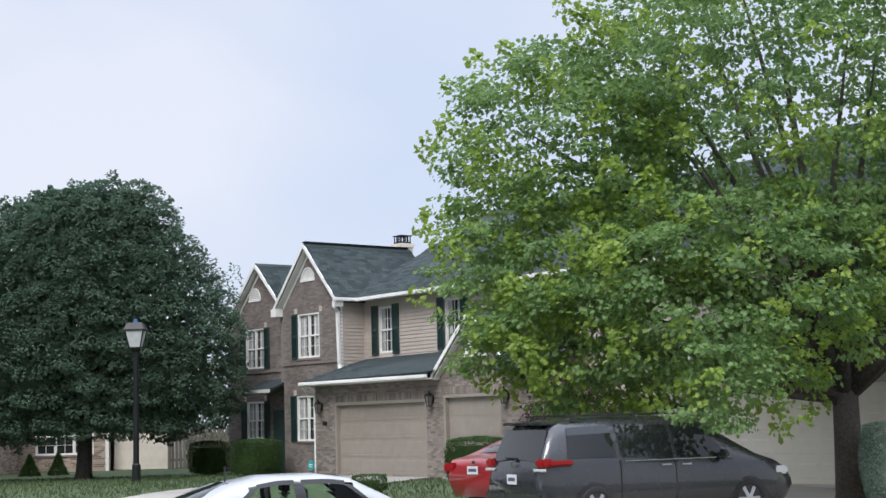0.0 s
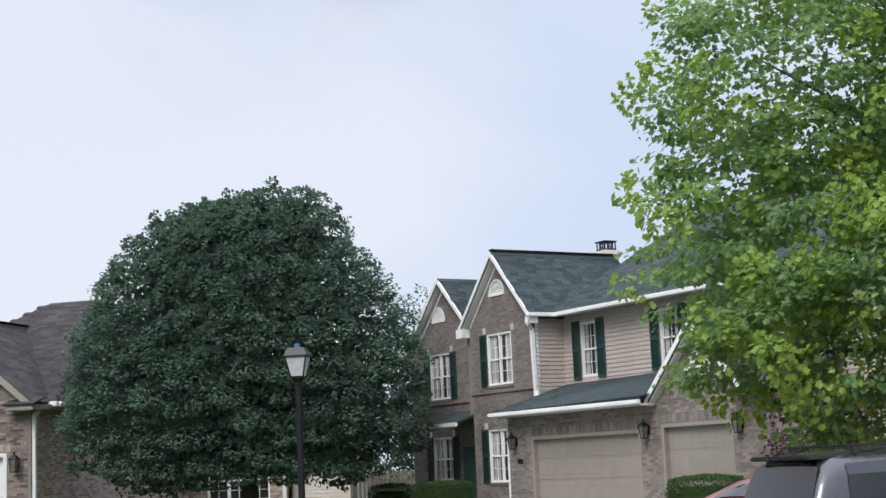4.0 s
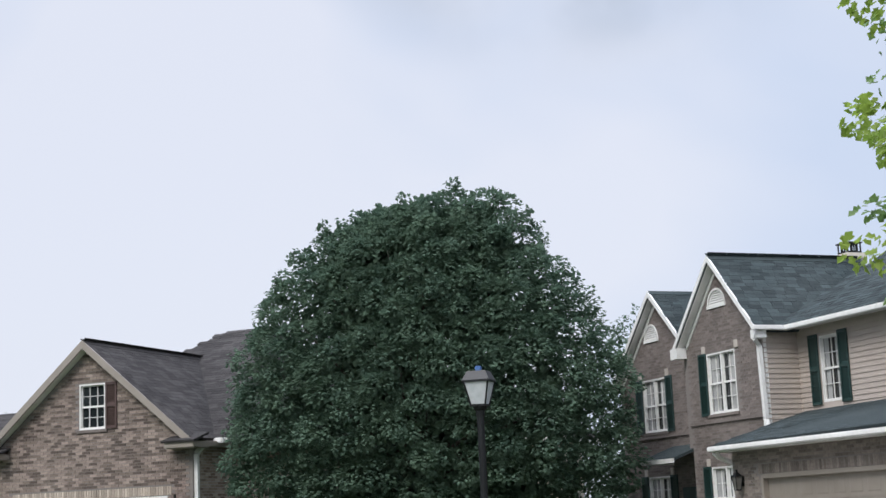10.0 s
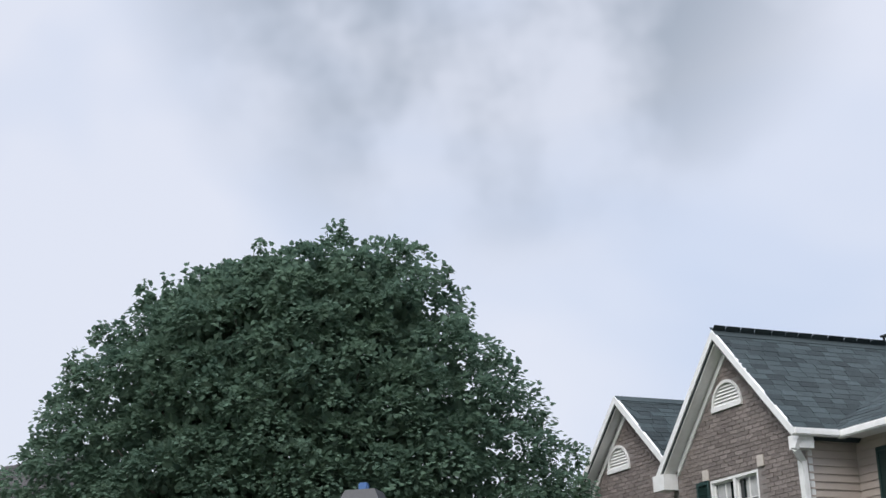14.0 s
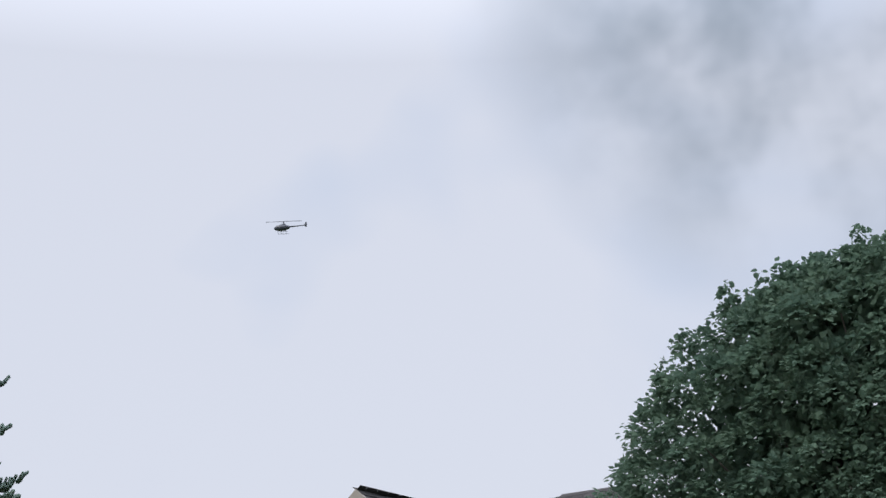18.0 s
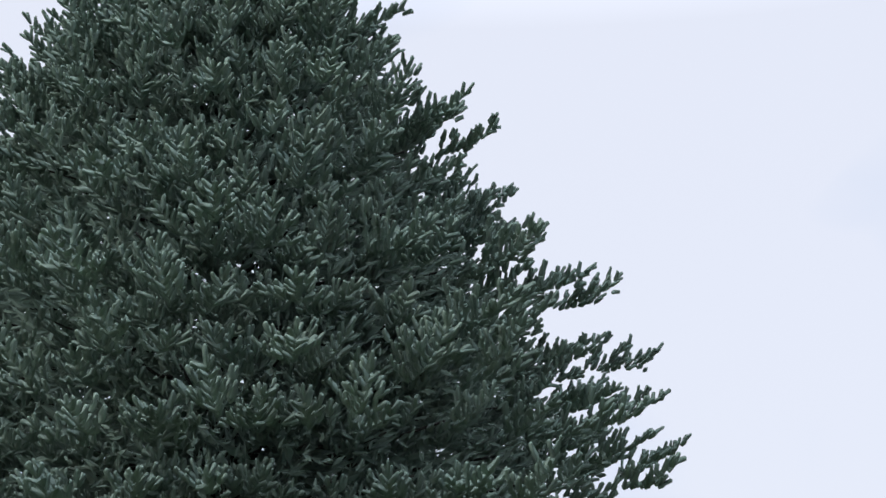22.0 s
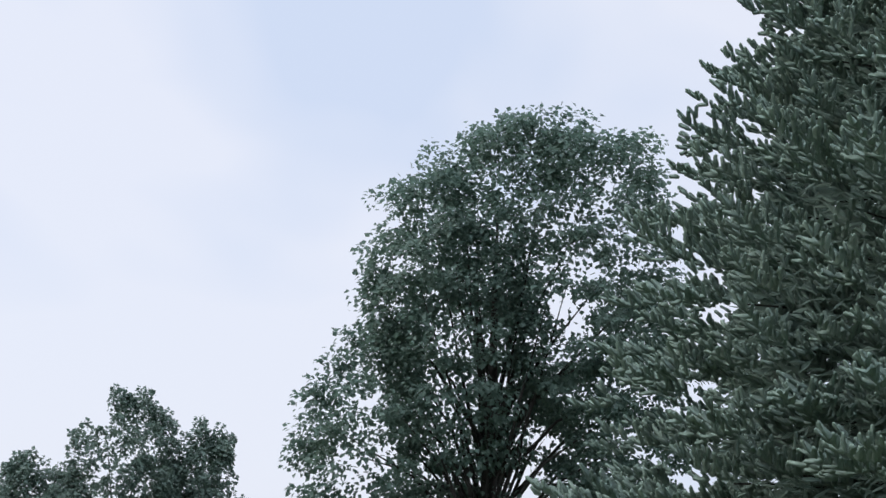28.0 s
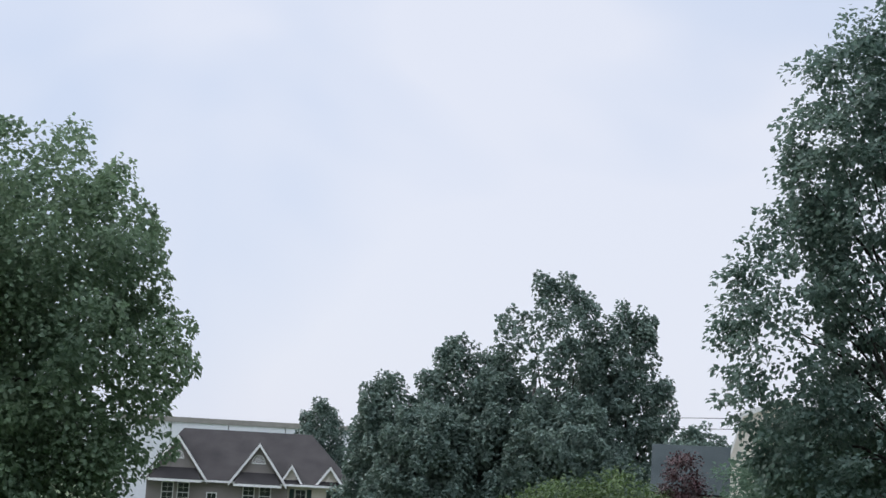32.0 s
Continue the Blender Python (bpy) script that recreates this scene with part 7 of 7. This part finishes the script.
part("gable_wall", panel([(0, 3.4), (4.4, 3.4), (4.4, 5.2), (4.0, 6.7), (2.2, 7.3), (0.4, 6.7), (0, 5.2)], [], 0.2), SIDING_PALE, gh, m=pose(0.5, 2.6, 0, 0, 0, 90))
bm = bmesh.new()
for a, b in (((0, 5.2), (0.4, 6.7)), ((0.4, 6.7), (2.2, 7.3)), ((2.2, 7.3), (4.0, 6.7)), ((4.0, 6.7), (4.4, 5.2))):
    rake(bm, (a[0], -0.1, a[1]), (b[0], -0.1, b[1]), 0.2)
part("rake_board", bm, TRIM, gh, m=pose(0.55, 2.6, 0, 0, 0, 90))
for k, z in enumerate((6.3, 5.7)):
    w = thing("power_line", Matrix(), "thin black overhead power line", "cable", "overhead lines")
    bm = bmesh.new()
    tube(bm, [(-95, 20 + 3 * i, z - 0.8 + 0.006 * (i - 8) ** 2 + 0.16 * i) for i in range(0, 17, 2)], [0.02] * 9, 5)
    part("wire", bm, BLACK_METAL, w)
for yy in (19.8, 68.2):
    pl = thing("utility_pole", pose(-95, yy, ground_z(-95, yy)), "dark wooden utility pole beyond the trees", "pole", "utility poles")
    bm = bmesh.new()
    tube(bm, [(0, 0, -0.3), (0, 0, 12.9)], [0.16, 0.11], 10)
    part("shaft", bm, BARK_DARK, pl, smooth=True)
    part("crossarm", boxes((-0.06, -1.0, 11.6, 0.06, 1.0, 11.75)), BARK_DARK, pl)


def helicopter():
    """A small two-blade helicopter, seen far off against the cloud."""
    s = 1.0
    hc = thing("helicopter", pose(-223.2, 352.5, 148.5, 0, 0, 205), "small dark helicopter hovering far off against the clouds", "helicopter")
    bm = bmesh.new()
    xs = (2.9, 2.6, 1.9, 0.9, -0.2, -1.0, -1.5)
    tube(bm, [(x, 0, z) for x, z in zip(xs, (0.0, 0.05, 0.15, 0.2, 0.25, 0.3, 0.35))], [0.1, 0.45, 0.8, 0.95, 0.85, 0.55, 0.25], 14)
    part("fuselage", bm, HELI, hc, smooth=True)
    bm = bmesh.new()
    tube(bm, [(-1.2, 0, 0.4), (-5.9, 0, 0.75)], [0.22, 0.1], 10)
    part("tail_boom", bm, HELI, hc, smooth=True)
    part("tail_fin", boxes((-6.1, -0.03, 0.2, -5.6, 0.03, 1.6), (-5.7, -0.5, 0.7, -5.4, 0.5, 0.76)), HELI, hc)
    part("mast", boxes((0.1, -0.1, 0.9, 0.4, 0.1, 2.0), (-0.3, -0.28, 0.9, 0.8, 0.28, 1.25), bevel=0.05), HELI, hc)
    part("rotor_blade", boxes((0.25, -0.12, 2.0, 5.2, 0.12, 2.05)), HELI, hc)
    part("rotor_blade", boxes((-4.8, -0.12, 2.0, 0.25, 0.12, 2.05)), HELI, hc)
    for y in (-0.9, 0.9):
        bm = bmesh.new()
        tube(bm, [(2.0, y, -1.1), (1.7, y, -1.25), (-1.0, y, -1.25)], [0.05, 0.05, 0.05], 6)
        for x in (1.1, -0.4):
            tube(bm, [(x, y, -1.25), (x, y * 0.5, -0.5)], [0.04, 0.04], 6)
        part("skid", bm, HELI, hc)


helicopter()


# ---- bricks of the walls ----
for wall_ob, outline, openings, piece_mat, rest_mat, sd, stretch in BRICK_JOBS:
    lay_bricks(wall_ob, outline, openings, piece_mat, rest_mat, sd, stretch)
